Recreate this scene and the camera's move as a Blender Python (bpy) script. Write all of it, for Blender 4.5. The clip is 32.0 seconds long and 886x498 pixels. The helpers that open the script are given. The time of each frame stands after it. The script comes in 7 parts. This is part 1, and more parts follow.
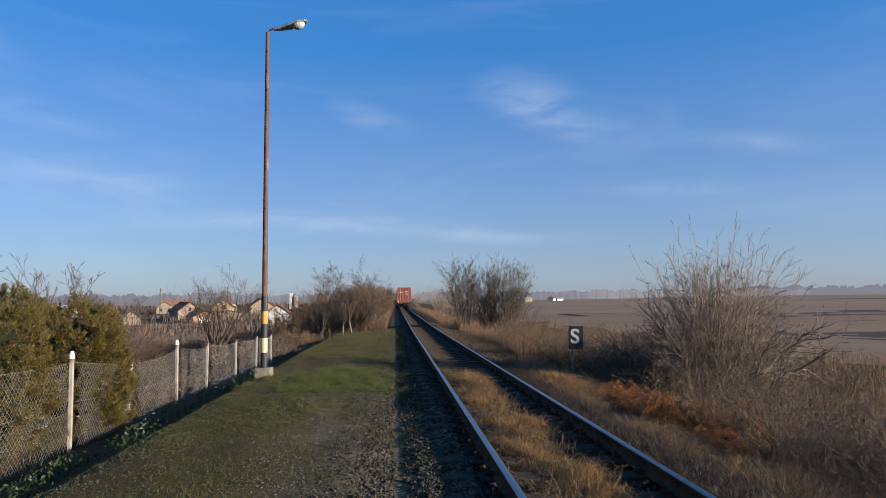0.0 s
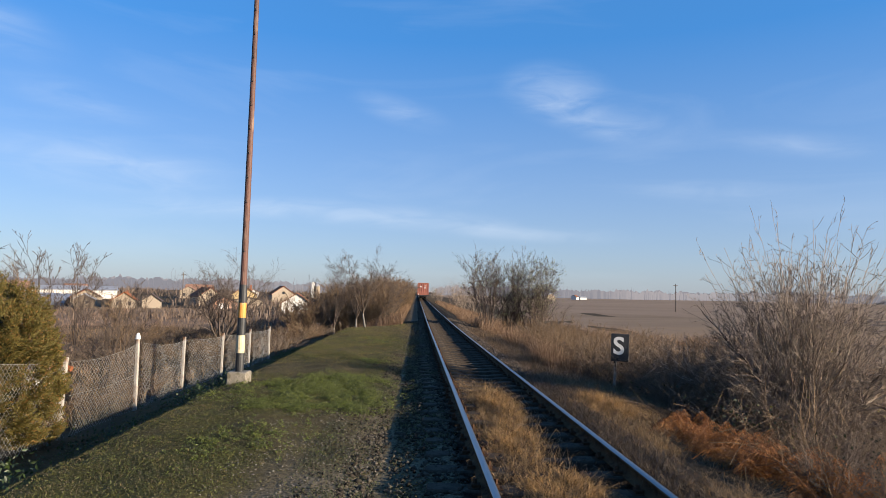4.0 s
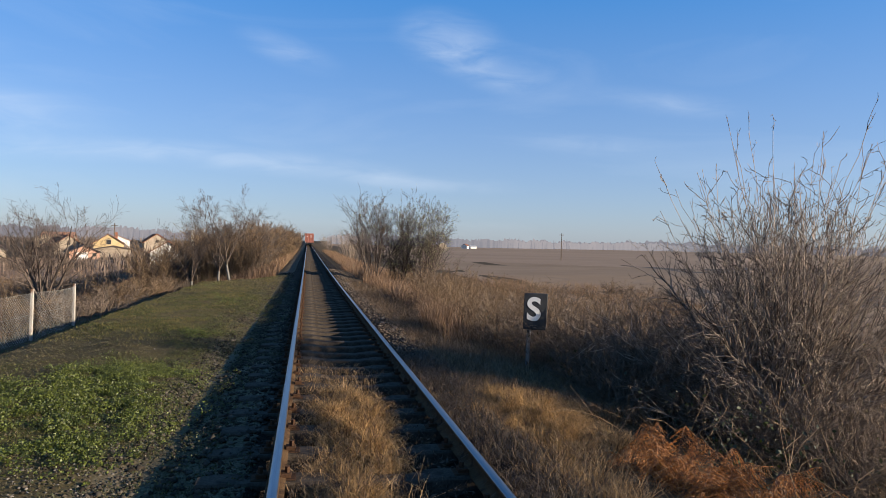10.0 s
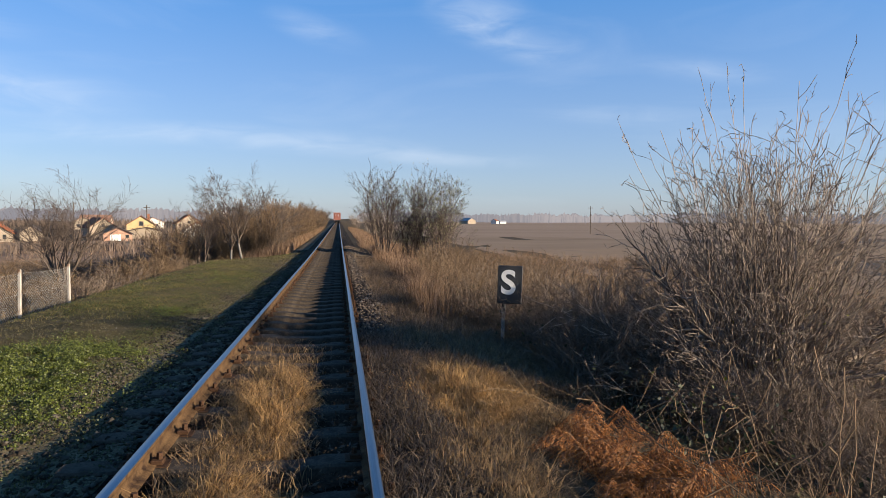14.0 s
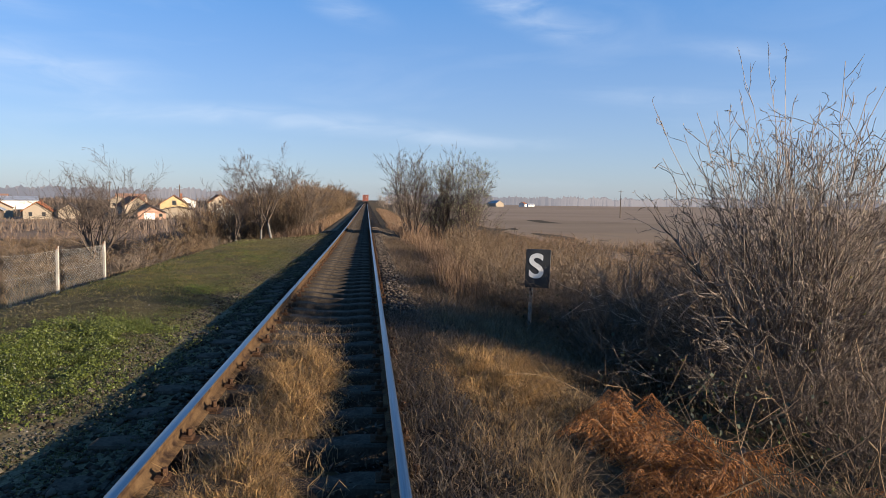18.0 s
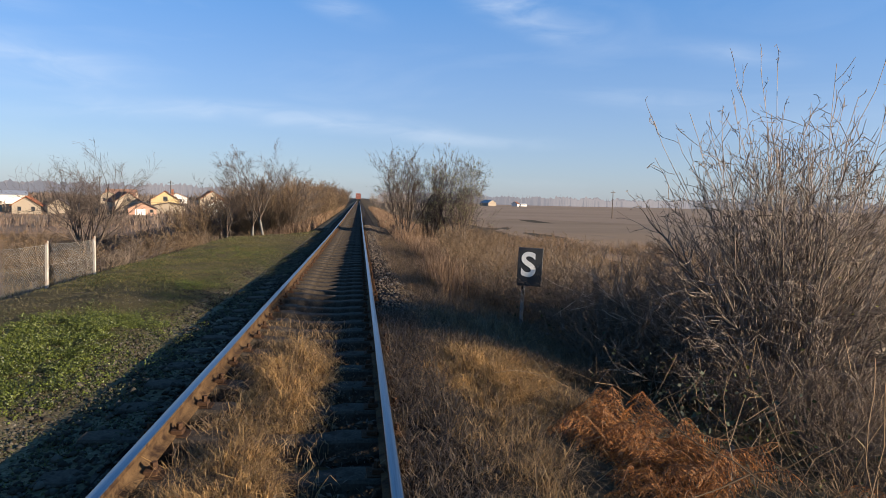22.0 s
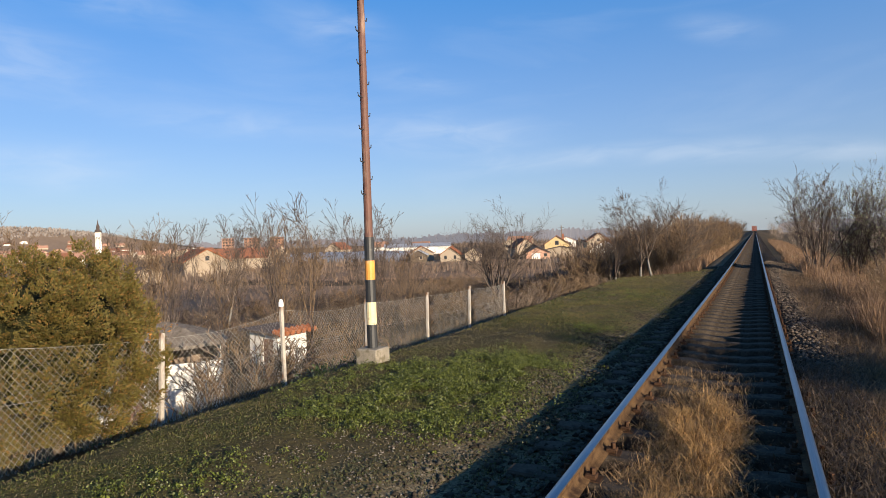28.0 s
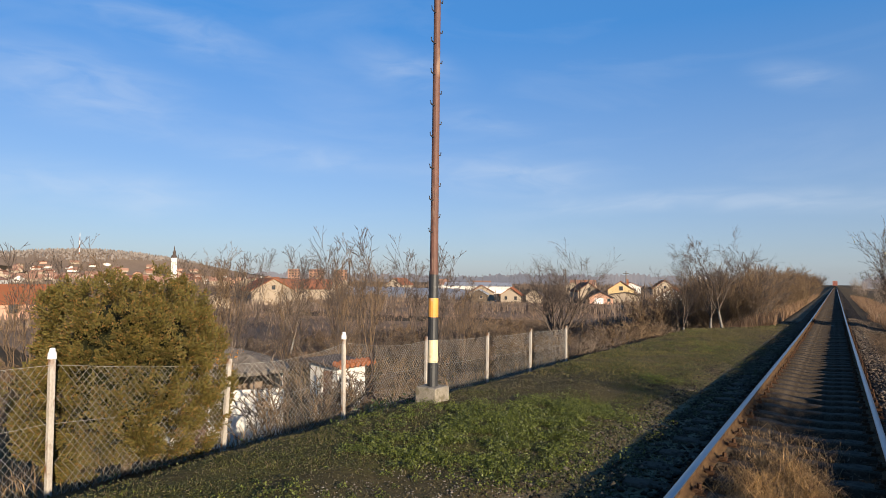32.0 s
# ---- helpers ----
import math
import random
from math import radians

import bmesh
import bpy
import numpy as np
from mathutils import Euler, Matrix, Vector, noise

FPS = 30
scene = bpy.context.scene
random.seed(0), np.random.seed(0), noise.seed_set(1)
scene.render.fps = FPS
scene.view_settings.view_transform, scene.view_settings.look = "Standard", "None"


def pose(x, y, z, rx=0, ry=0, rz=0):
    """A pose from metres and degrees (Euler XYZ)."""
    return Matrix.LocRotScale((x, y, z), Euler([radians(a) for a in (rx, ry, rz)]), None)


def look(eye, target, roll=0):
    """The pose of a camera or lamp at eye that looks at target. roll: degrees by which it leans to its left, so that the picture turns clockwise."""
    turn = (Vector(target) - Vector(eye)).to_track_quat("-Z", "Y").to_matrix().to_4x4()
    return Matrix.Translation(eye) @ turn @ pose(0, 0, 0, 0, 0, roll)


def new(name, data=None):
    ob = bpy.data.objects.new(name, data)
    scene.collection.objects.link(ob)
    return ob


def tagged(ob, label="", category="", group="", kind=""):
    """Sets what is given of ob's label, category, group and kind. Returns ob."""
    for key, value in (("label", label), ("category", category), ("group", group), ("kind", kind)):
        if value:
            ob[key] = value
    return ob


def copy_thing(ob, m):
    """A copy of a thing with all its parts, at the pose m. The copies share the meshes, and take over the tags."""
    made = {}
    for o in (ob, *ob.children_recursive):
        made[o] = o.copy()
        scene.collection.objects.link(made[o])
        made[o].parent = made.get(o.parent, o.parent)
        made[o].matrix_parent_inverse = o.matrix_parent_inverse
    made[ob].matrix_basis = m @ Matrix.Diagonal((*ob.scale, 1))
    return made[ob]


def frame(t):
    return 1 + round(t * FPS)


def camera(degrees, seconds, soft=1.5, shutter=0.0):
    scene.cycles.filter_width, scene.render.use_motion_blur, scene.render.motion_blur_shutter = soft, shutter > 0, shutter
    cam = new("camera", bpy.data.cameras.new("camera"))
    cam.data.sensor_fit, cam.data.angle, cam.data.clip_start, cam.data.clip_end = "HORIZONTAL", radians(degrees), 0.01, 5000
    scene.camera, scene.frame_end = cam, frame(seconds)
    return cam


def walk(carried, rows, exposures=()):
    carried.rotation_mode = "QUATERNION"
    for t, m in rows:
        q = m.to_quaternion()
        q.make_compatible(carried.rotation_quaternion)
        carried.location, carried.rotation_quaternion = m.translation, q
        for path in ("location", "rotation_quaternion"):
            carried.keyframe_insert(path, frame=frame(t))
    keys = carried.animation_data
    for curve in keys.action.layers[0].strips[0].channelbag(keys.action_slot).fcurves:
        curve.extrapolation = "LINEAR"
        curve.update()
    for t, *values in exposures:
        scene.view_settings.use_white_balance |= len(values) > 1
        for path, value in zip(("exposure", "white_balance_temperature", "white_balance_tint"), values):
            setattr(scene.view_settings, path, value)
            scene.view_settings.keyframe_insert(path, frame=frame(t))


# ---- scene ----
cam = camera(71.1, 32.0, soft=0.5)
PATH = [
    (0, (-1.73, -7.342, 1.568), (-1.573, -5.354, 1.725), -0.8),
    (0.5, (-1.631, -7.091, 1.473), (-1.336, -5.118, 1.616), 0.9),
    (1, (-1.631, -7.007, 1.505), (-1.32, -5.038, 1.662), 1.0),
    (1.5, (-1.534, -6.563, 1.462), (-1.163, -4.598, 1.485), 2.9),
    (2, (-1.579, -6.351, 1.569), (-1.28, -4.374, 1.559), 2.1),
    (2.5, (-1.547, -5.805, 1.564), (-1.336, -3.817, 1.599), 0.8),
    (3, (-1.507, -5.151, 1.547), (-1.327, -3.16, 1.61), 1.2),
    (3.5, (-1.507, -4.922, 1.565), (-1.247, -2.941, 1.652), 0.3),
    (4, (-1.427, -4.526, 1.605), (-1.346, -2.533, 1.743), 1.3),
    (4.5, (-1.512, -4.008, 1.584), (-1.432, -2.011, 1.665), 0.9),
    (6.5, (-1.52, -2.134, 1.612), (-1.33, -0.145, 1.696), -2.0),
    (7, (-1.522, -1.77, 1.492), (-1.4, 0.225, 1.575), -0.1),
    (7.5, (-1.531, -1.342, 1.571), (-1.299, 0.644, 1.606), -1.2),
    (8, (-1.384, -0.863, 1.511), (-1.044, 1.108, 1.539), -1.8),
    (8.5, (-1.236, -0.569, 1.463), (-0.923, 1.406, 1.459), 1.9),
    (9, (-1.009, -0.055, 1.486), (-0.579, 1.898, 1.501), 1.9),
    (9.5, (-0.833, -0.102, 1.462), (-0.277, 1.818, 1.51), -1.7),
    (10, (-0.569, -0.327, 1.55), (-0.141, 1.627, 1.532), 1.4),
    (10.5, (-0.232, -0.098, 1.481), (0.084, 1.876, 1.436), 1.9),
    (11, (0.005, 0.021, 1.481), (0.334, 1.993, 1.45), -0.1),
    (11.5, (0.252, -0.096, 1.575), (0.299, 1.903, 1.547), 1.3),
    (12, (0.458, 0.006, 1.469), (0.544, 2.004, 1.445), 2.1),
    (12.5, (0.461, 0.023, 1.481), (0.766, 2.0, 1.447), 1.0),
    (13, (0.468, -0.215, 1.502), (0.864, 1.744, 1.422), 1.0),
    (13.5, (0.508, -0.208, 1.508), (0.874, 1.757, 1.431), 0.8),
    (14, (0.53, -0.085, 1.492), (0.862, 1.885, 1.395), 0.3),
    (14.5, (0.535, -0.088, 1.483), (0.861, 1.881, 1.356), -0.5),
    (16.5, (0.507, -0.09, 1.5), (0.783, 1.885, 1.343), 0.3),
    (17, (0.535, -0.014, 1.472), (0.797, 1.963, 1.318), 0.5),
    (17.5, (0.537, -0.029, 1.482), (0.79, 1.95, 1.33), 0.9),
    (18, (0.533, -0.035, 1.492), (0.778, 1.944, 1.337), 0.9),
    (18.5, (0.53, -0.013, 1.484), (0.778, 1.965, 1.319), 1.4),
    (19, (0.5, -0.058, 1.481), (0.748, 1.92, 1.316), 1.4),
    (19.5, (0.53, -0.043, 1.5), (0.777, 1.934, 1.327), 1.4),
    (20, (0.538, -0.042, 1.491), (0.783, 1.935, 1.321), 1.2),
    (20.5, (0.544, -0.066, 1.489), (0.808, 1.91, 1.322), 1.2),
    (21, (0.546, -0.068, 1.491), (0.799, 1.908, 1.31), 1.2),
    (21.5, (0.531, -0.058, 1.494), (0.789, 1.917, 1.321), 1.1),
    (22, (0.528, -0.038, 1.472), (0.798, 1.937, 1.314), 1.5),
    (22.5, (0.536, -0.001, 1.466), (0.853, 1.967, 1.303), 0.8),
    (23, (0.536, 0.004, 1.444), (0.9, 1.962, 1.26), 0.1),
    (23.5, (0.526, -0.135, 1.499), (0.874, 1.826, 1.319), 0.6),
    (24, (0.536, -0.16, 1.508), (0.794, 1.817, 1.348), 0.5),
    (24.5, (0.507, -0.036, 1.529), (0.592, 1.96, 1.449), -0.4),
    (25, (0.46, -0.006, 1.515), (0.395, 1.993, 1.5), -0.6),
    (25.5, (0.399, 0.073, 1.511), (0.123, 2.054, 1.489), -1.1),
    (26, (0.378, 0.044, 1.501), (-0.062, 1.995, 1.47), -1.25),
    (26.5, (0.348, 0.062, 1.516), (-0.245, 1.971, 1.475), -1.3),
    (28.5, (0.424, -0.13, 1.568), (-0.549, 1.618, 1.563), -1.5),
    (29, (0.343, -0.057, 1.568), (-0.675, 1.665, 1.591), -0.6),
    (29.5, (0.307, -0.033, 1.564), (-0.699, 1.695, 1.59), -0.4),
    (30, (0.322, -0.043, 1.562), (-0.708, 1.671, 1.595), -0.4),
    (30.5, (0.299, -0.037, 1.561), (-0.747, 1.667, 1.611), -0.1),
    (31, (0.313, -0.059, 1.561), (-0.744, 1.638, 1.621), 0.2),
    (31.5, (0.295, -0.056, 1.567), (-0.76, 1.641, 1.64), 0.5),
    (32, (0.344, -0.109, 1.573), (-0.725, 1.579, 1.674), 0.6),
]
walk(cam, [(t, look(eye, target, roll)) for t, eye, target, roll in PATH], exposures=[(0, 1.08, 5950, 10), (1, 1.08, 5950, 10), (2, 1.24, 6250, 10), (3, 1.33, 6400, 10), (4, 1.38, 6300, 10), (8, 1.34, 6300, 10), (10, 1.33, 6250, 10), (12, 1.36, 6320, 10), (14, 1.44, 6450, 10), (17, 1.44, 6400, 10), (22, 1.42, 6400, 10), (23.3, 1.46, 6450, 10), (24, 1.60, 6750, 10), (25, 1.49, 6650, 10), (26, 1.42, 6550, 10), (30, 1.20, 6450, 10), (32, 1.19, 6500, 10)])

# ---- light ----
SUN_AZ, SUN_EL = radians(118), radians(13.8)   # clockwise from the track's direction
SUN_DIR = Vector((math.sin(SUN_AZ) * math.cos(SUN_EL), math.cos(SUN_AZ) * math.cos(SUN_EL), math.sin(SUN_EL)))
world = bpy.data.worlds.new("sky")
scene.world = world
world.use_nodes = True
wn, wl = world.node_tree.nodes, world.node_tree.links
wn.clear()
w_out, w_bg, sky = wn.new("ShaderNodeOutputWorld"), wn.new("ShaderNodeBackground"), wn.new("ShaderNodeTexSky")
sky.sky_type, sky.sun_disc, sky.sun_elevation, sky.sun_rotation = "NISHITA", False, SUN_EL, SUN_AZ
sky.altitude, sky.air_density, sky.dust_density, sky.ozone_density = 100, 1.0, 0.7, 3.0
w_bg.inputs["Strength"].default_value = 0.05
coord, mapping = wn.new("ShaderNodeTexCoord"), wn.new("ShaderNodeMapping")
mapping.inputs["Rotation"].default_value = (0, 0, radians(24))
mapping.inputs["Scale"].default_value = (1.6, 2.6, 9.0)
wisp, veil, ramp = wn.new("ShaderNodeTexNoise"), wn.new("ShaderNodeTexNoise"), wn.new("ShaderNodeValToRGB")
wisp.inputs["Scale"].default_value, wisp.inputs["Detail"].default_value, wisp.inputs["Roughness"].default_value = 1.35, 7, 0.55
wisp.inputs["Distortion"].default_value = 0.7
veil.inputs["Scale"].default_value, veil.inputs["Detail"].default_value = 0.8, 4
ramp.color_ramp.elements[0].position, ramp.color_ramp.elements[1].position = 0.52, 0.95
ramp.color_ramp.elements[1].color = (0.16, 0.16, 0.16, 1)
cloud = wn.new("ShaderNodeMixRGB")
cloud.inputs["Color2"].default_value = (6.4, 7.0, 7.8, 1)
wl.new(coord.outputs["Generated"], mapping.inputs["Vector"])
wl.new(mapping.outputs["Vector"], wisp.inputs["Vector"])
wl.new(wisp.outputs["Fac"], ramp.inputs["Fac"])
# the wisps of cirrus that stand over the track and the village: bearing, height, half-sizes, tilt (degrees) and strength
apart, east, rise_at, plane = wn.new("ShaderNodeSeparateXYZ"), wn.new("ShaderNodeMath"), wn.new("ShaderNodeMath"), wn.new("ShaderNodeCombineXYZ")
wl.new(coord.outputs["Generated"], apart.inputs[0])
east.operation, rise_at.operation = "ARCTAN2", "ARCSINE"
wl.new(apart.outputs["X"], east.inputs[0])
wl.new(apart.outputs["Y"], east.inputs[1])
wl.new(apart.outputs["Z"], rise_at.inputs[0])
wl.new(east.outputs[0], plane.inputs["X"])
wl.new(rise_at.outputs[0], plane.inputs["Y"])
streak_map, streak, streak_cut = wn.new("ShaderNodeMapping"), wn.new("ShaderNodeTexNoise"), wn.new("ShaderNodeMapRange")
streak_map.inputs["Scale"].default_value = (9, 34, 1)
streak_map.inputs["Rotation"].default_value = (0, 0, radians(-4))
streak.inputs["Detail"].default_value, streak.inputs["Roughness"].default_value, streak.inputs["Distortion"].default_value = 6, 0.52, 0.7
streak.inputs["Scale"].default_value = 1.0
streak_cut.inputs["From Min"].default_value, streak_cut.inputs["From Max"].default_value = 0.26, 0.80
wl.new(plane.outputs[0], streak_map.inputs["Vector"])
wl.new(streak_map.outputs[0], streak.inputs["Vector"])
wl.new(streak.outputs["Fac"], streak_cut.inputs["Value"])
total = None
for bearing, high, wide, tall, tilt, strength in ((12.6, 18.0, 6.5, 3.2, -10, 0.66), (17.5, 15.2, 8, 2.2, -12, 0.42), (-2, 16.4, 6, 1.8, -14, 0.35), (-26, 9.6, 13, 3.0, -3, 0.50), (-4, 6.8, 16, 1.5, -2, 0.50), (9, 5.6, 13, 1.2, -2, 0.40), (-29, 14.6, 8, 1.8, -8, 0.30), (-63, 15, 12, 4.5, -6, 0.50), (-57, 20.5, 12, 3.0, -8, 0.42), (-36, 19, 8, 3.0, -10, 0.38), (-46, 11, 15, 2.2, -4, 0.35), (-17, 6.9, 14, 1.4, 4, 0.40), (32, 12.5, 8, 1.5, -10, 0.28), (26, 9.0, 10, 1.3, -4, 0.25), (-62, 7, 16, 3.0, -2, 0.40)):
    at, far, fade = wn.new("ShaderNodeMapping"), wn.new("ShaderNodeVectorMath"), wn.new("ShaderNodeMapRange")
    at.vector_type, far.operation, fade.interpolation_type = "TEXTURE", "LENGTH", "SMOOTHSTEP"
    at.inputs["Location"].default_value = (radians(bearing), radians(high), 0)
    at.inputs["Rotation"].default_value = (0, 0, radians(tilt))
    at.inputs["Scale"].default_value = (radians(wide), radians(tall), 1)
    fade.inputs["To Min"].default_value, fade.inputs["To Max"].default_value = strength * 0.85, 0.0
    wl.new(plane.outputs[0], at.inputs["Vector"])
    wl.new(at.outputs[0], far.inputs[0])
    wl.new(far.outputs["Value"], fade.inputs["Value"])
    if total is None:
        total = fade.outputs[0]
    else:
        adding = wn.new("ShaderNodeMath")
        wl.new(total, adding.inputs[0])
        wl.new(fade.outputs[0], adding.inputs[1])
        total = adding.outputs[0]
shaped, both_clouds = wn.new("ShaderNodeMath"), wn.new("ShaderNodeMath")
shaped.operation, both_clouds.use_clamp = "MULTIPLY", True
wl.new(total, shaped.inputs[0])
wl.new(streak_cut.outputs[0], shaped.inputs[1])
wl.new(shaped.outputs[0], both_clouds.inputs[0])
wl.new(ramp.outputs["Color"], both_clouds.inputs[1])
wl.new(both_clouds.outputs[0], cloud.inputs["Fac"])
height, rise, tone, deep = wn.new("ShaderNodeSeparateXYZ"), wn.new("ShaderNodeMapRange"), wn.new("ShaderNodeMixRGB"), wn.new("ShaderNodeMixRGB")
wl.new(coord.outputs["Generated"], height.inputs[0])
rise.inputs["From Min"].default_value, rise.inputs["From Max"].default_value = 0.0, 0.38
wl.new(height.outputs["Z"], rise.inputs["Value"])
tone.inputs["Color1"].default_value, tone.inputs["Color2"].default_value = (0.99, 1.04, 1.32, 1), (0.56, 1.05, 1.53, 1)
wl.new(rise.outputs[0], tone.inputs["Fac"])
deep.blend_type = "MULTIPLY"
deep.inputs["Fac"].default_value = 1.0
wl.new(sky.outputs["Color"], deep.inputs["Color1"])
wl.new(tone.outputs["Color"], deep.inputs["Color2"])
veil_tone, veiled = wn.new("ShaderNodeMixRGB"), wn.new("ShaderNodeMixRGB")
veil_tone.inputs["Color1"].default_value, veil_tone.inputs["Color2"].default_value = (4.35, 4.95, 5.65, 1), (0.72, 2.80, 6.5, 1)
wl.new(rise.outputs[0], veil_tone.inputs["Fac"])
veiled.inputs["Fac"].default_value = 0.5
wl.new(deep.outputs["Color"], veiled.inputs["Color1"])
wl.new(veil_tone.outputs["Color"], veiled.inputs["Color2"])
wl.new(veiled.outputs["Color"], cloud.inputs["Color1"])
wl.new(cloud.outputs["Color"], w_bg.inputs["Color"])
wl.new(w_bg.outputs["Background"], w_out.inputs["Surface"])
sun = new("sun", bpy.data.lights.new("sun", "SUN"))
sun.data.energy, sun.data.angle, sun.data.color = 5.0, radians(0.5), (1.0, 0.83, 0.62)
sun.matrix_world = look(SUN_DIR * 50, (0, 0, 0))

# ---- materials ----


TONE = 0.78          # non-metal colours are scaled down by this, so that shade renders deeper


def mat(name, dark, light, rough=0.85, scale=6.0, fine=60.0, bump=0.3, metal=0.0, island=0.0, each=0.0, stain=None, stain_at=0.6, stretch=(1, 1, 1), depth=0.01):
    """A two-scale noise material between two colours; island / each: spread by piece."""
    m = bpy.data.materials.new(name)
    m.use_nodes = True
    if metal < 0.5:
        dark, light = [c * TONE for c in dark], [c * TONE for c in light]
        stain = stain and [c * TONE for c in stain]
    n, k = m.node_tree.nodes, m.node_tree.links
    shader = n["Principled BSDF"]
    shader.inputs["Roughness"].default_value, shader.inputs["Metallic"].default_value = rough, metal
    if rough >= 0.8:
        shader.inputs["Specular IOR Level"].default_value = 0.08
    where, stretched = n.new("ShaderNodeTexCoord"), n.new("ShaderNodeMapping")
    stretched.inputs["Scale"].default_value = stretch
    k.new(where.outputs["Object"], stretched.inputs["Vector"])
    big, small = n.new("ShaderNodeTexNoise"), n.new("ShaderNodeTexNoise")
    big.inputs["Scale"].default_value, big.inputs["Detail"].default_value = scale, 4
    small.inputs["Scale"].default_value, small.inputs["Detail"].default_value = fine, 3
    for t in (big, small):
        k.new(stretched.outputs["Vector"], t.inputs["Vector"])
    mean = n.new("ShaderNodeMixRGB")
    mean.inputs["Fac"].default_value = 0.45
    k.new(big.outputs["Fac"], mean.inputs["Color1"])
    k.new(small.outputs["Fac"], mean.inputs["Color2"])
    value = mean.outputs["Color"]
    if island or each:
        pick = n.new("ShaderNodeNewGeometry" if island else "ShaderNodeObjectInfo")
        spread = n.new("ShaderNodeMixRGB")
        spread.inputs["Fac"].default_value = island or each
        k.new(value, spread.inputs["Color1"])
        k.new(pick.outputs["Random Per Island" if island else "Random"], spread.inputs["Color2"])
        value = spread.outputs["Color"]
    ramped = n.new("ShaderNodeValToRGB")
    lo, hi = (0.08, 0.92) if island or each else (0.33, 0.67)
    ramped.color_ramp.elements[0].position, ramped.color_ramp.elements[1].position = lo, hi
    ramped.color_ramp.elements[0].color, ramped.color_ramp.elements[1].color = (*dark, 1), (*light, 1)
    k.new(value, ramped.inputs["Fac"])
    colour = ramped.outputs["Color"]
    if stain:
        spots, cut, mixed = n.new("ShaderNodeTexNoise"), n.new("ShaderNodeValToRGB"), n.new("ShaderNodeMixRGB")
        spots.inputs["Scale"].default_value, spots.inputs["Detail"].default_value = scale * 1.7, 6
        k.new(stretched.outputs["Vector"], spots.inputs["Vector"])
        cut.color_ramp.elements[0].position, cut.color_ramp.elements[1].position = stain_at - 0.06, stain_at + 0.06
        k.new(spots.outputs["Fac"], cut.inputs["Fac"])
        k.new(cut.outputs["Color"], mixed.inputs["Fac"])
        k.new(colour, mixed.inputs["Color1"])
        mixed.inputs["Color2"].default_value = (*stain, 1)
        colour = mixed.outputs["Color"]
    k.new(colour, shader.inputs["Base Color"])
    if bump:
        relief = n.new("ShaderNodeBump")
        relief.inputs["Strength"].default_value, relief.inputs["Distance"].default_value = bump, depth
        k.new(small.outputs["Fac"], relief.inputs["Height"])
        k.new(relief.outputs["Normal"], shader.inputs["Normal"])
    return m


def leafy(name, dark, light, glow=0.25, rough=0.7, accent=None, accent_share=0.1, island=0.75, size=3.0):
    """Thin leaves, blades and needles: colour by piece, some light passes through."""
    m = mat(name, dark, light, rough, size, 40.0, 0, island=island)
    n, k = m.node_tree.nodes, m.node_tree.links
    shader, out = n["Principled BSDF"], n["Material Output"]
    source = shader.inputs["Base Color"].links[0].from_socket
    if accent:
        pick, cut, mixed = n.new("ShaderNodeNewGeometry"), n.new("ShaderNodeMath"), n.new("ShaderNodeMixRGB")
        cut.operation = "LESS_THAN"
        cut.inputs[1].default_value = accent_share
        k.new(pick.outputs["Random Per Island"], cut.inputs[0])
        k.new(cut.outputs[0], mixed.inputs["Fac"])
        k.new(source, mixed.inputs["Color1"])
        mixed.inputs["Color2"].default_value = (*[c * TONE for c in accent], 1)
        source = mixed.outputs["Color"]
        k.new(source, shader.inputs["Base Color"])
    thin, both = n.new("ShaderNodeBsdfTranslucent"), n.new("ShaderNodeMixShader")
    both.inputs["Fac"].default_value = glow
    k.new(source, thin.inputs["Color"])
    k.new(shader.outputs[0], both.inputs[1])
    k.new(thin.outputs[0], both.inputs[2])
    k.new(both.outputs[0], out.inputs["Surface"])
    return m


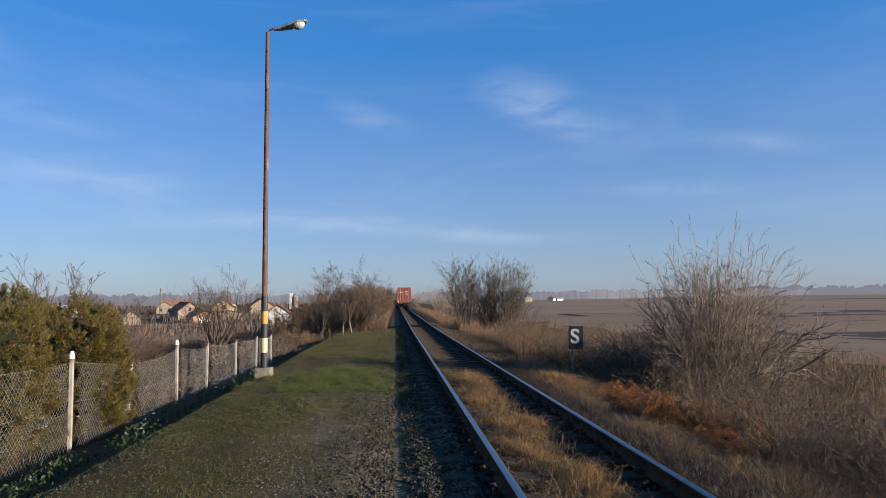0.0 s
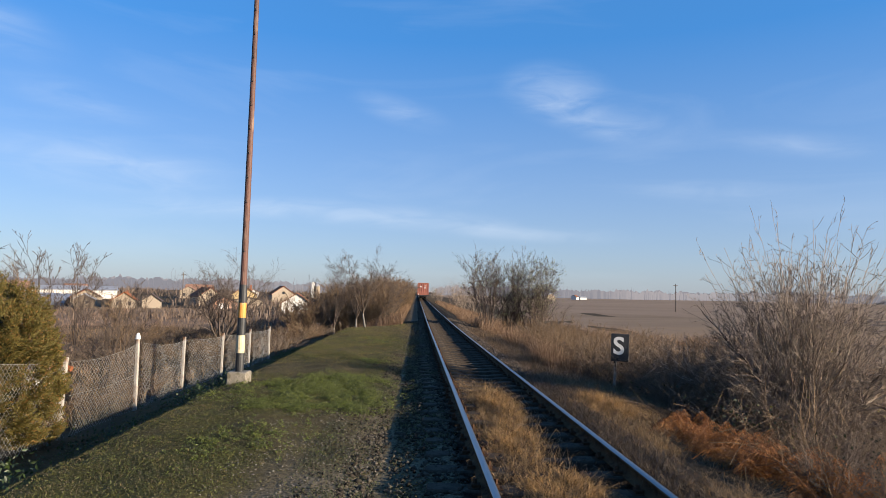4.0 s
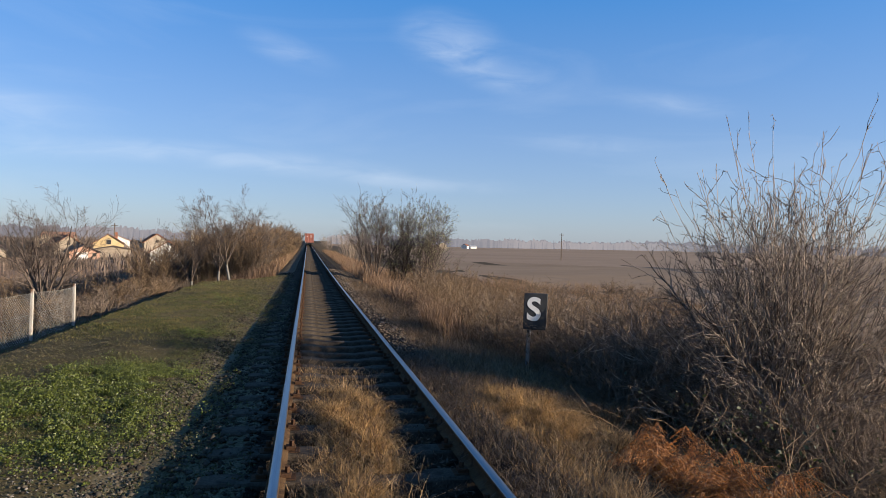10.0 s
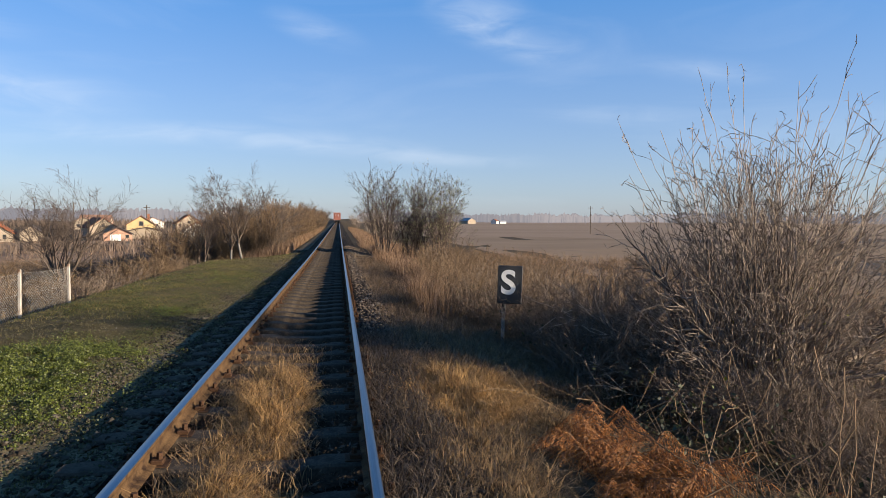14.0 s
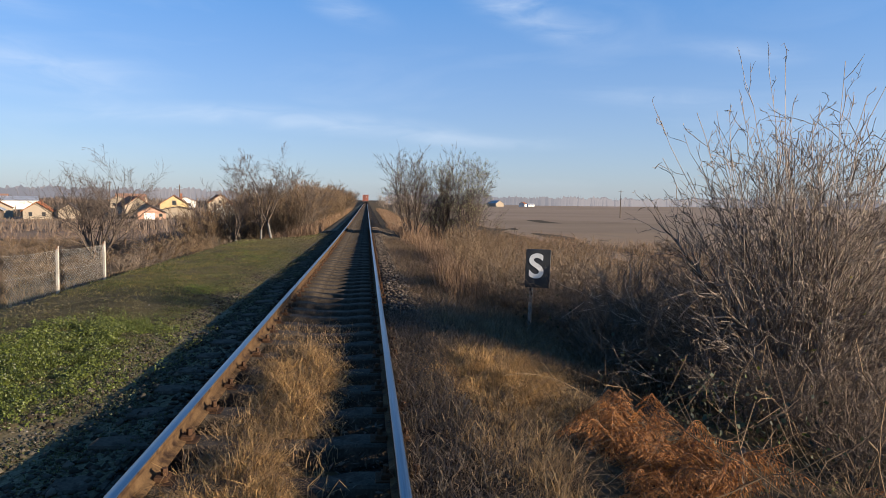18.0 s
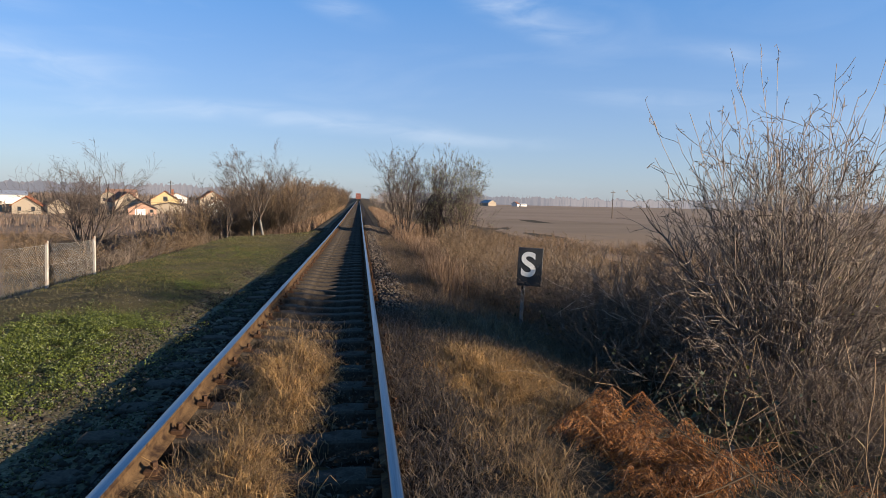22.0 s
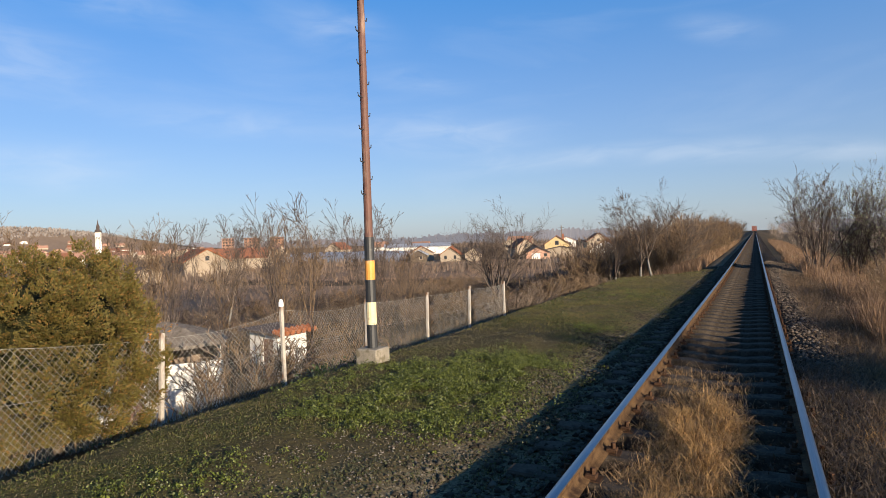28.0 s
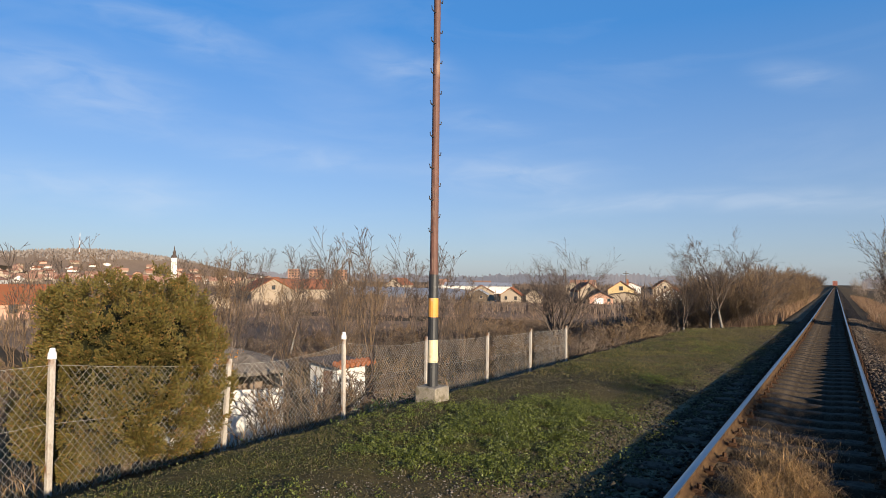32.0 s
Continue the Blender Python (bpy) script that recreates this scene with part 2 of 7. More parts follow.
def ground_material():
    """Soil that turns to turf, gravel or straw litter by the three zones stored on the sheet."""
    m = mat("ground_soil", (0.032, 0.0235, 0.0115), (0.112, 0.080, 0.042), 0.95, 0.9, 17.0, 0.5, depth=0.03)
    n, k = m.node_tree.nodes, m.node_tree.links
    shader = n["Principled BSDF"]
    colour = shader.inputs["Base Color"].links[0].from_socket
    zone, split, where = n.new("ShaderNodeAttribute"), n.new("ShaderNodeSeparateColor"), n.new("ShaderNodeTexCoord")
    zone.attribute_name = "zone"
    k.new(zone.outputs["Color"], split.inputs[0])
    kinds = (("Red", (0.018, 0.017, 0.005), (0.132, 0.118, 0.034), 26.0), ("Green", (0.030, 0.025, 0.017), (0.28, 0.230, 0.160), 34.0), ("Blue", (0.0202, 0.0151, 0.0101), (0.0864, 0.0619, 0.036), 9.0))
    for channel, dark, light, size in kinds:
        grain, tint, mixed, edge = n.new("ShaderNodeTexNoise"), n.new("ShaderNodeValToRGB"), n.new("ShaderNodeMixRGB"), n.new("ShaderNodeMath")
        grain.inputs["Scale"].default_value, grain.inputs["Detail"].default_value = size, 8
        grain.inputs["Roughness"].default_value = 0.7
        k.new(where.outputs["Object"], grain.inputs["Vector"])
        tint.color_ramp.elements[0].position, tint.color_ramp.elements[1].position = 0.35, 0.66
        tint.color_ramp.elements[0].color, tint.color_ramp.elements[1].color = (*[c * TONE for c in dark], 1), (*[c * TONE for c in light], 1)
        k.new(grain.outputs["Fac"], tint.inputs["Fac"])
        edge.operation = "MULTIPLY"
        k.new(split.outputs[channel], edge.inputs[0])
        edge.inputs[1].default_value = 1.0
        k.new(edge.outputs[0], mixed.inputs["Fac"])
        k.new(colour, mixed.inputs["Color1"])
        k.new(tint.outputs["Color"], mixed.inputs["Color2"])
        colour = mixed.outputs["Color"]
    k.new(colour, shader.inputs["Base Color"])
    return m


M_GROUND = ground_material()
M_BALLAST = mat("ballast_bed", (0.006, 0.0045, 0.0035), (0.034, 0.026, 0.019), 0.95, 3.0, 45.0, 1.0, depth=0.04)
M_STONE = mat("ballast_stone", (0.012, 0.0095, 0.007), (0.085, 0.070, 0.054), 1.0, 8.0, 60.0, 0.5, island=0.7)
M_SHOULDER = mat("shoulder_stone", (0.018, 0.0155, 0.012), (0.115, 0.10, 0.078), 1.0, 8.0, 60.0, 0.5, island=0.75)
M_VERGE_STONE = mat("verge_stone", (0.030, 0.023, 0.017), (0.190, 0.148, 0.112), 1.0, 8.0, 60.0, 0.5, island=0.75)
M_PALE_STONE = mat("pale_stone", (0.09, 0.08, 0.065), (0.24, 0.21, 0.18), 0.9, 8.0, 60.0, 0.5, island=0.7)
M_SLEEPER = mat("sleeper_concrete", (0.030, 0.0235, 0.0175), (0.100, 0.079, 0.060), 0.92, 5.0, 50.0, 0.5, stain=(0.0396, 0.0302, 0.023), stain_at=0.58)
M_RAIL_TOP = mat("rail_polished", (0.15, 0.155, 0.17), (0.26, 0.265, 0.285), 0.30, 3.0, 120.0, 0.04, metal=1.0, stretch=(1, 0.02, 1))
M_RAIL_RUST = mat("rail_rust", (0.045, 0.026, 0.014), (0.125, 0.076, 0.038), 0.9, 5.0, 70.0, 0.5, stain=(0.036, 0.0216, 0.0144))
M_CLIP = mat("clip_rust", (0.036, 0.0202, 0.013), (0.0936, 0.0504, 0.0288), 0.9, 9.0, 80.0, 0.3)
M_POLE = mat("pole_rust_paint", (0.055, 0.026, 0.020), (0.155, 0.066, 0.044), 0.7, 4.0, 60.0, 0.35, stain=(0.24, 0.15, 0.105), stain_at=0.64, stretch=(1, 1, 0.25))
M_BLACK = mat("black_paint", (0.011, 0.012, 0.013), (0.03, 0.031, 0.033), 0.55, 6.0, 60.0, 0.2, stain=(0.12, 0.115, 0.10), stain_at=0.68)
M_YELLOW = mat("yellow_paint", (0.56, 0.23, 0.035), (0.70, 0.32, 0.06), 0.6, 6.0, 60.0, 0.2, stain=(0.45, 0.33, 0.18), stain_at=0.62)
M_CREAM = mat("cream_paint", (0.55, 0.44, 0.25), (0.68, 0.58, 0.38), 0.6, 6.0, 60.0, 0.2, stain=(0.34, 0.27, 0.18), stain_at=0.64)
M_CONCRETE = mat("old_concrete", (0.16, 0.14, 0.11), (0.32, 0.285, 0.23), 0.92, 5.0, 70.0, 0.5, stain=(0.15, 0.13, 0.09), stain_at=0.6)
M_POST = mat("concrete_post", (0.30, 0.265, 0.225), (0.50, 0.46, 0.41), 0.9, 4.0, 60.0, 0.5, stain=(0.17, 0.085, 0.045), stain_at=0.57, stretch=(1, 1, 0.5))
M_POSTWORN = mat("worn_white_paint", (0.10, 0.09, 0.08), (0.34, 0.32, 0.30), 0.8, 9.0, 70.0, 0.4, stain=(0.05, 0.045, 0.04), stain_at=0.60)
M_CAP = mat("white_cap", (0.72, 0.71, 0.68), (0.85, 0.84, 0.82), 0.6, 6.0, 60.0, 0.1)
M_WIRE = mat("fence_wire", (0.20, 0.185, 0.165), (0.36, 0.34, 0.31), 0.7, 3.0, 50.0, 0, metal=0.2)
M_ALU = mat("lamp_aluminium", (0.30, 0.31, 0.32), (0.50, 0.51, 0.52), 0.5, 6.0, 60.0, 0.1, metal=0.6)
M_PLATE = mat("board_black", (0.010, 0.011, 0.013), (0.028, 0.030, 0.034), 0.5, 7.0, 80.0, 0.15, stain=(0.10, 0.10, 0.10), stain_at=0.7)
M_WHITE = mat("board_white", (0.55, 0.55, 0.54), (0.76, 0.76, 0.75), 0.6, 8.0, 70.0, 0.1, stain=(0.30, 0.28, 0.26), stain_at=0.66)
M_BARK = mat("grey_bark", (0.055, 0.042, 0.034), (0.39, 0.31, 0.245), 0.9, 6.0, 50.0, 0.4, island=0.75)
M_BARK_TREE = mat("tree_bark", (0.042, 0.033, 0.028), (0.165, 0.128, 0.106), 0.9, 6.0, 50.0, 0.4, island=0.5)
M_BARK_DARK = mat("dark_bark", (0.052, 0.040, 0.032), (0.26, 0.198, 0.150), 0.9, 6.0, 50.0, 0.4, island=0.5)
M_BARK_BROWN = mat("brown_twigs", (0.0864, 0.059, 0.0374), (0.245, 0.169, 0.104), 0.9, 6.0, 50.0, 0.2, island=0.6)
M_LIME = mat("lime_wash", (0.12, 0.11, 0.098), (0.22, 0.205, 0.185), 0.9, 7.0, 50.0, 0.3)
M_TURF = leafy("turf_blades", (0.014, 0.016, 0.004), (0.092, 0.092, 0.019), 0.3, accent=(0.115, 0.085, 0.038), accent_share=0.3)
M_CLOVER = leafy("clover_leaves", (0.010, 0.018, 0.003), (0.185, 0.215, 0.033), 0.35, rough=0.5)
M_MOSS = leafy("moss", (0.016, 0.020, 0.006), (0.066, 0.072, 0.020), 0.2)
M_WEED = leafy("weed_leaves", (0.013, 0.025, 0.006), (0.052, 0.078, 0.016), 0.3, rough=0.5)
M_STRAW = leafy("straw_blades", (0.022, 0.012, 0.006), (0.48, 0.305, 0.14), 0.35, island=0.8)
M_HUMMOCK = leafy("matted_straw", (0.085, 0.043, 0.016), (0.68, 0.41, 0.155), 0.35, island=0.8, accent=(0.09, 0.045, 0.017), accent_share=0.22)
M_REED = leafy("tall_straw", (0.095, 0.052, 0.028), (0.40, 0.245, 0.135), 0.3)
M_FERN = leafy("bracken_fronds", (0.075, 0.029, 0.009), (0.52, 0.21, 0.052), 0.4, accent=(0.20, 0.10, 0.045), accent_share=0.25)
M_THUJA = leafy("thuja_sprays", (0.020, 0.021, 0.004), (0.205, 0.160, 0.026), 0.3, accent=(0.25, 0.13, 0.030), accent_share=0.13, island=0.5, size=2.2)
# near-black green: shade deep in the thuja, put into the colour
M_THUJA_CORE = mat("thuja_gap_shade", (0.010, 0.012, 0.005), (0.028, 0.028, 0.012), 0.95, 5.0, 40.0, 0.6)
M_OLIVE = leafy("olive_leaves", (0.16, 0.165, 0.075), (0.33, 0.32, 0.17), 0.4)
M_BRAMBLE = leafy("bramble_leaves", (0.0101, 0.0158, 0.00504), (0.0432, 0.0504, 0.0173), 0.25, accent=(0.101, 0.115, 0.0144), accent_share=0.06)
M_LITTER = leafy("dead_leaves", (0.0432, 0.0288, 0.018), (0.137, 0.09, 0.0504), 0.2)
M_FARWOOD_HAZE = mat("far_wood_haze_glow", (0.030, 0.028, 0.029), (0.050, 0.046, 0.047), 0.95, 0.05, 0.8, 0, stretch=(1, 1, 0.25))
for node in [M_FARWOOD_HAZE.node_tree.nodes["Principled BSDF"]]:
    # the haze of the far distance, put into the wood as a glow
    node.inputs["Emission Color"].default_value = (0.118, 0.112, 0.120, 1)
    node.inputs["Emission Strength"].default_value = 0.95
M_HEDGE = mat("brown_hedges", (0.085, 0.064, 0.052), (0.20, 0.152, 0.122), 0.95, 0.1, 2.0, 0, island=0.6)
# paler than the near bark: distance haze put into the colour
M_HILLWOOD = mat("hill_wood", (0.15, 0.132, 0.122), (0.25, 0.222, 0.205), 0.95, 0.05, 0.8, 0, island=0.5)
M_FIELD_DARK = mat("ploughed_field", (0.045, 0.038, 0.034), (0.095, 0.078, 0.066), 0.95, 0.02, 0.6, 0.3, stretch=(0.15, 1, 1))
M_GARDEN = mat("garden_soil", (0.13, 0.088, 0.058), (0.24, 0.168, 0.112), 0.95, 0.15, 3.0, 0.3)
M_FIELD_GREY = mat("winter_field", (0.20, 0.140, 0.094), (0.31, 0.222, 0.152), 0.95, 0.02, 0.6, 0.3, stretch=(0.15, 1, 1))
M_FIELD_TAN = mat("stubble_field", (0.20, 0.135, 0.083), (0.28, 0.194, 0.122), 0.95, 0.02, 0.6, 0.3, stretch=(0.15, 1, 1))
M_FIELD_BROWN = mat("fallow_field", (0.17, 0.118, 0.076), (0.28, 0.20, 0.132), 0.95, 0.03, 0.7, 0.3, stretch=(0.15, 1, 1))
M_TILE = mat("orange_roof_tiles", (0.20, 0.072, 0.035), (0.33, 0.122, 0.056), 0.85, 1.2, 12.0, 0.5, each=0.3, stain=(0.15, 0.07, 0.045), stain_at=0.66)
M_TILE_OLD = mat("old_roof_tiles", (0.16, 0.065, 0.04), (0.28, 0.12, 0.07), 0.9, 1.2, 12.0, 0.5, each=0.4, stain=(0.10, 0.07, 0.055), stain_at=0.6)
# roofs far off: distance haze put into a paler, greyer tile colour
M_TILE_FAR = mat("hazed_roof_tiles", (0.24, 0.135, 0.095), (0.35, 0.205, 0.15), 0.9, 1.2, 12.0, 0.3, each=0.5)
M_TILE_DARK = mat("dark_roof", (0.05, 0.040, 0.036), (0.11, 0.085, 0.075), 0.8, 1.2, 12.0, 0.4, each=0.4)
M_PLASTER_WHITE = mat("white_plaster", (0.52, 0.50, 0.46), (0.72, 0.70, 0.66), 0.9, 0.8, 12.0, 0.2, stain=(0.36, 0.33, 0.28), stain_at=0.66)
M_PLASTER_CREAM = mat("cream_plaster", (0.28, 0.228, 0.172), (0.40, 0.33, 0.255), 0.9, 0.8, 12.0, 0.2, each=0.5)
M_PLASTER_YELLOW = mat("yellow_plaster", (0.46, 0.34, 0.17), (0.58, 0.44, 0.24), 0.9, 0.8, 12.0, 0.2)
M_PLASTER_PINK = mat("pink_plaster", (0.40, 0.23, 0.165), (0.54, 0.33, 0.24), 0.9, 0.8, 12.0, 0.2)
M_GREY_ROOF = mat("pale_sheet_roof", (0.20, 0.21, 0.23), (0.31, 0.32, 0.34), 0.6, 0.6, 8.0, 0.2, stretch=(1, 0.1, 1))
M_GLASS = mat("window_dark", (0.02, 0.023, 0.028), (0.05, 0.055, 0.062), 0.15, 2.0, 10.0, 0)
M_WOOD = mat("weathered_wood", (0.0792, 0.0612, 0.0468), (0.173, 0.137, 0.108), 0.9, 3.0, 40.0, 0.4, stretch=(1, 1, 0.2))
M_THATCH = mat("grey_thatch", (0.07, 0.058, 0.047), (0.23, 0.198, 0.168), 0.95, 6.0, 60.0, 0.8, stretch=(1, 1, 0.15), depth=0.03)
M_DOOR = mat("brown_door", (0.10, 0.05, 0.032), (0.18, 0.095, 0.06), 0.7, 3.0, 30.0, 0.3)
M_CONTAINER = mat("red_container_steel", (0.25, 0.075, 0.048), (0.36, 0.125, 0.085), 0.65, 1.0, 12.0, 0.2, stain=(0.22, 0.085, 0.05), stain_at=0.66)
M_CONTAINER_DARK = mat("dark_wagon_steel", (0.05, 0.032, 0.028), (0.11, 0.07, 0.06), 0.8, 1.0, 12.0, 0.3)
M_IRON = mat("black_iron", (0.015, 0.014, 0.014), (0.045, 0.04, 0.038), 0.7, 3.0, 30.0, 0.3)

# ---- building helpers ----


def mesh_from(name, verts, faces, material, smooth=False):
    """A mesh from an array of vertices and one of equal-sided faces."""
    verts, faces = np.asarray(verts, np.float32).reshape(-1, 3), np.asarray(faces, np.int32)
    me, (count, sides) = bpy.data.meshes.new(name), faces.shape
    me.vertices.add(len(verts))
    me.vertices.foreach_set("co", verts.ravel())
    me.loops.add(count * sides)
    me.loops.foreach_set("vertex_index", faces.ravel())
    me.polygons.add(count)
    me.polygons.foreach_set("loop_start", np.arange(count, dtype=np.int32) * sides)
    if smooth:
        me.polygons.foreach_set("use_smooth", np.ones(count, bool))
    me.update(calc_edges=True)
    me.materials.append(material)
    return me


def to_mesh(name, bm, material):
    me = bpy.data.meshes.new(name)
    bm.normal_update()
    bm.to_mesh(me)
    bm.free()
    me.materials.append(material)
    return me


def part(name, shape, material, parent, label="", at=None):
    """One mesh object under a thing or under a part; shape: a bmesh or a mesh."""
    ob = new(name, shape if isinstance(shape, bpy.types.Mesh) else to_mesh(name, shape, material))
    ob.parent = parent
    if at is not None:
        ob.matrix_basis = at
    return tagged(ob, label)


def thing(name, m, label, category, group="", kind=""):
    ob = new(name)
    ob.empty_display_size = 0.2
    ob.matrix_basis = m
    return tagged(ob, label, category, group, kind)


def boxes(*items, bevel=0.0):
    """A bmesh of boxes, each (x0, y0, z0, x1, y1, z1)."""
    bm = bmesh.new()
    for x0, y0, z0, x1, y1, z1 in items:
        bmesh.ops.create_cube(bm, size=1, matrix=Matrix.LocRotScale(((x0 + x1) / 2, (y0 + y1) / 2, (z0 + z1) / 2), None, (x1 - x0, y1 - y0, z1 - z0)))
    if bevel:
        bmesh.ops.bevel(bm, geom=bm.edges[:], offset=bevel, segments=1, affect="EDGES")
    return bm


def rod(*joints, sides=8):
    """A bmesh tube through (x, y, z, radius) joints with closed ends."""
    bm = bmesh.new()
    pts = [Vector(j[:3]) for j in joints]
    rings = []
    for i, p in enumerate(pts):
        ahead = (pts[min(i + 1, len(pts) - 1)] - pts[max(i - 1, 0)]).normalized()
        side = ahead.orthogonal().normalized()
        up = ahead.cross(side)
        rings.append([bm.verts.new(p + joints[i][3] * (math.cos(a) * side + math.sin(a) * up)) for a in (2 * math.pi * s / sides for s in range(sides))])
    for a, b in zip(rings, rings[1:]):
        for s in range(sides):
            bm.faces.new((a[s], a[(s + 1) % sides], b[(s + 1) % sides], b[s]))
    bm.faces.new(rings[0][::-1])
    bm.faces.new(rings[-1])
    return bm


def tubes(segments, sides=3, least=0.0):
    """Vertices and faces of tapered twigs; segments: rows of x0 y0 z0 x1 y1 z1 r0 r1."""
    s = np.asarray(segments, float)
    a, b, r0, r1 = s[:, :3], s[:, 3:6], np.maximum(s[:, 6], least), np.maximum(s[:, 7], least)
    d = b - a
    d /= np.linalg.norm(d, axis=1, keepdims=True) + 1e-9
    ref = np.where(np.abs(d[:, 2:3]) > 0.9, [[1.0, 0, 0]], [[0, 0, 1.0]])
    u = np.cross(d, ref)
    u /= np.linalg.norm(u, axis=1, keepdims=True) + 1e-9
    v = np.cross(d, u)
    rings = []
    for base, r in ((a, r0), (b, r1)):
        for i in range(sides):
            c, q = math.cos(2 * math.pi * i / sides), math.sin(2 * math.pi * i / sides)
            rings.append(base + r[:, None] * (c * u + q * v))
    verts = np.stack(rings, 1).reshape(-1, 3)
    start = (np.arange(len(s)) * 2 * sides)[:, None]
    faces = np.concatenate([start + [[i, (i + 1) % sides, sides + (i + 1) % sides, sides + i]] for i in range(sides)])
    return verts, faces


def blades(rng, x, y, z, height, width, lean, droop=0.5, toward=None):
    """Bent blades of three triangles each, on arrays of feet."""
    n = len(x)
    turn = rng.uniform(0, 2 * np.pi, n) if toward is None else toward
    out = np.stack([np.cos(turn), np.sin(turn), np.zeros(n)], 1)
    face = rng.uniform(0, np.pi, n)
    side = np.stack([np.cos(face), np.sin(face), np.zeros(n)], 1) * (width / 2)[:, None]
    foot = np.stack([x, y, z], 1)
    mid = foot + out * (lean * height * 0.4)[:, None] + np.array([0, 0, 1.0]) * (height * 0.62)[:, None]
    tip = foot + out * (lean * height * (1 + droop))[:, None] + np.array([0, 0, 1.0]) * (height * (1 - 0.45 * droop * np.minimum(lean, 1.5)))[:, None]
    verts = np.stack([foot - side, foot + side, mid - side * 0.7, mid + side * 0.7, tip], 1).reshape(-1, 3)
    start = (np.arange(n) * 5)[:, None]
    faces = np.concatenate([start + [[0, 1, 3]], start + [[0, 3, 2]], start + [[2, 3, 4]]])
    return verts, faces


def ribbons(rng, x, y, z, height, width, lean, curl, toward=None):
    """Thin dry blades in three bends that arch over and curl down."""
    n = len(x)
    turn = rng.uniform(0, 2 * np.pi, n) if toward is None else toward
    out = np.stack([np.cos(turn), np.sin(turn), np.zeros(n)], 1)
    up = np.array([0, 0, 1.0])
    face = rng.uniform(0, np.pi, n)
    side = np.stack([np.cos(face), np.sin(face), np.zeros(n)], 1) * (width / 2)[:, None]
    foot = np.stack([x, y, z], 1)
    h, l = height[:, None], (lean * height)[:, None]
    shake = rng.normal(0, 0.17, (3, n, 3)) * h
    p1 = foot + up * h * 0.5 + out * l * 0.15 + shake[0] * 0.5
    p2 = foot + up * h * 0.86 + out * l * 0.5 + shake[1]
    p3 = foot + up * h * np.maximum(0.86 + 0.3 - curl[:, None], 0.1) + out * l * 1.05 + shake[2] * 1.6
    verts = np.stack([foot - side, foot + side, p1 - side * 0.85, p1 + side * 0.85, p2 - side * 0.6, p2 + side * 0.6, p3], 1).reshape(-1, 3)
    start = (np.arange(n) * 7)[:, None]
    return verts, np.concatenate([start + [[0, 1, 3]], start + [[0, 3, 2]], start + [[2, 3, 5]], start + [[2, 5, 4]], start + [[4, 5, 6]]])


def flakes(rng, centre, size, aspect=0.5, normal=None, tilt=1.0):
    """Small diamond leaves (two triangles, a slight fold) at the given centres."""
    n = len(centre)
    axis = rng.normal(size=(n, 3)) * tilt + (0 if normal is None else normal)
    axis /= np.linalg.norm(axis, axis=1, keepdims=True) + 1e-9
    ref = rng.normal(size=(n, 3))
    side = np.cross(axis, ref)
    side /= np.linalg.norm(side, axis=1, keepdims=True) + 1e-9
    fold = np.cross(axis, side)
    s = np.asarray(size)[:, None]
    verts = np.stack([centre - axis * s / 2, centre + side * s * aspect / 2 + fold * s * 0.08, centre + axis * s / 2, centre - side * s * aspect / 2 + fold * s * 0.08], 1).reshape(-1, 3)
    start = (np.arange(n) * 4)[:, None]
    return verts, np.concatenate([start + [[0, 1, 2]], start + [[0, 2, 3]]])


def stuff(name, verts, faces, material, label, category):
    return tagged(new(name, mesh_from(name, verts, faces, material)), label, category, kind="stuff")


def joined(*pairs):
    verts, faces, k = [], [], 0
    for v, f in pairs:
        verts.append(v)
        faces.append(f + k)
        k += len(v)
    return np.concatenate(verts), np.concatenate(faces)


# ---- the lie of the land ----
CANT = 0.04          # the right-hand rail lies this much lower
PLAIN = -3.4         # the fields and the village


def smooth(a, b, v):
    s = np.clip((np.asarray(v, float) - a) / (b - a), 0, 1)
    return s * s * (3 - 2 * s)


def rail_z(y):
    y = np.asarray(y, float)
    return np.where(y < 20, -0.008 * np.maximum(y, -40), -0.16 - 0.12 * (1 - np.exp(-(np.maximum(y, 20) - 20) / 15)))


def ripple(x, y, size):
    x, y = np.asarray(x, float) / size, np.asarray(y, float) / size
    return (np.sin(1.7 * x + 0.6 * y + 0.4) + np.sin(-0.9 * x + 1.9 * y + 1.3) + np.sin(2.9 * x - 2.3 * y + 2.1) * 0.5 + np.sin(4.1 * x + 3.7 * y) * 0.35) / 2.85


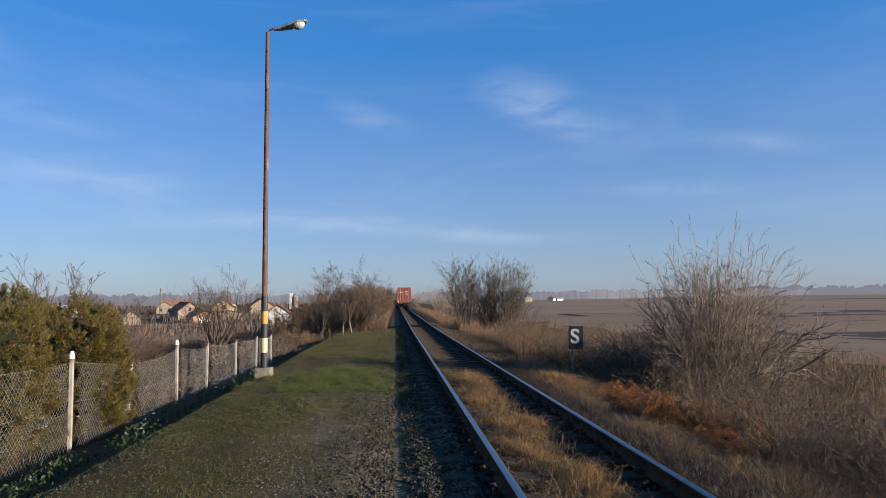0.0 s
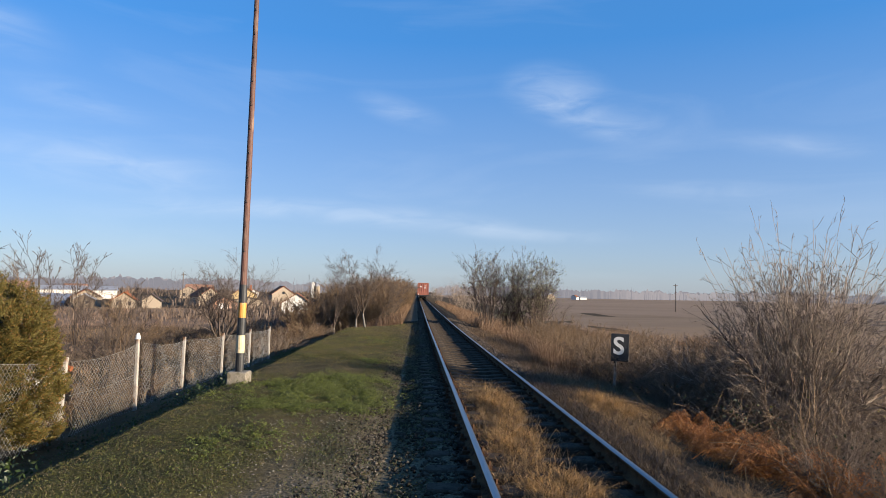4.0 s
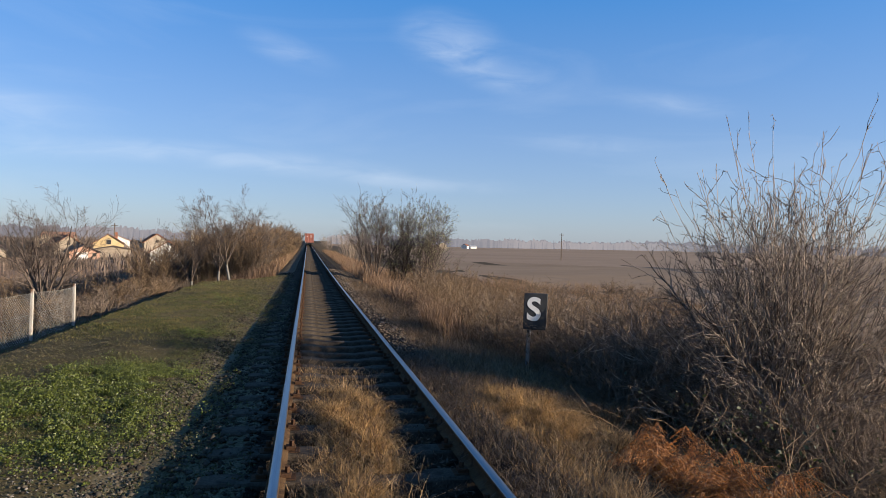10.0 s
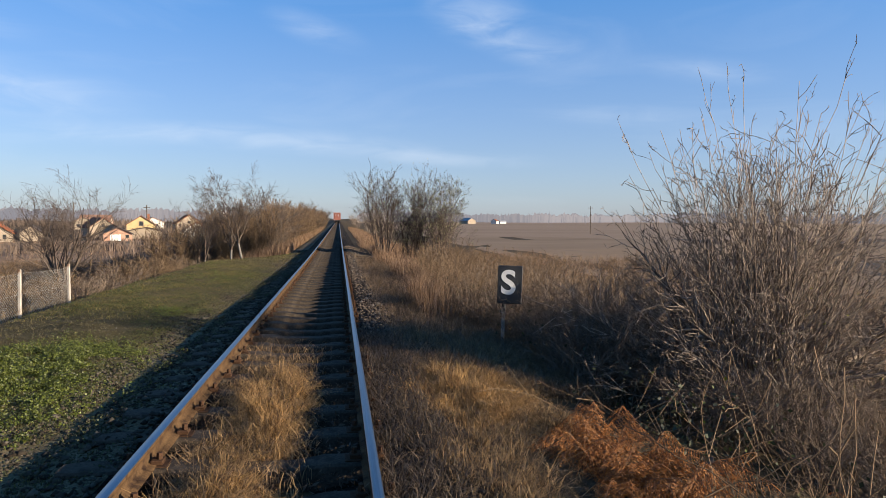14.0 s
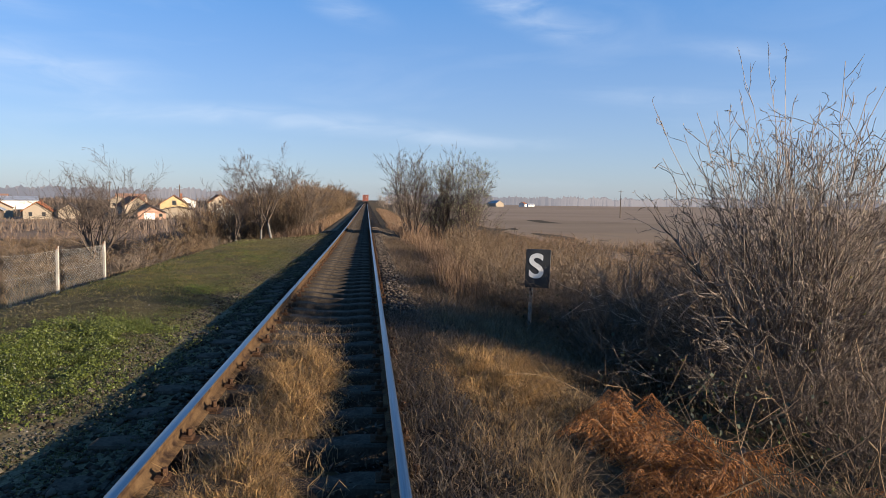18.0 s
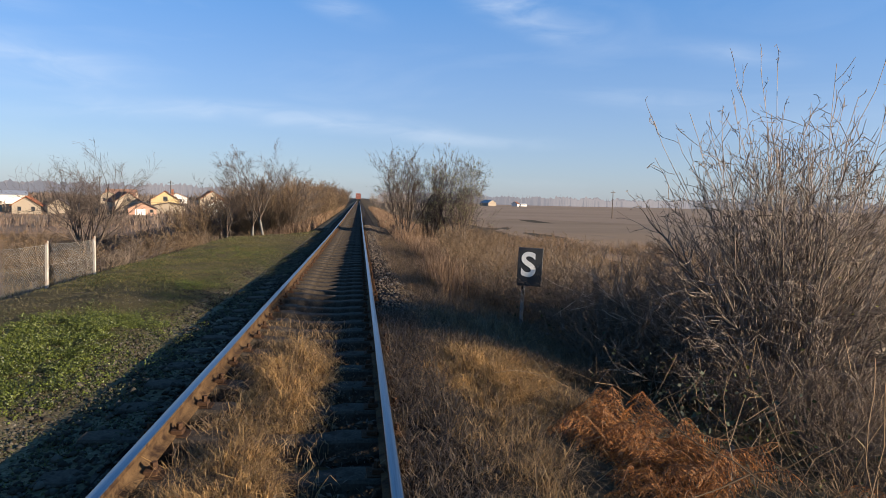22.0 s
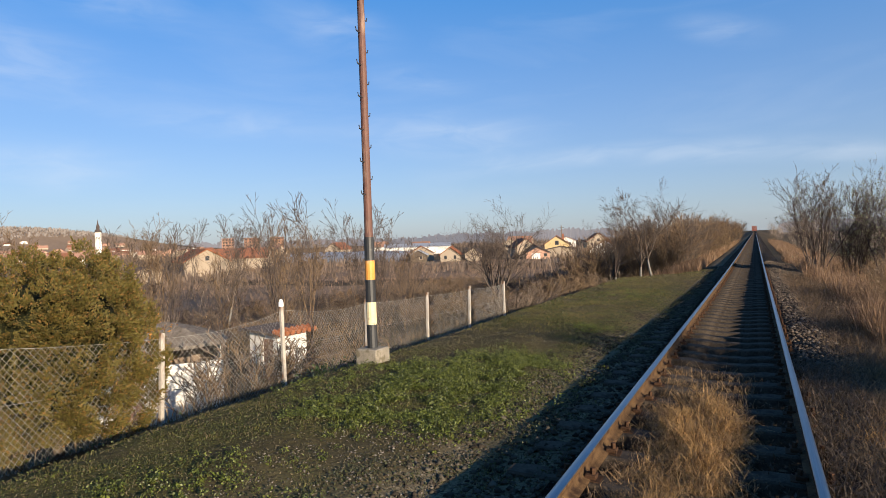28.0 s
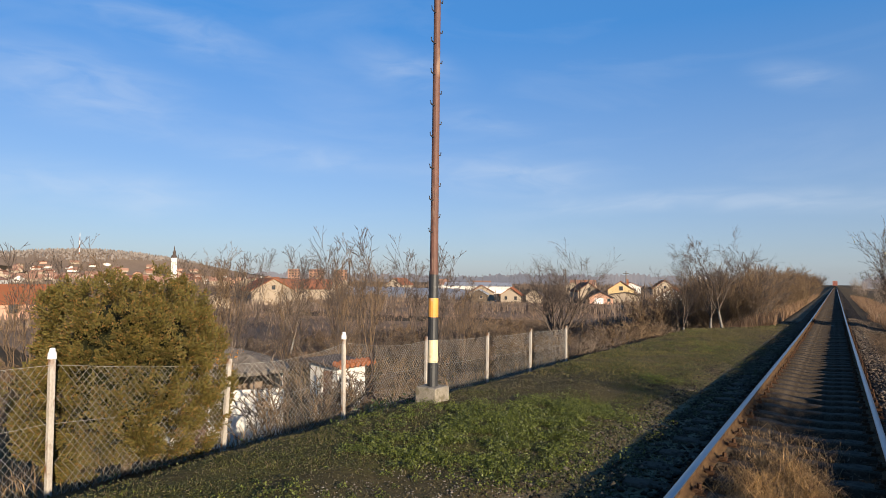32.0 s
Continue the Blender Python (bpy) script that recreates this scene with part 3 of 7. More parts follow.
def land(x, y):
    """Height of the ground."""
    x, y = np.asarray(x, float), np.asarray(y, float)
    wide = 1 - smooth(27, 40, y)
    left_wide = np.interp(x, [-40, -24, -16, -12, -9, -7.0, -5.95, -5.35, -4.95, -3.5, -2.2, -1.7, -1.3, -0.95, -0.6, 0], [PLAIN, -3.35, -3.0, -2.4, -1.45, -0.84, -0.68, -0.42, -0.19, -0.14, -0.205, -0.285, -0.19, -0.145, -0.36, -0.36])
    left_slim = np.interp(x, [-40, -20, -10, -7, -4.5, -3.0, -2.1, -1.3, 0], [PLAIN, -3.3, -2.7, -1.9, -0.95, -0.5, -0.33, -0.25, -0.21])
    right = np.interp(x, [0, 0.9, 1.3, 2.0, 3.0, 5.0, 7.0, 10, 16, 30], [-0.36, -0.36, -0.30, -0.36, -0.55, -0.95, -1.6, -2.4, -3.1, PLAIN])
    z = np.where(x < 0, wide * left_wide + (1 - wide) * left_slim, right)
    z = z + 0.055 * smooth(-3.0, -2.0, x) * (1 - smooth(-1.5, -1.1, x)) * (1 - smooth(-1, 5, y))
    near = np.clip(1 - np.abs(x) / 30, 0, 1)
    z = z + near * rail_z(y)
    z = z + ripple(x, y, 0.9) * 0.022 * (np.abs(x) > 1.2) + ripple(x, y, 7) * 0.12 * smooth(6, 18, np.abs(x)) * (1 - smooth(22, 30, np.abs(x)))
    z = z + ripple(x, y, 0.31) * 0.020 * smooth(-7.5, -6.0, x) * (1 - smooth(-1.7, -1.2, x)) * (1 - smooth(34, 40, y))
    for hx, hy, height, rx, ry in ((-1045, 580, 37, 190, 190), (-930, 690, 6, 90, 160), (-1350, 380, 28, 420, 260)):
        z = z + height * np.exp(-(((x - hx) / rx) ** 2 + ((y - hy) / ry) ** 2))
    return z


def cover(x, y):
    """How thick the turf of the platform grows: 0 bare, 1 closed."""
    c = 0.56 + 0.62 * ripple(x, y, 1.1) + 0.60 * ripple(x + 3, y, 0.36)
    c = c - 1.0 * np.exp(-((x + 2.2) / 0.75) ** 2 - ((y + 0.4) / 4.6) ** 2) - 1.05 * np.exp(-((x + 3.7) / 1.5) ** 2 - ((y - 10.2) / 1.3) ** 2)
    c = c + 0.5 * np.exp(-((x + 2.9) / 0.9) ** 2 - ((y - 7) / 1.6) ** 2) + 0.12 * smooth(13, 18, y) - 0.55 * smooth(-1.8, -1.2, x)
    return np.clip(c, 0, 1)


def lines(*spans):
    """Grid lines: spans of (start, end, step)."""
    out = np.concatenate([np.arange(a, b, s) for a, b, s in spans] + [[spans[-1][1]]])
    return np.unique(out.round(3))


def ground():
    xs = lines((-4500, -1500, 300), (-1500, -300, 60), (-300, -60, 20), (-60, -20, 3), (-20, -9, 0.8), (-9, -1, 0.2), (-1, 1.4, 0.25), (1.4, 8, 0.25), (8, 20, 1.2), (20, 60, 5), (60, 400, 40), (400, 4500, 400))
    ys = lines((-800, -60, 60), (-60, -14, 4), (-14, 42, 0.3), (42, 120, 2.5), (120, 1400, 35), (1400, 4500, 300))
    gx, gy = np.meshgrid(xs, ys)
    verts = np.stack([gx, gy, land(gx, gy)], -1).reshape(-1, 3)
    i = np.arange(len(xs) * len(ys)).reshape(len(ys), len(xs))
    faces = np.stack([i[:-1, :-1], i[:-1, 1:], i[1:, 1:], i[1:, :-1]], -1).reshape(-1, 4)
    me = mesh_from("ground", verts, faces, M_GROUND, smooth=True)
    x, y = verts[:, 0], verts[:, 1]
    turf = smooth(-6.4, -5.0, x) * (1 - smooth(-1.2, -0.9, x)) * (1 - smooth(34, 40, y))
    grown = cover(x, y)
    gravel = np.exp(-((x + 2.2) / 0.8) ** 2 - ((y + 0.4) / 4.8) ** 2)
    zone = np.zeros((len(verts), 4), np.float32)
    z_up = verts[:, 2]
    lawn = smooth(-26, -20, x) * (1 - smooth(-9.5, -8.5, x)) * smooth(4, 8, y) * (1 - smooth(24, 32, y)) * smooth(-0.5, 0.4, ripple(x, y, 4))
    zone[:, 0] = np.maximum(turf * (0.35 + 0.6 * smooth(0.1, 0.7, grown)), lawn)
    zone[:, 1] = np.maximum(turf * (1 - grown) * gravel * np.clip(0.6 + 0.7 * ripple(x, y, 0.7), 0, 1), (np.abs(x + 1.45) < 0.6) * (0.55 - 0.3 * ripple(x, y, 0.6)))
    zone[:, 2] = np.clip(smooth(1.0, 2.0, x) + smooth(-7.0, -8.5, x) + smooth(38, 44, y) * (np.abs(x) > 2), 0, 1) * (0.45 + 0.4 * ripple(x, y, 4))
    zone[:, 3] = 1
    me.attributes.new("zone", "FLOAT_COLOR", "POINT").data.foreach_set("color", np.clip(zone, 0, 1).ravel())
    return tagged(new("ground", me), "brown soil and worn turf of the embankment and plain", "ground", kind="structure")


ground()


def field(name, x0, y0, x1, y1, material, label, lift):
    """A worked field with slightly wandering long edges."""
    u, v = np.linspace(0, 1, 61), np.linspace(0, 1, 7)
    gu, gv = np.meshgrid(u, v)
    gx = x0 + (x1 - x0) * gu ** 1.6 + 2.5 * np.sin(gv * 5 + y0)
    wide = y1 - y0
    gy = y0 + wide * gv + 0.06 * wide * np.sin(gu * 9 + y0) + 0.035 * wide * np.sin(gu * 31 + gv * 2 + y1) + 0.10 * (gx - x0) * math.sin(y0 * 0.7)
    verts = np.stack([gx, gy, land(gx, gy) + lift], -1).reshape(-1, 3)
    i = np.arange(427).reshape(7, 61)
    faces = np.stack([i[:-1, :-1], i[:-1, 1:], i[1:, 1:], i[1:, :-1]], -1).reshape(-1, 4)
    return tagged(new(name, mesh_from(name, verts, faces, material)), label, "field", kind="structure")


field("field", 22, 6, 1200, 1100, M_FIELD_BROWN, "wide brown plain beside the embankment", 0.008)
field("field", 31, 20, 700, 46, M_FIELD_BROWN, "brown fallow field below the embankment", 0.014)
field("field", 46, 45, 700, 69, M_FIELD_DARK, "dark ploughed field below the embankment", 0.018)
field("field", 27, 68, 700, 101, M_FIELD_TAN, "pale stubble field on the plain", 0.022)
field("field", 27, 99, 800, 142, M_FIELD_BROWN, "brown fallow strip on the plain", 0.026)
field("field", 80, 118, 800, 150, M_FIELD_DARK, "dark ploughed strip on the plain", 0.030)
field("field", 27, 139, 900, 420, M_FIELD_GREY, "hazy grey-brown field on the plain", 0.034)
field("field", 27, 405, 1200, 1100, M_FIELD_GREY, "wide grey-brown field on the plain", 0.038)
field("field", -130, 66, -24, 112, M_GARDEN, "brown garden plots below the embankment", 0.030)
field("field", -110, 116, -24, 138, M_FIELD_BROWN, "brown dug garden plots before the houses", 0.12)
field("field", -90, 24, -24, 66, M_GARDEN, "brown garden plots below the fence", 0.026)
# pale sheet laid over the hill, its colour lightened for distance haze
field("field", -1330, 420, -640, 770, M_FIELD_GREY, "pale brown slopes of the distant hill", 1.2)

# ---- railway ----
GAUGE = 0.75         # half the distance between the rail heads


def rail_profile():
    """Half-section of the rail from the head down to the foot: x, z below the running surface."""
    half = [(0.0, 0.0), (0.026, -0.001), (0.034, -0.008), (0.036, -0.034), (0.010, -0.048), (0.008, -0.115), (0.030, -0.132), (0.066, -0.143), (0.066, -0.152), (0.0, -0.152)]
    return half[:-1] + [(-x, z) for x, z in half[::-1][1:-1]] + [half[0]][:0]


def rail_mesh(x, drop, y0, y1):
    ring = np.array(rail_profile())
    ys = lines((y0, 60, 1.5), (60, y1, 12))
    n = len(ring)
    verts = np.concatenate([np.stack([x + ring[:, 0], np.full(n, y), ring[:, 1] + rail_z(y) - drop], 1) for y in ys])
    a = np.arange(len(ys) - 1)[:, None] * n
    faces, top = [], []
    for s in range(n):
        e = (s + 1) % n
        faces.append(np.concatenate([a + s, a + e, a + n + e, a + n + s], 1))
        top.append(np.full(len(a), 1 if ring[s, 1] > -0.01 and ring[e, 1] > -0.01 else 0))
    me = mesh_from("rail", verts, np.concatenate(faces), M_RAIL_RUST)
    me.materials.append(M_RAIL_TOP)
    me.polygons.foreach_set("material_index", np.concatenate(top).astype(np.int32))
    return me


def sleeper_mesh():
    """Concrete sleeper, its middle lower than its seats, with sloped flanks."""
    bm = bmesh.new()
    stations = ((-1.28, -0.165, 0.10), (-1.15, -0.158, 0.125), (-0.45, -0.158, 0.125), (-0.25, -0.185, 0.105), (0.25, -0.185, 0.105), (0.45, -0.158, 0.125), (1.15, -0.158, 0.125), (1.28, -0.165, 0.10))
    rows = []
    for x, z, w in stations:
        rows.append([bm.verts.new((x, s * b, h)) for s, b, h in ((-1, w + 0.02, -0.36), (-1, w - 0.012, z - 0.015), (-1, w - 0.03, z), (1, w - 0.03, z), (1, w - 0.012, z - 0.015), (1, w + 0.02, -0.36))])
    for p, q in zip(rows, rows[1:]):
        for i in range(5):
            bm.faces.new((p[i], q[i], q[i + 1], p[i + 1]))
    bm.faces.new(rows[0])
    bm.faces.new(rows[-1][::-1])
    return to_mesh("sleeper", bm, M_SLEEPER)


def clip_mesh():
    """Rail fastening: plate, bolt and nut on both sides of the foot."""
    bm = boxes((-0.16, -0.07, -0.157, 0.16, 0.07, -0.150), (0.045, -0.045, -0.150, 0.125, 0.045, -0.118), (-0.125, -0.045, -0.150, -0.045, 0.045, -0.118), bevel=0.004)
    for x in (-0.095, 0.095):
        bmesh.ops.create_cone(bm, cap_ends=True, segments=6, radius1=0.022, radius2=0.020, depth=0.05, matrix=Matrix.Translation((x, 0, -0.10)))
    return to_mesh("rail_clip", bm, M_CLIP)


def railway():
    track = thing("railway_track", pose(0, 0, 0), "single railway track with polished rails on concrete sleepers", "railway track", kind="structure")
    part("rail", rail_mesh(-GAUGE, 0, -60, 900), None, track, "rusty steel rail with polished top")
    part("rail", rail_mesh(GAUGE, CANT, -60, 900), None, track, "rusty steel rail with polished top")
    rng = np.random.default_rng(4)
    wood, iron = sleeper_mesh(), clip_mesh()
    for i, y in enumerate(np.arange(-18, 60, 0.62)):
        lean = pose(0, 0, 0, 0, math.degrees(CANT / 1.5), 0)
        at = pose(rng.normal(0, 0.012), y, float(rail_z(y)) - CANT / 2 + rng.normal(0, 0.006), 0, 0, rng.normal(0, 0.5)) @ lean
        tie = part("sleeper", wood, None, track, at=at)
        if -8 < y < 40:
            for x in (-GAUGE, GAUGE):
                part("rail_clip", iron, None, tie, at=pose(x, 0, 0))
    # the sleepers further out
    base = np.array([v.co[:] for v in wood.vertices])
    quads = np.array([p.vertices[:] for p in wood.polygons if len(p.vertices) == 4])
    out = []
    for y in np.arange(60.5, 320, 0.62):
        out.append((base + [0, y, float(rail_z(y)) - CANT / 2], quads))
    far = part("sleeper_row", mesh_from("sleeper_row", *joined(*out), M_SLEEPER), None, track)
    far["kind"] = "stuff"


railway()


def ballast():
    rng = np.random.default_rng(7)
    # the bed between and beside the sleepers
    xs = np.array([-1.95, -1.6, -1.25, -0.95, -0.6, -0.3, 0, 0.3, 0.6, 0.95, 1.25, 1.6, 2.0])
    lift = np.array([-0.46, -0.40, -0.28, -0.165, -0.28, -0.34, -0.35, -0.34, -0.28, -0.135, -0.125, -0.21, -0.40])
    ys = lines((-40, -10, 1.0), (-10, 45, 0.25), (45, 200, 2.0), (200, 900, 20))
    gx, gy = np.meshgrid(xs, ys)
    gz = lift + rail_z(gy) - CANT * (gx + 0.75) / 1.5 + ripple(gx, gy, 0.25) * 0.014
    i = np.arange(gx.size).reshape(gx.shape)
    faces = np.stack([i[:-1, :-1], i[:-1, 1:], i[1:, 1:], i[1:, :-1]], -1).reshape(-1, 4)
    tagged(new("ballast_bed", mesh_from("ballast_bed", np.stack([gx, gy, gz], -1).reshape(-1, 3), faces, M_BALLAST, smooth=True)), "dark weathered ballast bed under the track", "ballast", kind="structure")
    # loose stones: crushed octahedra
    octa = np.array([[1, 0, 0], [0, 1, 0], [-1, 0, 0], [0, -1, 0], [0, 0, 1], [0, 0, -1.0]])
    tris = np.array([[0, 1, 4], [1, 2, 4], [2, 3, 4], [3, 0, 4], [1, 0, 5], [2, 1, 5], [3, 2, 5], [0, 3, 5]])

    def stones(n, x0, x1, y0, y1, size, z_of):
        x, y = rng.uniform(x0, x1, n), y0 + (y1 - y0) * rng.uniform(0, 1, n) ** 1.5
        s = size * rng.uniform(0.5, 1.3, n)
        turn = rng.uniform(0, 6.28, n)
        shape = octa[None] * rng.uniform(0.55, 1.25, (n, 6, 1)) * s[:, None, None] * [1, 0.8, 0.6]
        c, q = np.cos(turn)[:, None], np.sin(turn)[:, None]
        shape = np.stack([shape[..., 0] * c - shape[..., 1] * q, shape[..., 0] * q + shape[..., 1] * c, shape[..., 2]], -1)
        shape += np.stack([x, y, z_of(x, y) + s * 0.2], 1)[:, None]
        return shape.reshape(-1, 3), (np.arange(n)[:, None, None] * 6 + tris).reshape(-1, 3)

    def bed(x, y):
        return np.interp(x, xs, lift) + rail_z(y) - CANT * (x + 0.75) / 1.5

    stuff("ballast_stones", *joined(stones(6500, -2.1, -0.84, -8, 40, 0.036, lambda x, y: np.maximum(bed(x, y), land(x, y))), stones(8000, -0.66, 0.66, -8, 40, 0.028, bed), stones(1500, 0.84, 1.8, -8, 8, 0.028, bed), stones(5000, -2.5, -1.6, -8, 30, 0.022, land)), M_STONE, "dark crushed ballast stones beside the rails", "ballast")
    stuff("shoulder_stones", *joined(stones(9000, -2.15, -0.9, -7, 30, 0.024, land), stones(900, -2.0, -0.9, -6, 22, 0.045, land)), M_SHOULDER, "grey and brown stones among moss by the rail", "stones")
    stuff("verge_stones", *stones(11000, 0.84, 2.3, 7.5, 44, 0.034, lambda x, y: np.maximum(bed(x, y), land(x, y))), M_VERGE_STONE, "brown weathered stones along the right verge", "stones")
    stuff("pale_stones", *joined(stones(22, -1.9, -0.9, -5, 20, 0.05, bed), stones(160, 0.95, 2.0, 9, 40, 0.045, bed), stones(4500, -3.3, -1.75, -7, 5, 0.013, land), stones(500, -2.6, -1.8, 2, 9, 0.016, land), stones(25, -5, -2, 4, 16, 0.022, land)), M_PALE_STONE, "scattered pale stones on the platform edge", "stones")


ballast()

# ---- the lamp post ----


def lamp_post():
    base = (-4.83, 7.80, -0.21)
    post = thing("lamp_post", pose(*base, 0, 0.15, 0), "tall rusty lamp post with black and yellow bands", "lamp post")
    part("plinth", boxes((-0.19, -0.19, -0.25, 0.19, 0.19, 0.19), bevel=0.02), M_CONCRETE, post, "chipped grey concrete plinth")
    top = 8.38
    part("pole", rod((0, 0, 0.15, 0.078), (0, 0, 1.9, 0.072), (0, 0, 1.95, 0.064), (0, 0, 5.0, 0.056), (0, 0, top, 0.045), sides=14), M_POLE, post)
    for z0, z1, m, text in ((0.19, 0.545, M_BLACK, "black painted band"), (0.545, 0.885, M_CREAM, "faded cream band"), (0.885, 1.225, M_BLACK, "black painted band"), (1.225, 1.515, M_YELLOW, "yellow painted band"), (1.515, 1.87, M_BLACK, "black painted band")):
        r0, r1 = 0.0815 - 0.0034 * z0, 0.0815 - 0.0034 * z1
        part("painted_band", rod((0, 0, z0, r0), (0, 0, z1, r1), sides=14), m, post, text)
    hook = rod((0.05, 0, 0, 0.010), (0.14, 0, -0.012, 0.010), (0.185, 0, 0.0, 0.010), (0.20, 0, 0.045, 0.010), sides=6)
    hook = to_mesh("step_hook", hook, M_IRON)
    for i in range(24):
        z = 2.52 + 0.243 * i
        part("step_hook", hook, None, post, at=pose(0, 0, z, 0, 0, 98 if i % 2 else 278))
    part("bracket", rod((0, 0, top - 0.35, 0.036), (0.01, 0, top - 0.02, 0.030), (0.06, 0.0, top + 0.06, 0.028), (0.24, 0.0, top + 0.10, 0.026)), M_POLE, post, at=pose(0, 0, 0, 0, 0, -10))
    # the lantern: a shallow hood with a glass bowl under its far end
    bm = bmesh.new()
    rows = []
    for s, half, z_top, z_low in ((0.10, 0.035, 0.10, 0.05), (0.30, 0.075, 0.15, 0.055), (0.52, 0.13, 0.215, 0.10), (0.74, 0.145, 0.265, 0.165), (0.90, 0.10, 0.272, 0.21), (0.95, 0.04, 0.265, 0.235)):
        rows.append([bm.verts.new((s, half * math.cos(a), z_low + (z_top - z_low) * max(0, math.sin(a)))) for a in np.linspace(0, math.pi, 9)])
    for p, q in zip(rows, rows[1:]):
        for i in range(8):
            bm.faces.new((p[i], p[i + 1], q[i + 1], q[i]))
        bm.faces.new((p[0], q[0], q[8], p[8]))
    bm.faces.new(rows[0])
    bm.faces.new(rows[-1][::-1])
    head = part("lantern", bm, M_ALU, post, "grey metal street lantern", at=pose(0.05, 0, top, 0, 0, -10))
    bowl = bmesh.new()
    bmesh.ops.create_uvsphere(bowl, u_segments=14, v_segments=8, radius=1, matrix=Matrix.LocRotScale((0.73, 0, 0.15), Euler((0, radians(-15), 0)), (0.16, 0.12, 0.11)))
    part("glass_bowl", bowl, mat("milky_glass", (0.5, 0.49, 0.46), (0.62, 0.61, 0.58), 0.2, 4, 30, 0), head, "milky glass bowl")


lamp_post()

# ---- the fence ----
POSTS = [(-7.15, -1.6), (-7.12, 0.9), (-7.05, 3.45), (-7.08, 5.88), (-6.98, 8.23), (-7.05, 10.95), (-6.84, 13.32), (-6.64, 15.40), (-6.65, 18.02)]
POST_TOPS = [0.80, 0.75, 0.69, 0.43, 0.56, 0.39, 0.33, 0.31, 0.25]


def fence():
    rng = np.random.default_rng(11)
    whole = thing("chain_link_fence", pose(0, 0, 0), "sagging chain-link fence on slim concrete posts", "fence")
    feet = [float(land(x, y)) for x, y in POSTS]
    for i, ((x, y), top, foot) in enumerate(zip(POSTS, POST_TOPS, feet)):
        bm = boxes((-0.031, -0.031, foot - 0.3 - top, 0.031, 0.031, -0.02), bevel=0.008)
        post = part("fence_post", bm, M_POST, whole, at=pose(x, y, top, rng.normal(0, 1.0), rng.normal(0, 1.0), rng.uniform(-8, 8)))
        if i in (0, 2, 4):
            cap = bmesh.new()
            bmesh.ops.create_cone(cap, cap_ends=True, segments=14, radius1=0.047, radius2=0.043, depth=0.07, matrix=Matrix.Translation((0, 0, 0.0)))
            bmesh.ops.create_cone(cap, cap_ends=True, segments=14, radius1=0.036, radius2=0.027, depth=0.05, matrix=Matrix.Translation((0, 0, 0.06)))
            part("post_cap", cap, M_CAP, post, "white plastic cap")
    for i in range(len(POSTS) - 1):
        a, b = np.array(POSTS[i]), np.array(POSTS[i + 1])
        run = float(np.linalg.norm(b - a))
        segs = []
        cell, tall = 0.075, 1.12

        def place(u, v):
            """u along the run, v up, both in metres."""
            f = u / run
            low = feet[i] * (1 - f) + feet[i + 1] * f
            high = (POST_TOPS[i] * (1 - f) + POST_TOPS[i + 1] * f) - 0.10 - 0.08 * math.sin(math.pi * f) * (1 if i in (3, 4) else 0.3)
            p = a + (b - a) * f
            bulge = 0.05 * math.sin(math.pi * f) * math.sin(2.2 * v) + 0.02 * math.sin(6 * u + v * 3)
            return (p[0] + 0.05 + bulge, p[1], low + 0.02 + (high - low - 0.02) * v / tall)

        for slope in (1, -1):
            k = -tall
            while k < run + tall:
                # one straight wire, cut at the panel's edges, in two bends
                u0, u1 = (k, k + tall) if slope > 0 else (k + tall, k)
                v0, v1 = 0.0, tall
                pts = []
                for s in np.linspace(0, 1, 5):
                    u = u0 + (u1 - u0) * s
                    if -1e-6 <= u <= run:
                        pts.append(place(u, v0 + (v1 - v0) * s))
                    elif pts:
                        break
                for p, q in zip(pts, pts[1:]):
                    segs.append((*p, *q, 0.0021, 0.0021))
                k += cell * 1.06
        part("wire_mesh", mesh_from("wire_mesh", *tubes(segs), M_WIRE), None, whole)
        for v in (tall, 0.62):
            pts = [place(u, v) for u in np.linspace(0.03, run - 0.03, 8)]
            part("tension_wire", rod(*[(*p, 0.0028) for p in pts], sides=4), M_WIRE, whole)


fence()

# ---- the lineside board ----


def letter_mesh(text, size, thick, material):
    curve = bpy.data.curves.new("letter", "FONT")
    curve.body, curve.size, curve.extrude, curve.align_x, curve.align_y = text, size, thick, "CENTER", "CENTER"
    curve.offset = 0.012
    holder = bpy.data.objects.new("letter_source", curve)
    scene.collection.objects.link(holder)
    me = bpy.data.meshes.new_from_object(holder.evaluated_get(bpy.context.evaluated_depsgraph_get()))
    bpy.data.objects.remove(holder)
    me.materials.clear()
    me.materials.append(material)
    return me


def whistle_board():
    board = thing("whistle_board", pose(3.35, 9.90, 0.40, 0, 1.5, -12), "black lineside board with a white letter S", "sign")
    part("plate", boxes((-0.205, -0.012, -0.32, 0.205, 0.012, 0.32), bevel=0.010), M_PLATE, board)
    part("letter", letter_mesh("S", 0.56, 0.004, M_WHITE), None, board, "white painted letter S", at=pose(-0.03, -0.017, 0.02) @ pose(0, 0, 0, 90, 0, 0))
    foot = float(land(3.35, 9.90)) - 0.40 - 0.25
    part("sign_post", boxes((-0.12, 0.013, foot, -0.06, 0.06, 0.28), bevel=0.006), M_POSTWORN, board, "flaking white sign post")


whistle_board()

# ---- plants ----


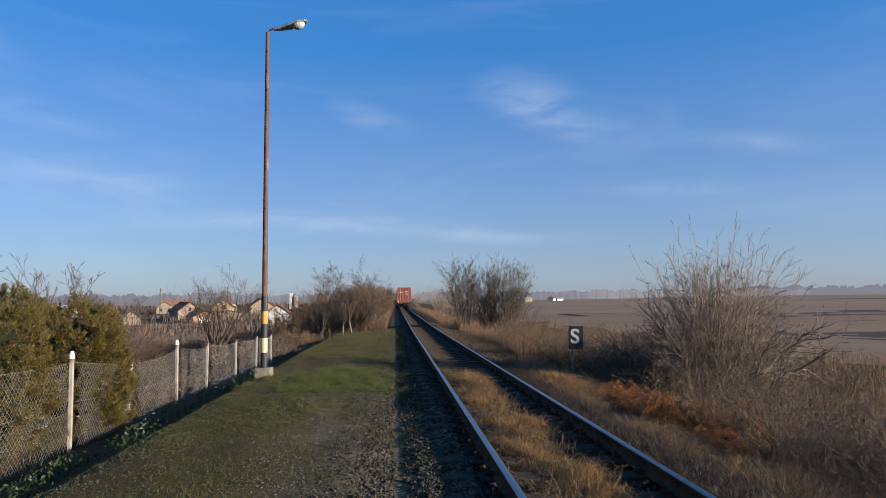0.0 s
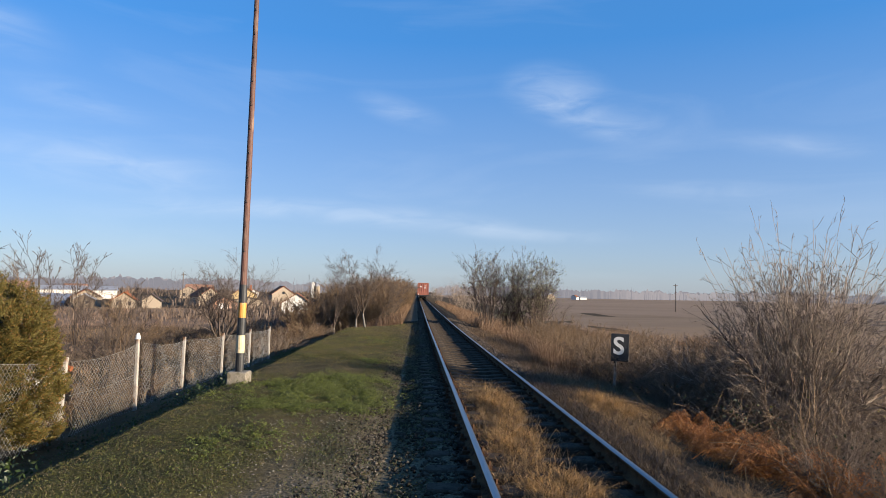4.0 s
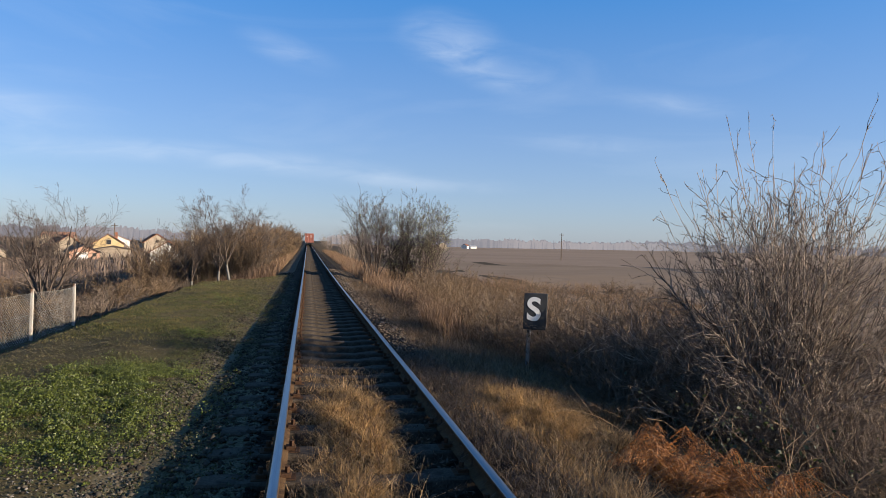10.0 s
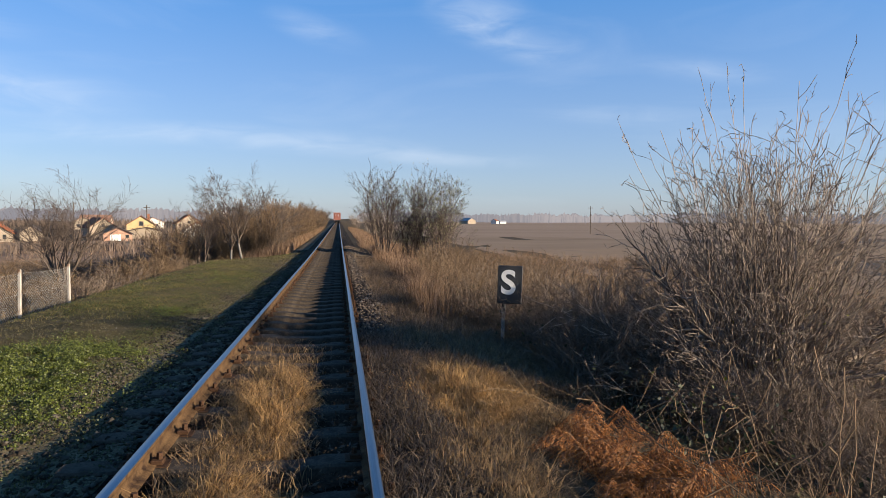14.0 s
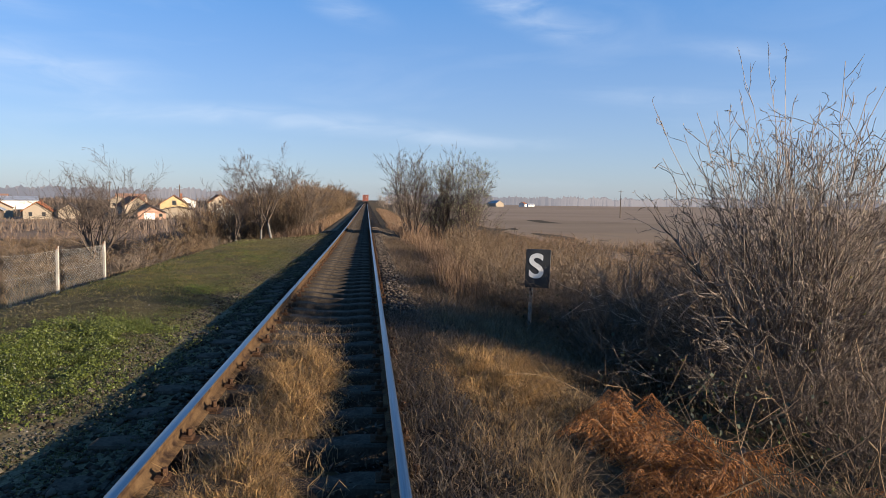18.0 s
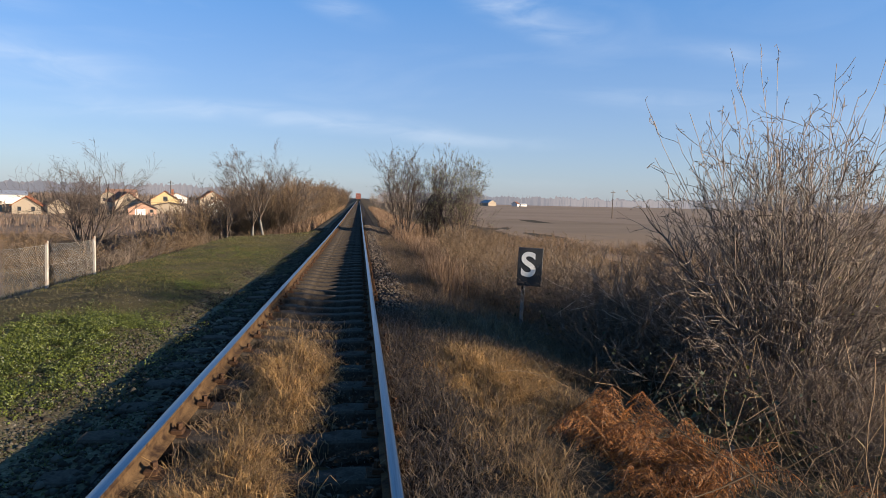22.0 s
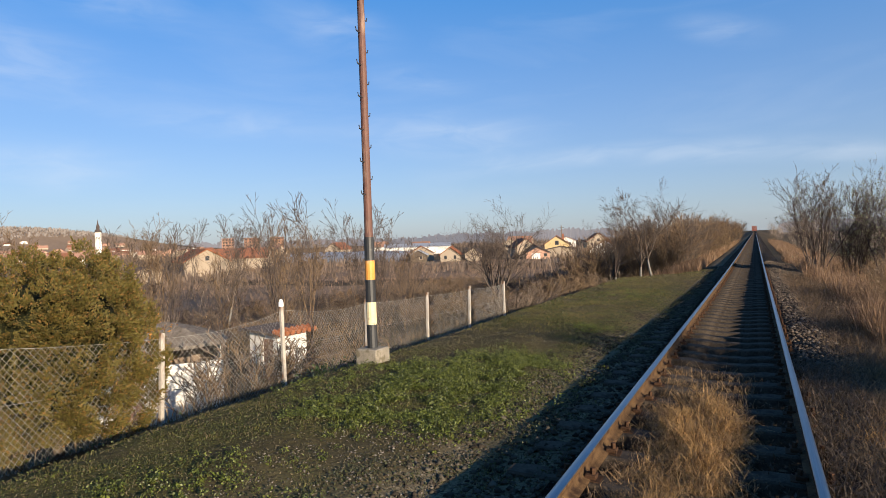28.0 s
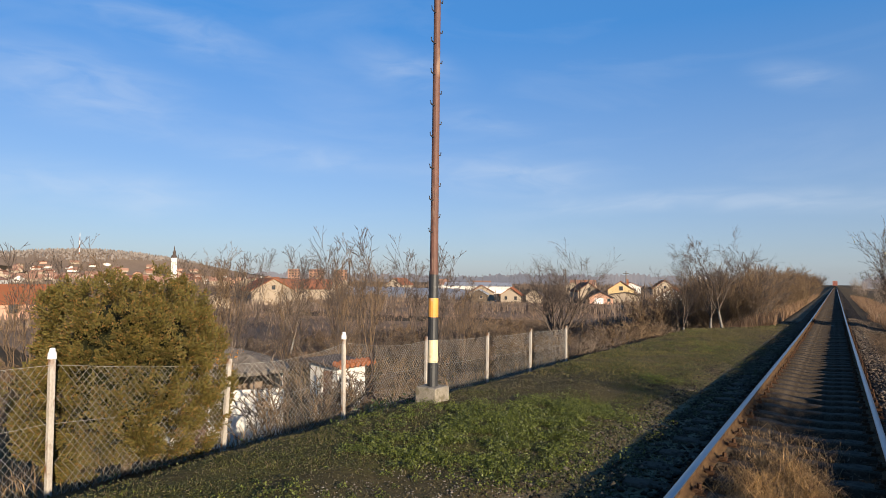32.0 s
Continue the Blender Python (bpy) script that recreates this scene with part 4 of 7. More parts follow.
def grow(rng, segs, tips, p, way, length, r, level, spec):
    """A branch in short bends, with side branches. spec: (children, spread, shrink, lift, bends, wobble) by level."""
    children, spread, shrink, lift, bends, wobble = spec[level]
    step = length / bends
    d = np.array(way, float)
    sites = []
    for i in range(bends):
        d = d + rng.normal(0, wobble, 3) + np.array([0, 0, lift])
        d /= np.linalg.norm(d)
        q = p + d * step
        ra, rb = r * (1 - 0.75 * i / bends), r * (1 - 0.75 * (i + 1) / bends)
        segs.append((*p, *q, ra, rb))
        sites.append((p, q, d, rb))
        p = q
    tips.append(p)
    if level + 1 < len(spec):
        for c in range(children):
            f = rng.uniform(0.25, 1.0) if children > 1 else 0.8
            a, b, along, rb = sites[min(int(f * bends), bends - 1)]
            at = a + (b - a) * rng.uniform(0, 1)
            axis = np.cross(along, rng.normal(size=3))
            axis /= np.linalg.norm(axis) + 1e-9
            turn = np.radians(spread) * rng.uniform(0.6, 1.3)
            sub = along * math.cos(turn) + axis * math.sin(turn)
            grow(rng, segs, tips, at, sub, length * shrink * rng.uniform(0.6, 1.2) * (1.25 - 0.5 * f), rb * 0.72, level + 1, spec)


def bush_shape(seed, stems, tall, wide, r, spec, lean=0.5, foot=0.25):
    rng = np.random.default_rng(seed)
    segs, tips = [], []
    for s in range(stems):
        turn = rng.uniform(0, 2 * math.pi)
        out = rng.uniform(0, 1) ** 0.7 * lean
        way = (math.cos(turn) * out, math.sin(turn) * out * wide, 1.0)
        p = np.array([math.cos(turn) * foot * rng.uniform(0.1, 1), math.sin(turn) * foot * rng.uniform(0.1, 1) * wide, -0.1])
        grow(rng, segs, tips, p, np.array(way) / np.linalg.norm(way), tall * rng.uniform(0.55, 1.05), r * rng.uniform(0.6, 1.15), 0, spec)
    return segs, np.array(tips)


def put_plant(name, at, label, category, wood, m_wood, leaves=None, m_leaf=None, group="", leaf_name="foliage", trunk_name="crown"):
    plant = thing(name, at, label, category, group)
    part(trunk_name, mesh_from(trunk_name, *tubes(wood, least=0.004), m_wood), None, plant)
    if leaves is not None:
        part(leaf_name, mesh_from(leaf_name, *leaves, m_leaf), None, plant)
    return plant


SPEC_SHRUB = [(5, 36, 0.5, 0.03, 6, 0.08), (3, 40, 0.5, 0.03, 3, 0.12), (0, 0, 0, 0.02, 2, 0.15)]
SPEC_TREE = [(9, 42, 0.52, 0.05, 6, 0.08), (6, 42, 0.55, 0.05, 4, 0.13), (5, 42, 0.55, 0.03, 3, 0.16), (0, 40, 0.6, 0.02, 2, 0.2)]


def dome(rng, count, wide, deep, tall, low=0.0, inner=0.6):
    """Tips spread through the shell of a dome."""
    q, turn = np.sqrt(rng.uniform(low, 1, count)), rng.uniform(0, 2 * math.pi, count)
    d = np.stack([q * np.cos(turn), q * np.sin(turn), (1 - 0.22 * q * q) * rng.uniform(inner, 1.0, count)], 1)
    return d * [wide, deep, tall]


def twig(rng, segs, p, way, length, r, forks, lift=0.03, kink=0.3, least=0.0042, spurs=0.3):
    """A crooked shoot in short bends, with nubs at its nodes and side shoots."""
    bends = max(3, int(length / 0.11))
    d = np.array(way, float)
    d /= np.linalg.norm(d) + 1e-9
    shake = rng.normal(0, kink, (bends, 3))
    luck = rng.uniform(0, 1, (bends, 3))
    for i in range(bends):
        d = d * 1.6 + shake[i] + [0, 0, lift]
        d /= np.linalg.norm(d)
        q = p + d * (length / bends)
        f = i / bends
        segs.append((*p, *q, max(r * (1 - 0.8 * f), least), max(r * (1 - 0.8 * (f + 1 / bends)), least) if i < bends - 1 else least * 0.55))
        if luck[i, 0] < spurs:
            off = d * 0.5 + rng.normal(0, 0.8, 3)
            segs.append((*q, *(q + off / np.linalg.norm(off) * (0.02 + 0.05 * luck[i, 1])), least * 0.9, least * 0.6))
        if forks and f > 0.15 and luck[i, 2] < 0.34:
            off = d * 0.9 + rng.normal(0, 0.55, 3)
            twig(rng, segs, q, off, length * (1 - 0.6 * f) * rng.uniform(0.3, 0.75), max(r * 0.55, least), forks - 1, lift, kink * 1.15, least, spurs)
        p = q


def stem_line(rng, foot, tip, bow, steps=12, wander=0.03):
    """Points of a stem that rises from its foot and arches over to its tip."""
    foot, tip = np.array(foot, float), np.array(tip, float)
    bend = foot + (tip - foot) * [bow, bow, 0.6] + rng.normal(0, 0.08, 3)
    s = np.linspace(0, 1, steps + 1)[:, None]
    line = (1 - s) ** 2 * foot + 2 * s * (1 - s) * bend + s * s * tip
    line[1:-1] += rng.normal(0, wander, (steps - 1, 3))
    return line


def clad(rng, segs, line, r, shoots, long, forks, start=0.25, taper=0.8, lift=0.02, kink=0.24, least=0.0038):
    """A stem along a line with side shoots from part-way up."""
    k = len(line) - 1
    for i in range(k):
        segs.append((*line[i], *line[i + 1], max(r * (1 - taper * i / k), least), max(r * (1 - taper * (i + 1) / k), least)))
    for _ in range(shoots):
        f = start + (1 - start) * rng.uniform(0, 1) ** 0.6
        i = min(int(f * k), k - 1)
        at = line[i] + (line[i + 1] - line[i]) * rng.uniform(0, 1)
        along = line[i + 1] - line[i]
        along /= np.linalg.norm(along) + 1e-9
        twig(rng, segs, at, along * 1.1 + rng.normal(0, 0.5, 3), long * rng.uniform(0.35, 1.1) * (1.1 - 0.3 * f), max(r * (1 - taper * f) * 0.6, least), forks, lift, kink, least)


def big_bush():
    """Heavy low limbs, a sheaf of upright stems from one stool and loose whips on top; each is a part."""
    rng = np.random.default_rng(21)
    x, y = 5.75, 6.8
    bush = thing("elder_bush", pose(x, y, float(land(x, y))), "large leafless grey bush beside the track", "bush")

    def add(name, tip, r, bow, shoots, long, forks, start=0.25, spread=0.35, wander=0.03):
        segs = []
        turn, off = rng.uniform(0, 6.28), spread * rng.uniform(0.1, 1)
        line = stem_line(rng, (off * math.cos(turn), off * math.sin(turn), -0.1), tip, bow, wander=wander)
        clad(rng, segs, line, r, shoots, long, forks, start)
        part(name, mesh_from(name, *tubes(segs, sides=4 if r > 0.02 else 3), M_BARK), None, bush)

    # heavy limbs that lean out low, most of them away from the track
    for tip, r in (((2.6, -0.3, 2.1), 0.085), ((1.9, 0.9, 2.7), 0.07), ((2.2, -1.1, 1.6), 0.06), ((-1.7, -0.4, 2.1), 0.05), ((-1.1, 1.4, 2.4), 0.05), ((0.6, -1.6, 2.0), 0.045), ((3.0, 0.8, 1.5), 0.06), ((-2.0, 0.7, 1.5), 0.045)):
        add("limb", tip, r, 0.45, 24, 1.0, 2, 0.3, 0.25, 0.04)
    # boughs that fan out to the shell of a broad dome, the ends forked into crooked twigs
    for q in range(190):
        high = 0.11 + 0.89 * (q + 0.5) / 190
        turn = 2.39996 * q
        flat = math.sqrt(1 - high * high) * (2.6 - 0.65 * high) * rng.uniform(0.65, 1.0)
        add("bough", (flat * math.cos(turn), flat * 0.85 * math.sin(turn), 0.5 + 3.15 * high * rng.uniform(0.8, 1.05)), rng.uniform(0.009, 0.018), 0.36 + 0.12 * high, 20, 0.55, 2, 0.3, 0.4, 0.022)
    # the inner sheaf of upright stems
    for _ in range(60):
        turn, out = rng.uniform(0, 6.28), rng.uniform(0, 1) ** 0.7 * 0.95
        add("stem", (out * math.cos(turn) + 0.1, out * math.sin(turn), rng.uniform(1.6, 3.1) - 0.35 * out), rng.uniform(0.010, 0.021), 0.5, 7, 0.5, 1, 0.35, 0.5, 0.02)
    # loose whips that stand out above the dome
    for q in range(56):
        turn, out = 2.39996 * q, 0.2 + 1.8 * math.sqrt((q + 0.5) / 56)
        add("whip", (out * math.cos(turn) + 0.15, out * math.sin(turn), rng.uniform(3.6, 4.85) - 0.28 * out * out), rng.uniform(0.009, 0.013), 0.5, 6, 0.45, 1, 0.45, 0.4, 0.014)
    bits = rng.normal(0, 1, (60, 3)) * [0.55, 0.55, 0.3] + rng.choice([0, 1], 60)[:, None] * [1.1, -0.3, 0.3] + [0.2, -0.3, 1.2]
    part("late_leaves", mesh_from("late_leaves", *flakes(rng, bits, rng.uniform(0.03, 0.06, 60), 0.6), leafy("late_leaves", (0.20, 0.20, 0.02), (0.42, 0.40, 0.05), 0.4)), None, bush, "few yellow-green leaves left on the twigs")


big_bush()


# the three from (5.6, -1.8) on stand out of view, added to cast shade
SHRUB_SPOTS = [(3.7, 7.4, 0, 0.8), (4.5, 7.0, 1, 0.85), (5.3, 5.7, 0, 0.85), (5.5, 4.5, 1, 0.8), (6.5, 5.1, 2, 0.9), (5.9, 3.4, 0, 0.8), (5.0, 2.6, 1, 0.65), (4.2, 8.8, 0, 0.95), (5.4, 9.0, 1, 1.0), (4.4, 3.4, 0, 0.5), (4.1, 9.6, 0, 1.0), (4.6, 8.3, 0, 1.1), (3.9, 11.2, 1, 1.0), (5.1, 10.2, 1, 1.15), (6.2, 8.8, 0, 1.1), (6.0, 11.5, 2, 1.2), (3.6, 13.2, 2, 0.95), (4.8, 13.0, 0, 1.1), (7.2, 7.0, 1, 1.1), (7.4, 4.4, 2, 1.0), (6.6, 2.6, 1, 0.9), (5.6, 15.0, 2, 1.2), (4.2, 15.6, 1, 1.05), (7.4, 13.4, 2, 1.2), (8.4, 10.0, 0, 1.2), (8.8, 5.8, 2, 1.1), (6.4, 17.4, 2, 1.3), (5.0, 18.6, 2, 1.2), (8.6, 2.0, 1, 1.0), (6.4, 0.2, 0, 0.9), (8.2, -1.4, 2, 1.0), (5.4, 1.4, 0, 0.7), (9.5, 16.0, 2, 1.3), (11.0, 12.0, 0, 1.2), (4.4, 21.0, 2, 1.2), (7.2, 21.5, 2, 1.3), (11, 7, 2, 1.1), (10.5, 3.0, 0, 1.1), (5.6, -1.8, 0, 1.2), (6.4, -3.6, 1, 1.3), (7.2, -5.6, 0, 1.4), (3.75, 1.9, 0, 0.52), (3.95, 0.9, 1, 0.55), (4.25, 2.5, 0, 0.5), (3.6, 0.1, 1, 0.5), (4.3, 1.5, 0, 0.6), (5.2, 0.6, 1, 0.7), (3.3, 2.9, 2, 0.55), (3.0, 1.9, 0, 0.55), (3.2, 0.9, 2, 0.6), (2.9, -0.2, 0, 0.55), (3.4, -1.2, 1, 0.65), (2.9, -2.2, 2, 0.6), (3.6, -3.0, 0, 0.75), (3.1, -4.2, 1, 0.65), (4.4, -0.6, 1, 0.85), (4.6, -2.2, 0, 0.95), (4.3, -4.4, 0, 1.0), (4.9, 3.4, 0, 0.75),  (4.6, 6.0, 1, 0.8), (4.9, 7.9, 0, 1.0), (3.9, 8.2, 1, 0.85), (5.2, 8.2, 2, 1.0), (4.7, 9.5, 1, 1.0), (5.0, 5.0, 0, 0.7), (6.9, 6.0, 0, 0.9), (7.6, 8.2, 0, 1.0), (6.2, 4.2, 1, 0.8), (3.75, 10.4, 1, 0.85), (4.4, 11.6, 2, 1.0), (3.4, 14.6, 2, 0.9), (3.3, 12.0, 0, 0.7), (3.5, 16.5, 2, 1.0), (4.0, 18.2, 2, 1.0), (3.4, 20.0, 2, 0.9)]


def shrubs_right():
    stub = thing("broken_stub", pose(3.14, 3.94, float(land(3.14, 3.94)), 4, 6, 20), "short pale splintered stub among the bracken", "stub")
    part("shaft", rod((0, 0, -0.1, 0.045), (0.01, 0, 0.16, 0.04), (0.0, 0.01, 0.30, 0.03), (0.02, 0.01, 0.38, 0.010), sides=7), M_WOOD, stub)
    part("splinter", rod((-0.02, 0, 0.1, 0.02), (-0.035, 0, 0.34, 0.006), sides=5), M_WOOD, stub)
    kinds = []
    for seed, stems, tall, m in ((31, 46, 1.5, M_BARK_DARK), (32, 40, 1.3, M_BARK_DARK), (33, 38, 1.4, M_BARK_BROWN), (34, 16, 1.45, M_BARK_BROWN), (36, 16, 1.4, M_BARK_DARK)):
        twist, shapes = np.random.default_rng(seed), []
        near = seed < 34
        for tip in dome(twist, stems, 1.0, 1.0, tall, 0.0, 0.5):
            segs = []
            turn, off = twist.uniform(0, 6.28), twist.uniform(0.05, 0.6)
            clad(twist, segs, stem_line(twist, (off * math.cos(turn), off * math.sin(turn), -0.1), tip, 0.4, 7, 0.03), 0.010 if near else 0.012, 8 if near else 5, 0.5, 1, 0.15, 0.7, 0.03, 0.26, 0.004 if near else 0.008)
            shapes.append(segs)
        kinds.append([mesh_from("stem", *tubes(g), m) for g in shapes[:4]] + [mesh_from("crown", *tubes([q for g in shapes[4:] for q in g]), m)])
    rng = np.random.default_rng(35)
    spots = SHRUB_SPOTS
    for _ in range(130):
        py = rng.uniform(12, 62)
        spots.append((rng.uniform(5, 11 + 0.42 * py), py, int(rng.integers(3, 5)), rng.uniform(0.8, 1.5)))
    for x, y, kind, size in spots:
        bush = thing("roadside_shrub", pose(x, y, float(land(x, y)) - 0.05, 0, 0, rng.uniform(0, 360)), "tangled leafless shrub on the embankment slope", "shrub", "shrubs along the track")
        bush.scale = (size, size, size)
        for shape in kinds[kind]:
            part("stem" if shape.name.startswith("stem") else "crown", shape, None, bush)
    # bramble leaves low in the thicket
    n = 28000
    x, y = rng.uniform(2.7, 9.5, n), rng.uniform(-1.5, 16, n)
    keep = (ripple(x, y, 1.1) + rng.normal(0, 0.35, n) > 0.0) & (x > 3.2 + 0.4 * ripple(y, x, 0.8))
    x, y = x[keep], y[keep]
    z = land(x, y) + rng.uniform(0, 1, len(x)) ** 1.6 * 0.75
    stuff("bramble", *flakes(rng, np.stack([x, y, z], 1), rng.uniform(0.025, 0.06, len(x)), 0.65), M_BRAMBLE, "dark green bramble leaves under the shrubs", "bramble")
    canes = []
    for _ in range(520):
        cx, cy = rng.uniform(2.6, 9), rng.uniform(-3, 15)
        if cx < 3.3 and cy > 5.5:
            continue
        p = np.array([cx, cy, float(land(cx, cy))])
        grow(rng, canes, [], p, np.array([rng.normal(0, 0.7), rng.normal(0, 0.7), 0.8]), rng.uniform(0.6, 1.5), 0.005, 0, [(2, 50, 0.4, -0.07, 7, 0.14), (0, 0, 0, 0, 2, 0.2)])
    stuff("dead_canes", *tubes(canes, least=0.0036), M_BARK_BROWN, "pale dead canes tangled under the shrubs", "canes")


shrubs_right()


def bare_tree(seed, tall, r, spec=SPEC_TREE, trunk=0.35, forks=4, lean=0.45):
    rng = np.random.default_rng(seed)
    segs, tips = [], []
    p = np.array([0, 0, -0.2])
    fork = np.array([rng.normal(0, 0.04) * tall, rng.normal(0, 0.04) * tall, tall * trunk])
    segs.append((*p, *(fork * 0.5), r, r * 0.88))
    segs.append((*(fork * 0.5), *fork, r * 0.88, r * 0.8))
    for i in range(forks):
        turn = 2 * math.pi * (i + rng.uniform(-0.3, 0.3)) / forks
        way = np.array([math.cos(turn) * lean, math.sin(turn) * lean, 1.0])
        grow(rng, segs, tips, fork * rng.uniform(0.75, 1.0), way / np.linalg.norm(way), tall * (1 - trunk) * rng.uniform(0.75, 1.05), r * 0.6, 0, spec)
    return segs, np.array(tips)


def trees_left():
    # three young trees with lime-washed trunks at the platform's end
    for seed, x, y, tall in ((41, -4.55, 34.2, 4.3), (42, -6.6, 35.0, 3.5), (43, -5.2, 34.6, 3.6)):
        segs, _ = bare_tree(seed, tall, 0.060, trunk=0.26)
        tree = put_plant("young_tree", pose(x, y, float(land(x, y))), "leafless young tree with a lime-washed trunk", "tree", segs, M_BARK_TREE, group="trees at the platform end", trunk_name="crown")
        part("lime_washed_trunk", rod((0, 0, 0.0, 0.070), (segs[0][3], segs[0][4], segs[0][5], 0.062), (segs[1][3] * 0.9, segs[1][4] * 0.9, segs[1][5] * 0.9, 0.057)), M_LIME, tree, "white lime-washed trunk")
    segs, _ = bare_tree(44, 5.7, 0.12, trunk=0.16, forks=8, lean=0.55)
    put_plant("plum_tree", pose(-13.2, 33.0, float(land(-13.2, 33))), "large leafless fruit tree below the embankment", "tree", segs, M_BARK_TREE)
    # saplings behind the fence and in the gardens
    kinds = [bare_tree(s, 5.0, 0.045, [(7, 30, 0.40, 0.08, 7, 0.06), (4, 34, 0.5, 0.06, 4, 0.10), (2, 36, 0.5, 0.04, 2, 0.12), (0, 0, 0, 0, 1, 0)], trunk=0.14, forks=4, lean=0.26)[0] for s in (45, 46, 47)]
    segs, _ = bare_tree(49, 4.2, 0.07, trunk=0.28)
    tree = put_plant("garden_tree", pose(-29.4, 28.6, float(land(-29.4, 28.6))), "small garden tree with a lime-washed trunk", "tree", segs, M_BARK)
    part("lime_washed_trunk", rod((0, 0, 0, 0.085), (segs[0][3], segs[0][4], segs[0][5], 0.078), (segs[1][3] * 0.9, segs[1][4] * 0.9, segs[1][5] * 0.9, 0.072)), M_LIME, tree, "white lime-washed trunk")
    rng = np.random.default_rng(50)
    segs, tips = bush_shape(50, 9, 2.3, 1.0, 0.012, SPEC_SHRUB, lean=0.35, foot=0.2)
    tips = tips[tips[:, 2] > 1.5]
    spots = tips[rng.integers(0, max(3, len(tips) // 3), 420)] + rng.normal(0, 0.07, (420, 3))
    put_plant("autumn_shrub", pose(-10.2, 8.0, float(land(-10.2, 8.0))), "slim shrub with orange autumn leaves behind the fence", "shrub", segs, M_BARK, flakes(rng, spots, rng.uniform(0.05, 0.09, 420), 0.6), leafy("autumn_leaves", (0.30, 0.11, 0.015), (0.55, 0.25, 0.04), 0.4), leaf_name="leaves")
    kinds = [mesh_from("crown", *tubes(k, least=0.009), M_BARK_BROWN if i == 1 else M_BARK_TREE) for i, k in enumerate(kinds)]
    rng = np.random.default_rng(48)
    spots = [(-15.2, 24, 0, 0.75), (-18.5, 17.5, 0, 0.8), (-19.5, 22.5, 1, 0.9), (-22, 28, 0, 0.95), (-24, 23, 1, 0.9), (-18, 31, 1, 0.8), (-25, 16, 0, 0.9), (-28, 20, 2, 1.0), (-33, 26, 1, 1.1), (-21.5, 33.5, 2, 0.9), (-36, 40, 0, 1.1), (-17, 12.5, 2, 0.7), (-17.5, 20.0, 2, 0.8), (-20, 15.5, 1, 0.8), (-20.5, 26, 1, 1.0), (-16.0, 28, 2, 0.8), (-23, 19, 0, 0.95), (-26, 29, 2, 1.0), (-30, 24, 1, 1.1), (-30, 36, 0, 1.0), (-36, 30, 2, 1.1), (-22, 38, 1, 0.8), (-27, 12, 2, 1.0), (-34, 16, 0, 1.1), (-40, 22, 1, 1.2), (-44, 34, 0, 1.2), (-21, 9, 1, 0.8), (-50, 44, 2, 1.3), (-38, 46, 1, 1.1), (-60, 60, 0, 1.4), (-46, 62, 2, 1.2), (-70, 52, 1, 1.4), (-80, 80, 0, 1.5), (-58, 84, 2, 1.3), (-28.2, 31.7, 0, 1.35), (-26.6, 32.8, 2, 1.35), (-25.0, 36.4, 0, 1.3), (-24.0, 37.8, 2, 1.25), (-30.2, 34.5, 1, 1.3), (-33, 33, 2, 1.2)]
    for x, y, kind, size in spots:
        tree = thing("bare_sapling", pose(x, y, float(land(x, y)), 0, 0, rng.uniform(0, 360)), "leafless garden tree below the embankment", "tree", "garden trees below the embankment")
        tree.scale = (size, size, size)
        part("crown", kinds[kind], None, tree)
    # brown bushes that close in on the track beyond the platform
    dense = [mesh_from("crown", *tubes(bush_shape(s, 24, 2.9, 1.0, 0.018, [(9, 30, 0.45, 0.05, 5, 0.08), (4, 34, 0.5, 0.05, 3, 0.12), (0, 0, 0, 0.02, 2, 0.15)], lean=0.5, foot=0.7)[0], least=0.009), m) for s, m in ((51, M_BARK_BROWN), (52, M_BARK_BROWN), (53, M_BARK_TREE))]
    y = 41.0
    while y < 150:
        for x in (-4.2, -6.4, -9.0):
            px, py, size = x + rng.normal(0, 0.5) + (y - 41) * 0.008, y + rng.normal(0, 0.8), rng.uniform(0.9, 1.3)
            bush = thing("lineside_bush", pose(px, py, float(land(px, py)), 0, 0, rng.uniform(0, 360)), "dense leafless brown bush on the embankment", "bush", "bushes beyond the platform")
            bush.scale = (size, size, size)
            part("crown", dense[int(rng.integers(0, 3))], None, bush)
        y += 2.4 if y < 70 else 4.5
    # low brown scrub on the slope beyond the fence and in the gardens
    low = [mesh_from("crown", *tubes(bush_shape(s, 13, 1.3, 1.0, 0.009, SPEC_SHRUB, lean=0.7, foot=0.7)[0], least=0.011), m) for s, m in ((54, M_BARK_DARK), (55, M_BARK_DARK), (56, M_BARK_BROWN))]
    by_fence = [(-6.9, 19.6), (-7.6, 21.0), (-7.0, 22.6), (-8.2, 23.4), (-7.1, 24.8), (-7.9, 26.4), (-6.8, 27.8), (-8.4, 28.6), (-7.2, 30.2), (-6.6, 31.8), (-8.0, 32.4), (-9.4, 25.4), (-9.2, 30.6), (-8.6, 20.2), (-9.6, 11.3), (-10.4, 12.6), (-8.9, 10.0), (-9.0, 12.2), (-11.2, 11.8), (-8.3, 8.5), (-10.0, 9.3), (-8.4, 13.6)]
    for k in range(210 + len(by_fence)):
        px, py = by_fence[k] if k < len(by_fence) else (rng.uniform(-34, -8.5), rng.uniform(9, 64))
        if k >= len(by_fence) and py < 30 and px > -22:
            continue
        size = rng.uniform(0.8, 1.5)
        bush = thing("garden_scrub", pose(px, py, float(land(px, py)) - 0.05, 0, 0, rng.uniform(0, 360)), "low leafless brown scrub below the embankment", "shrub", "scrub below the embankment")
        bush.scale = (size, size, size * 0.65)
        part("crown", low[int(rng.integers(0, 3))], None, bush)


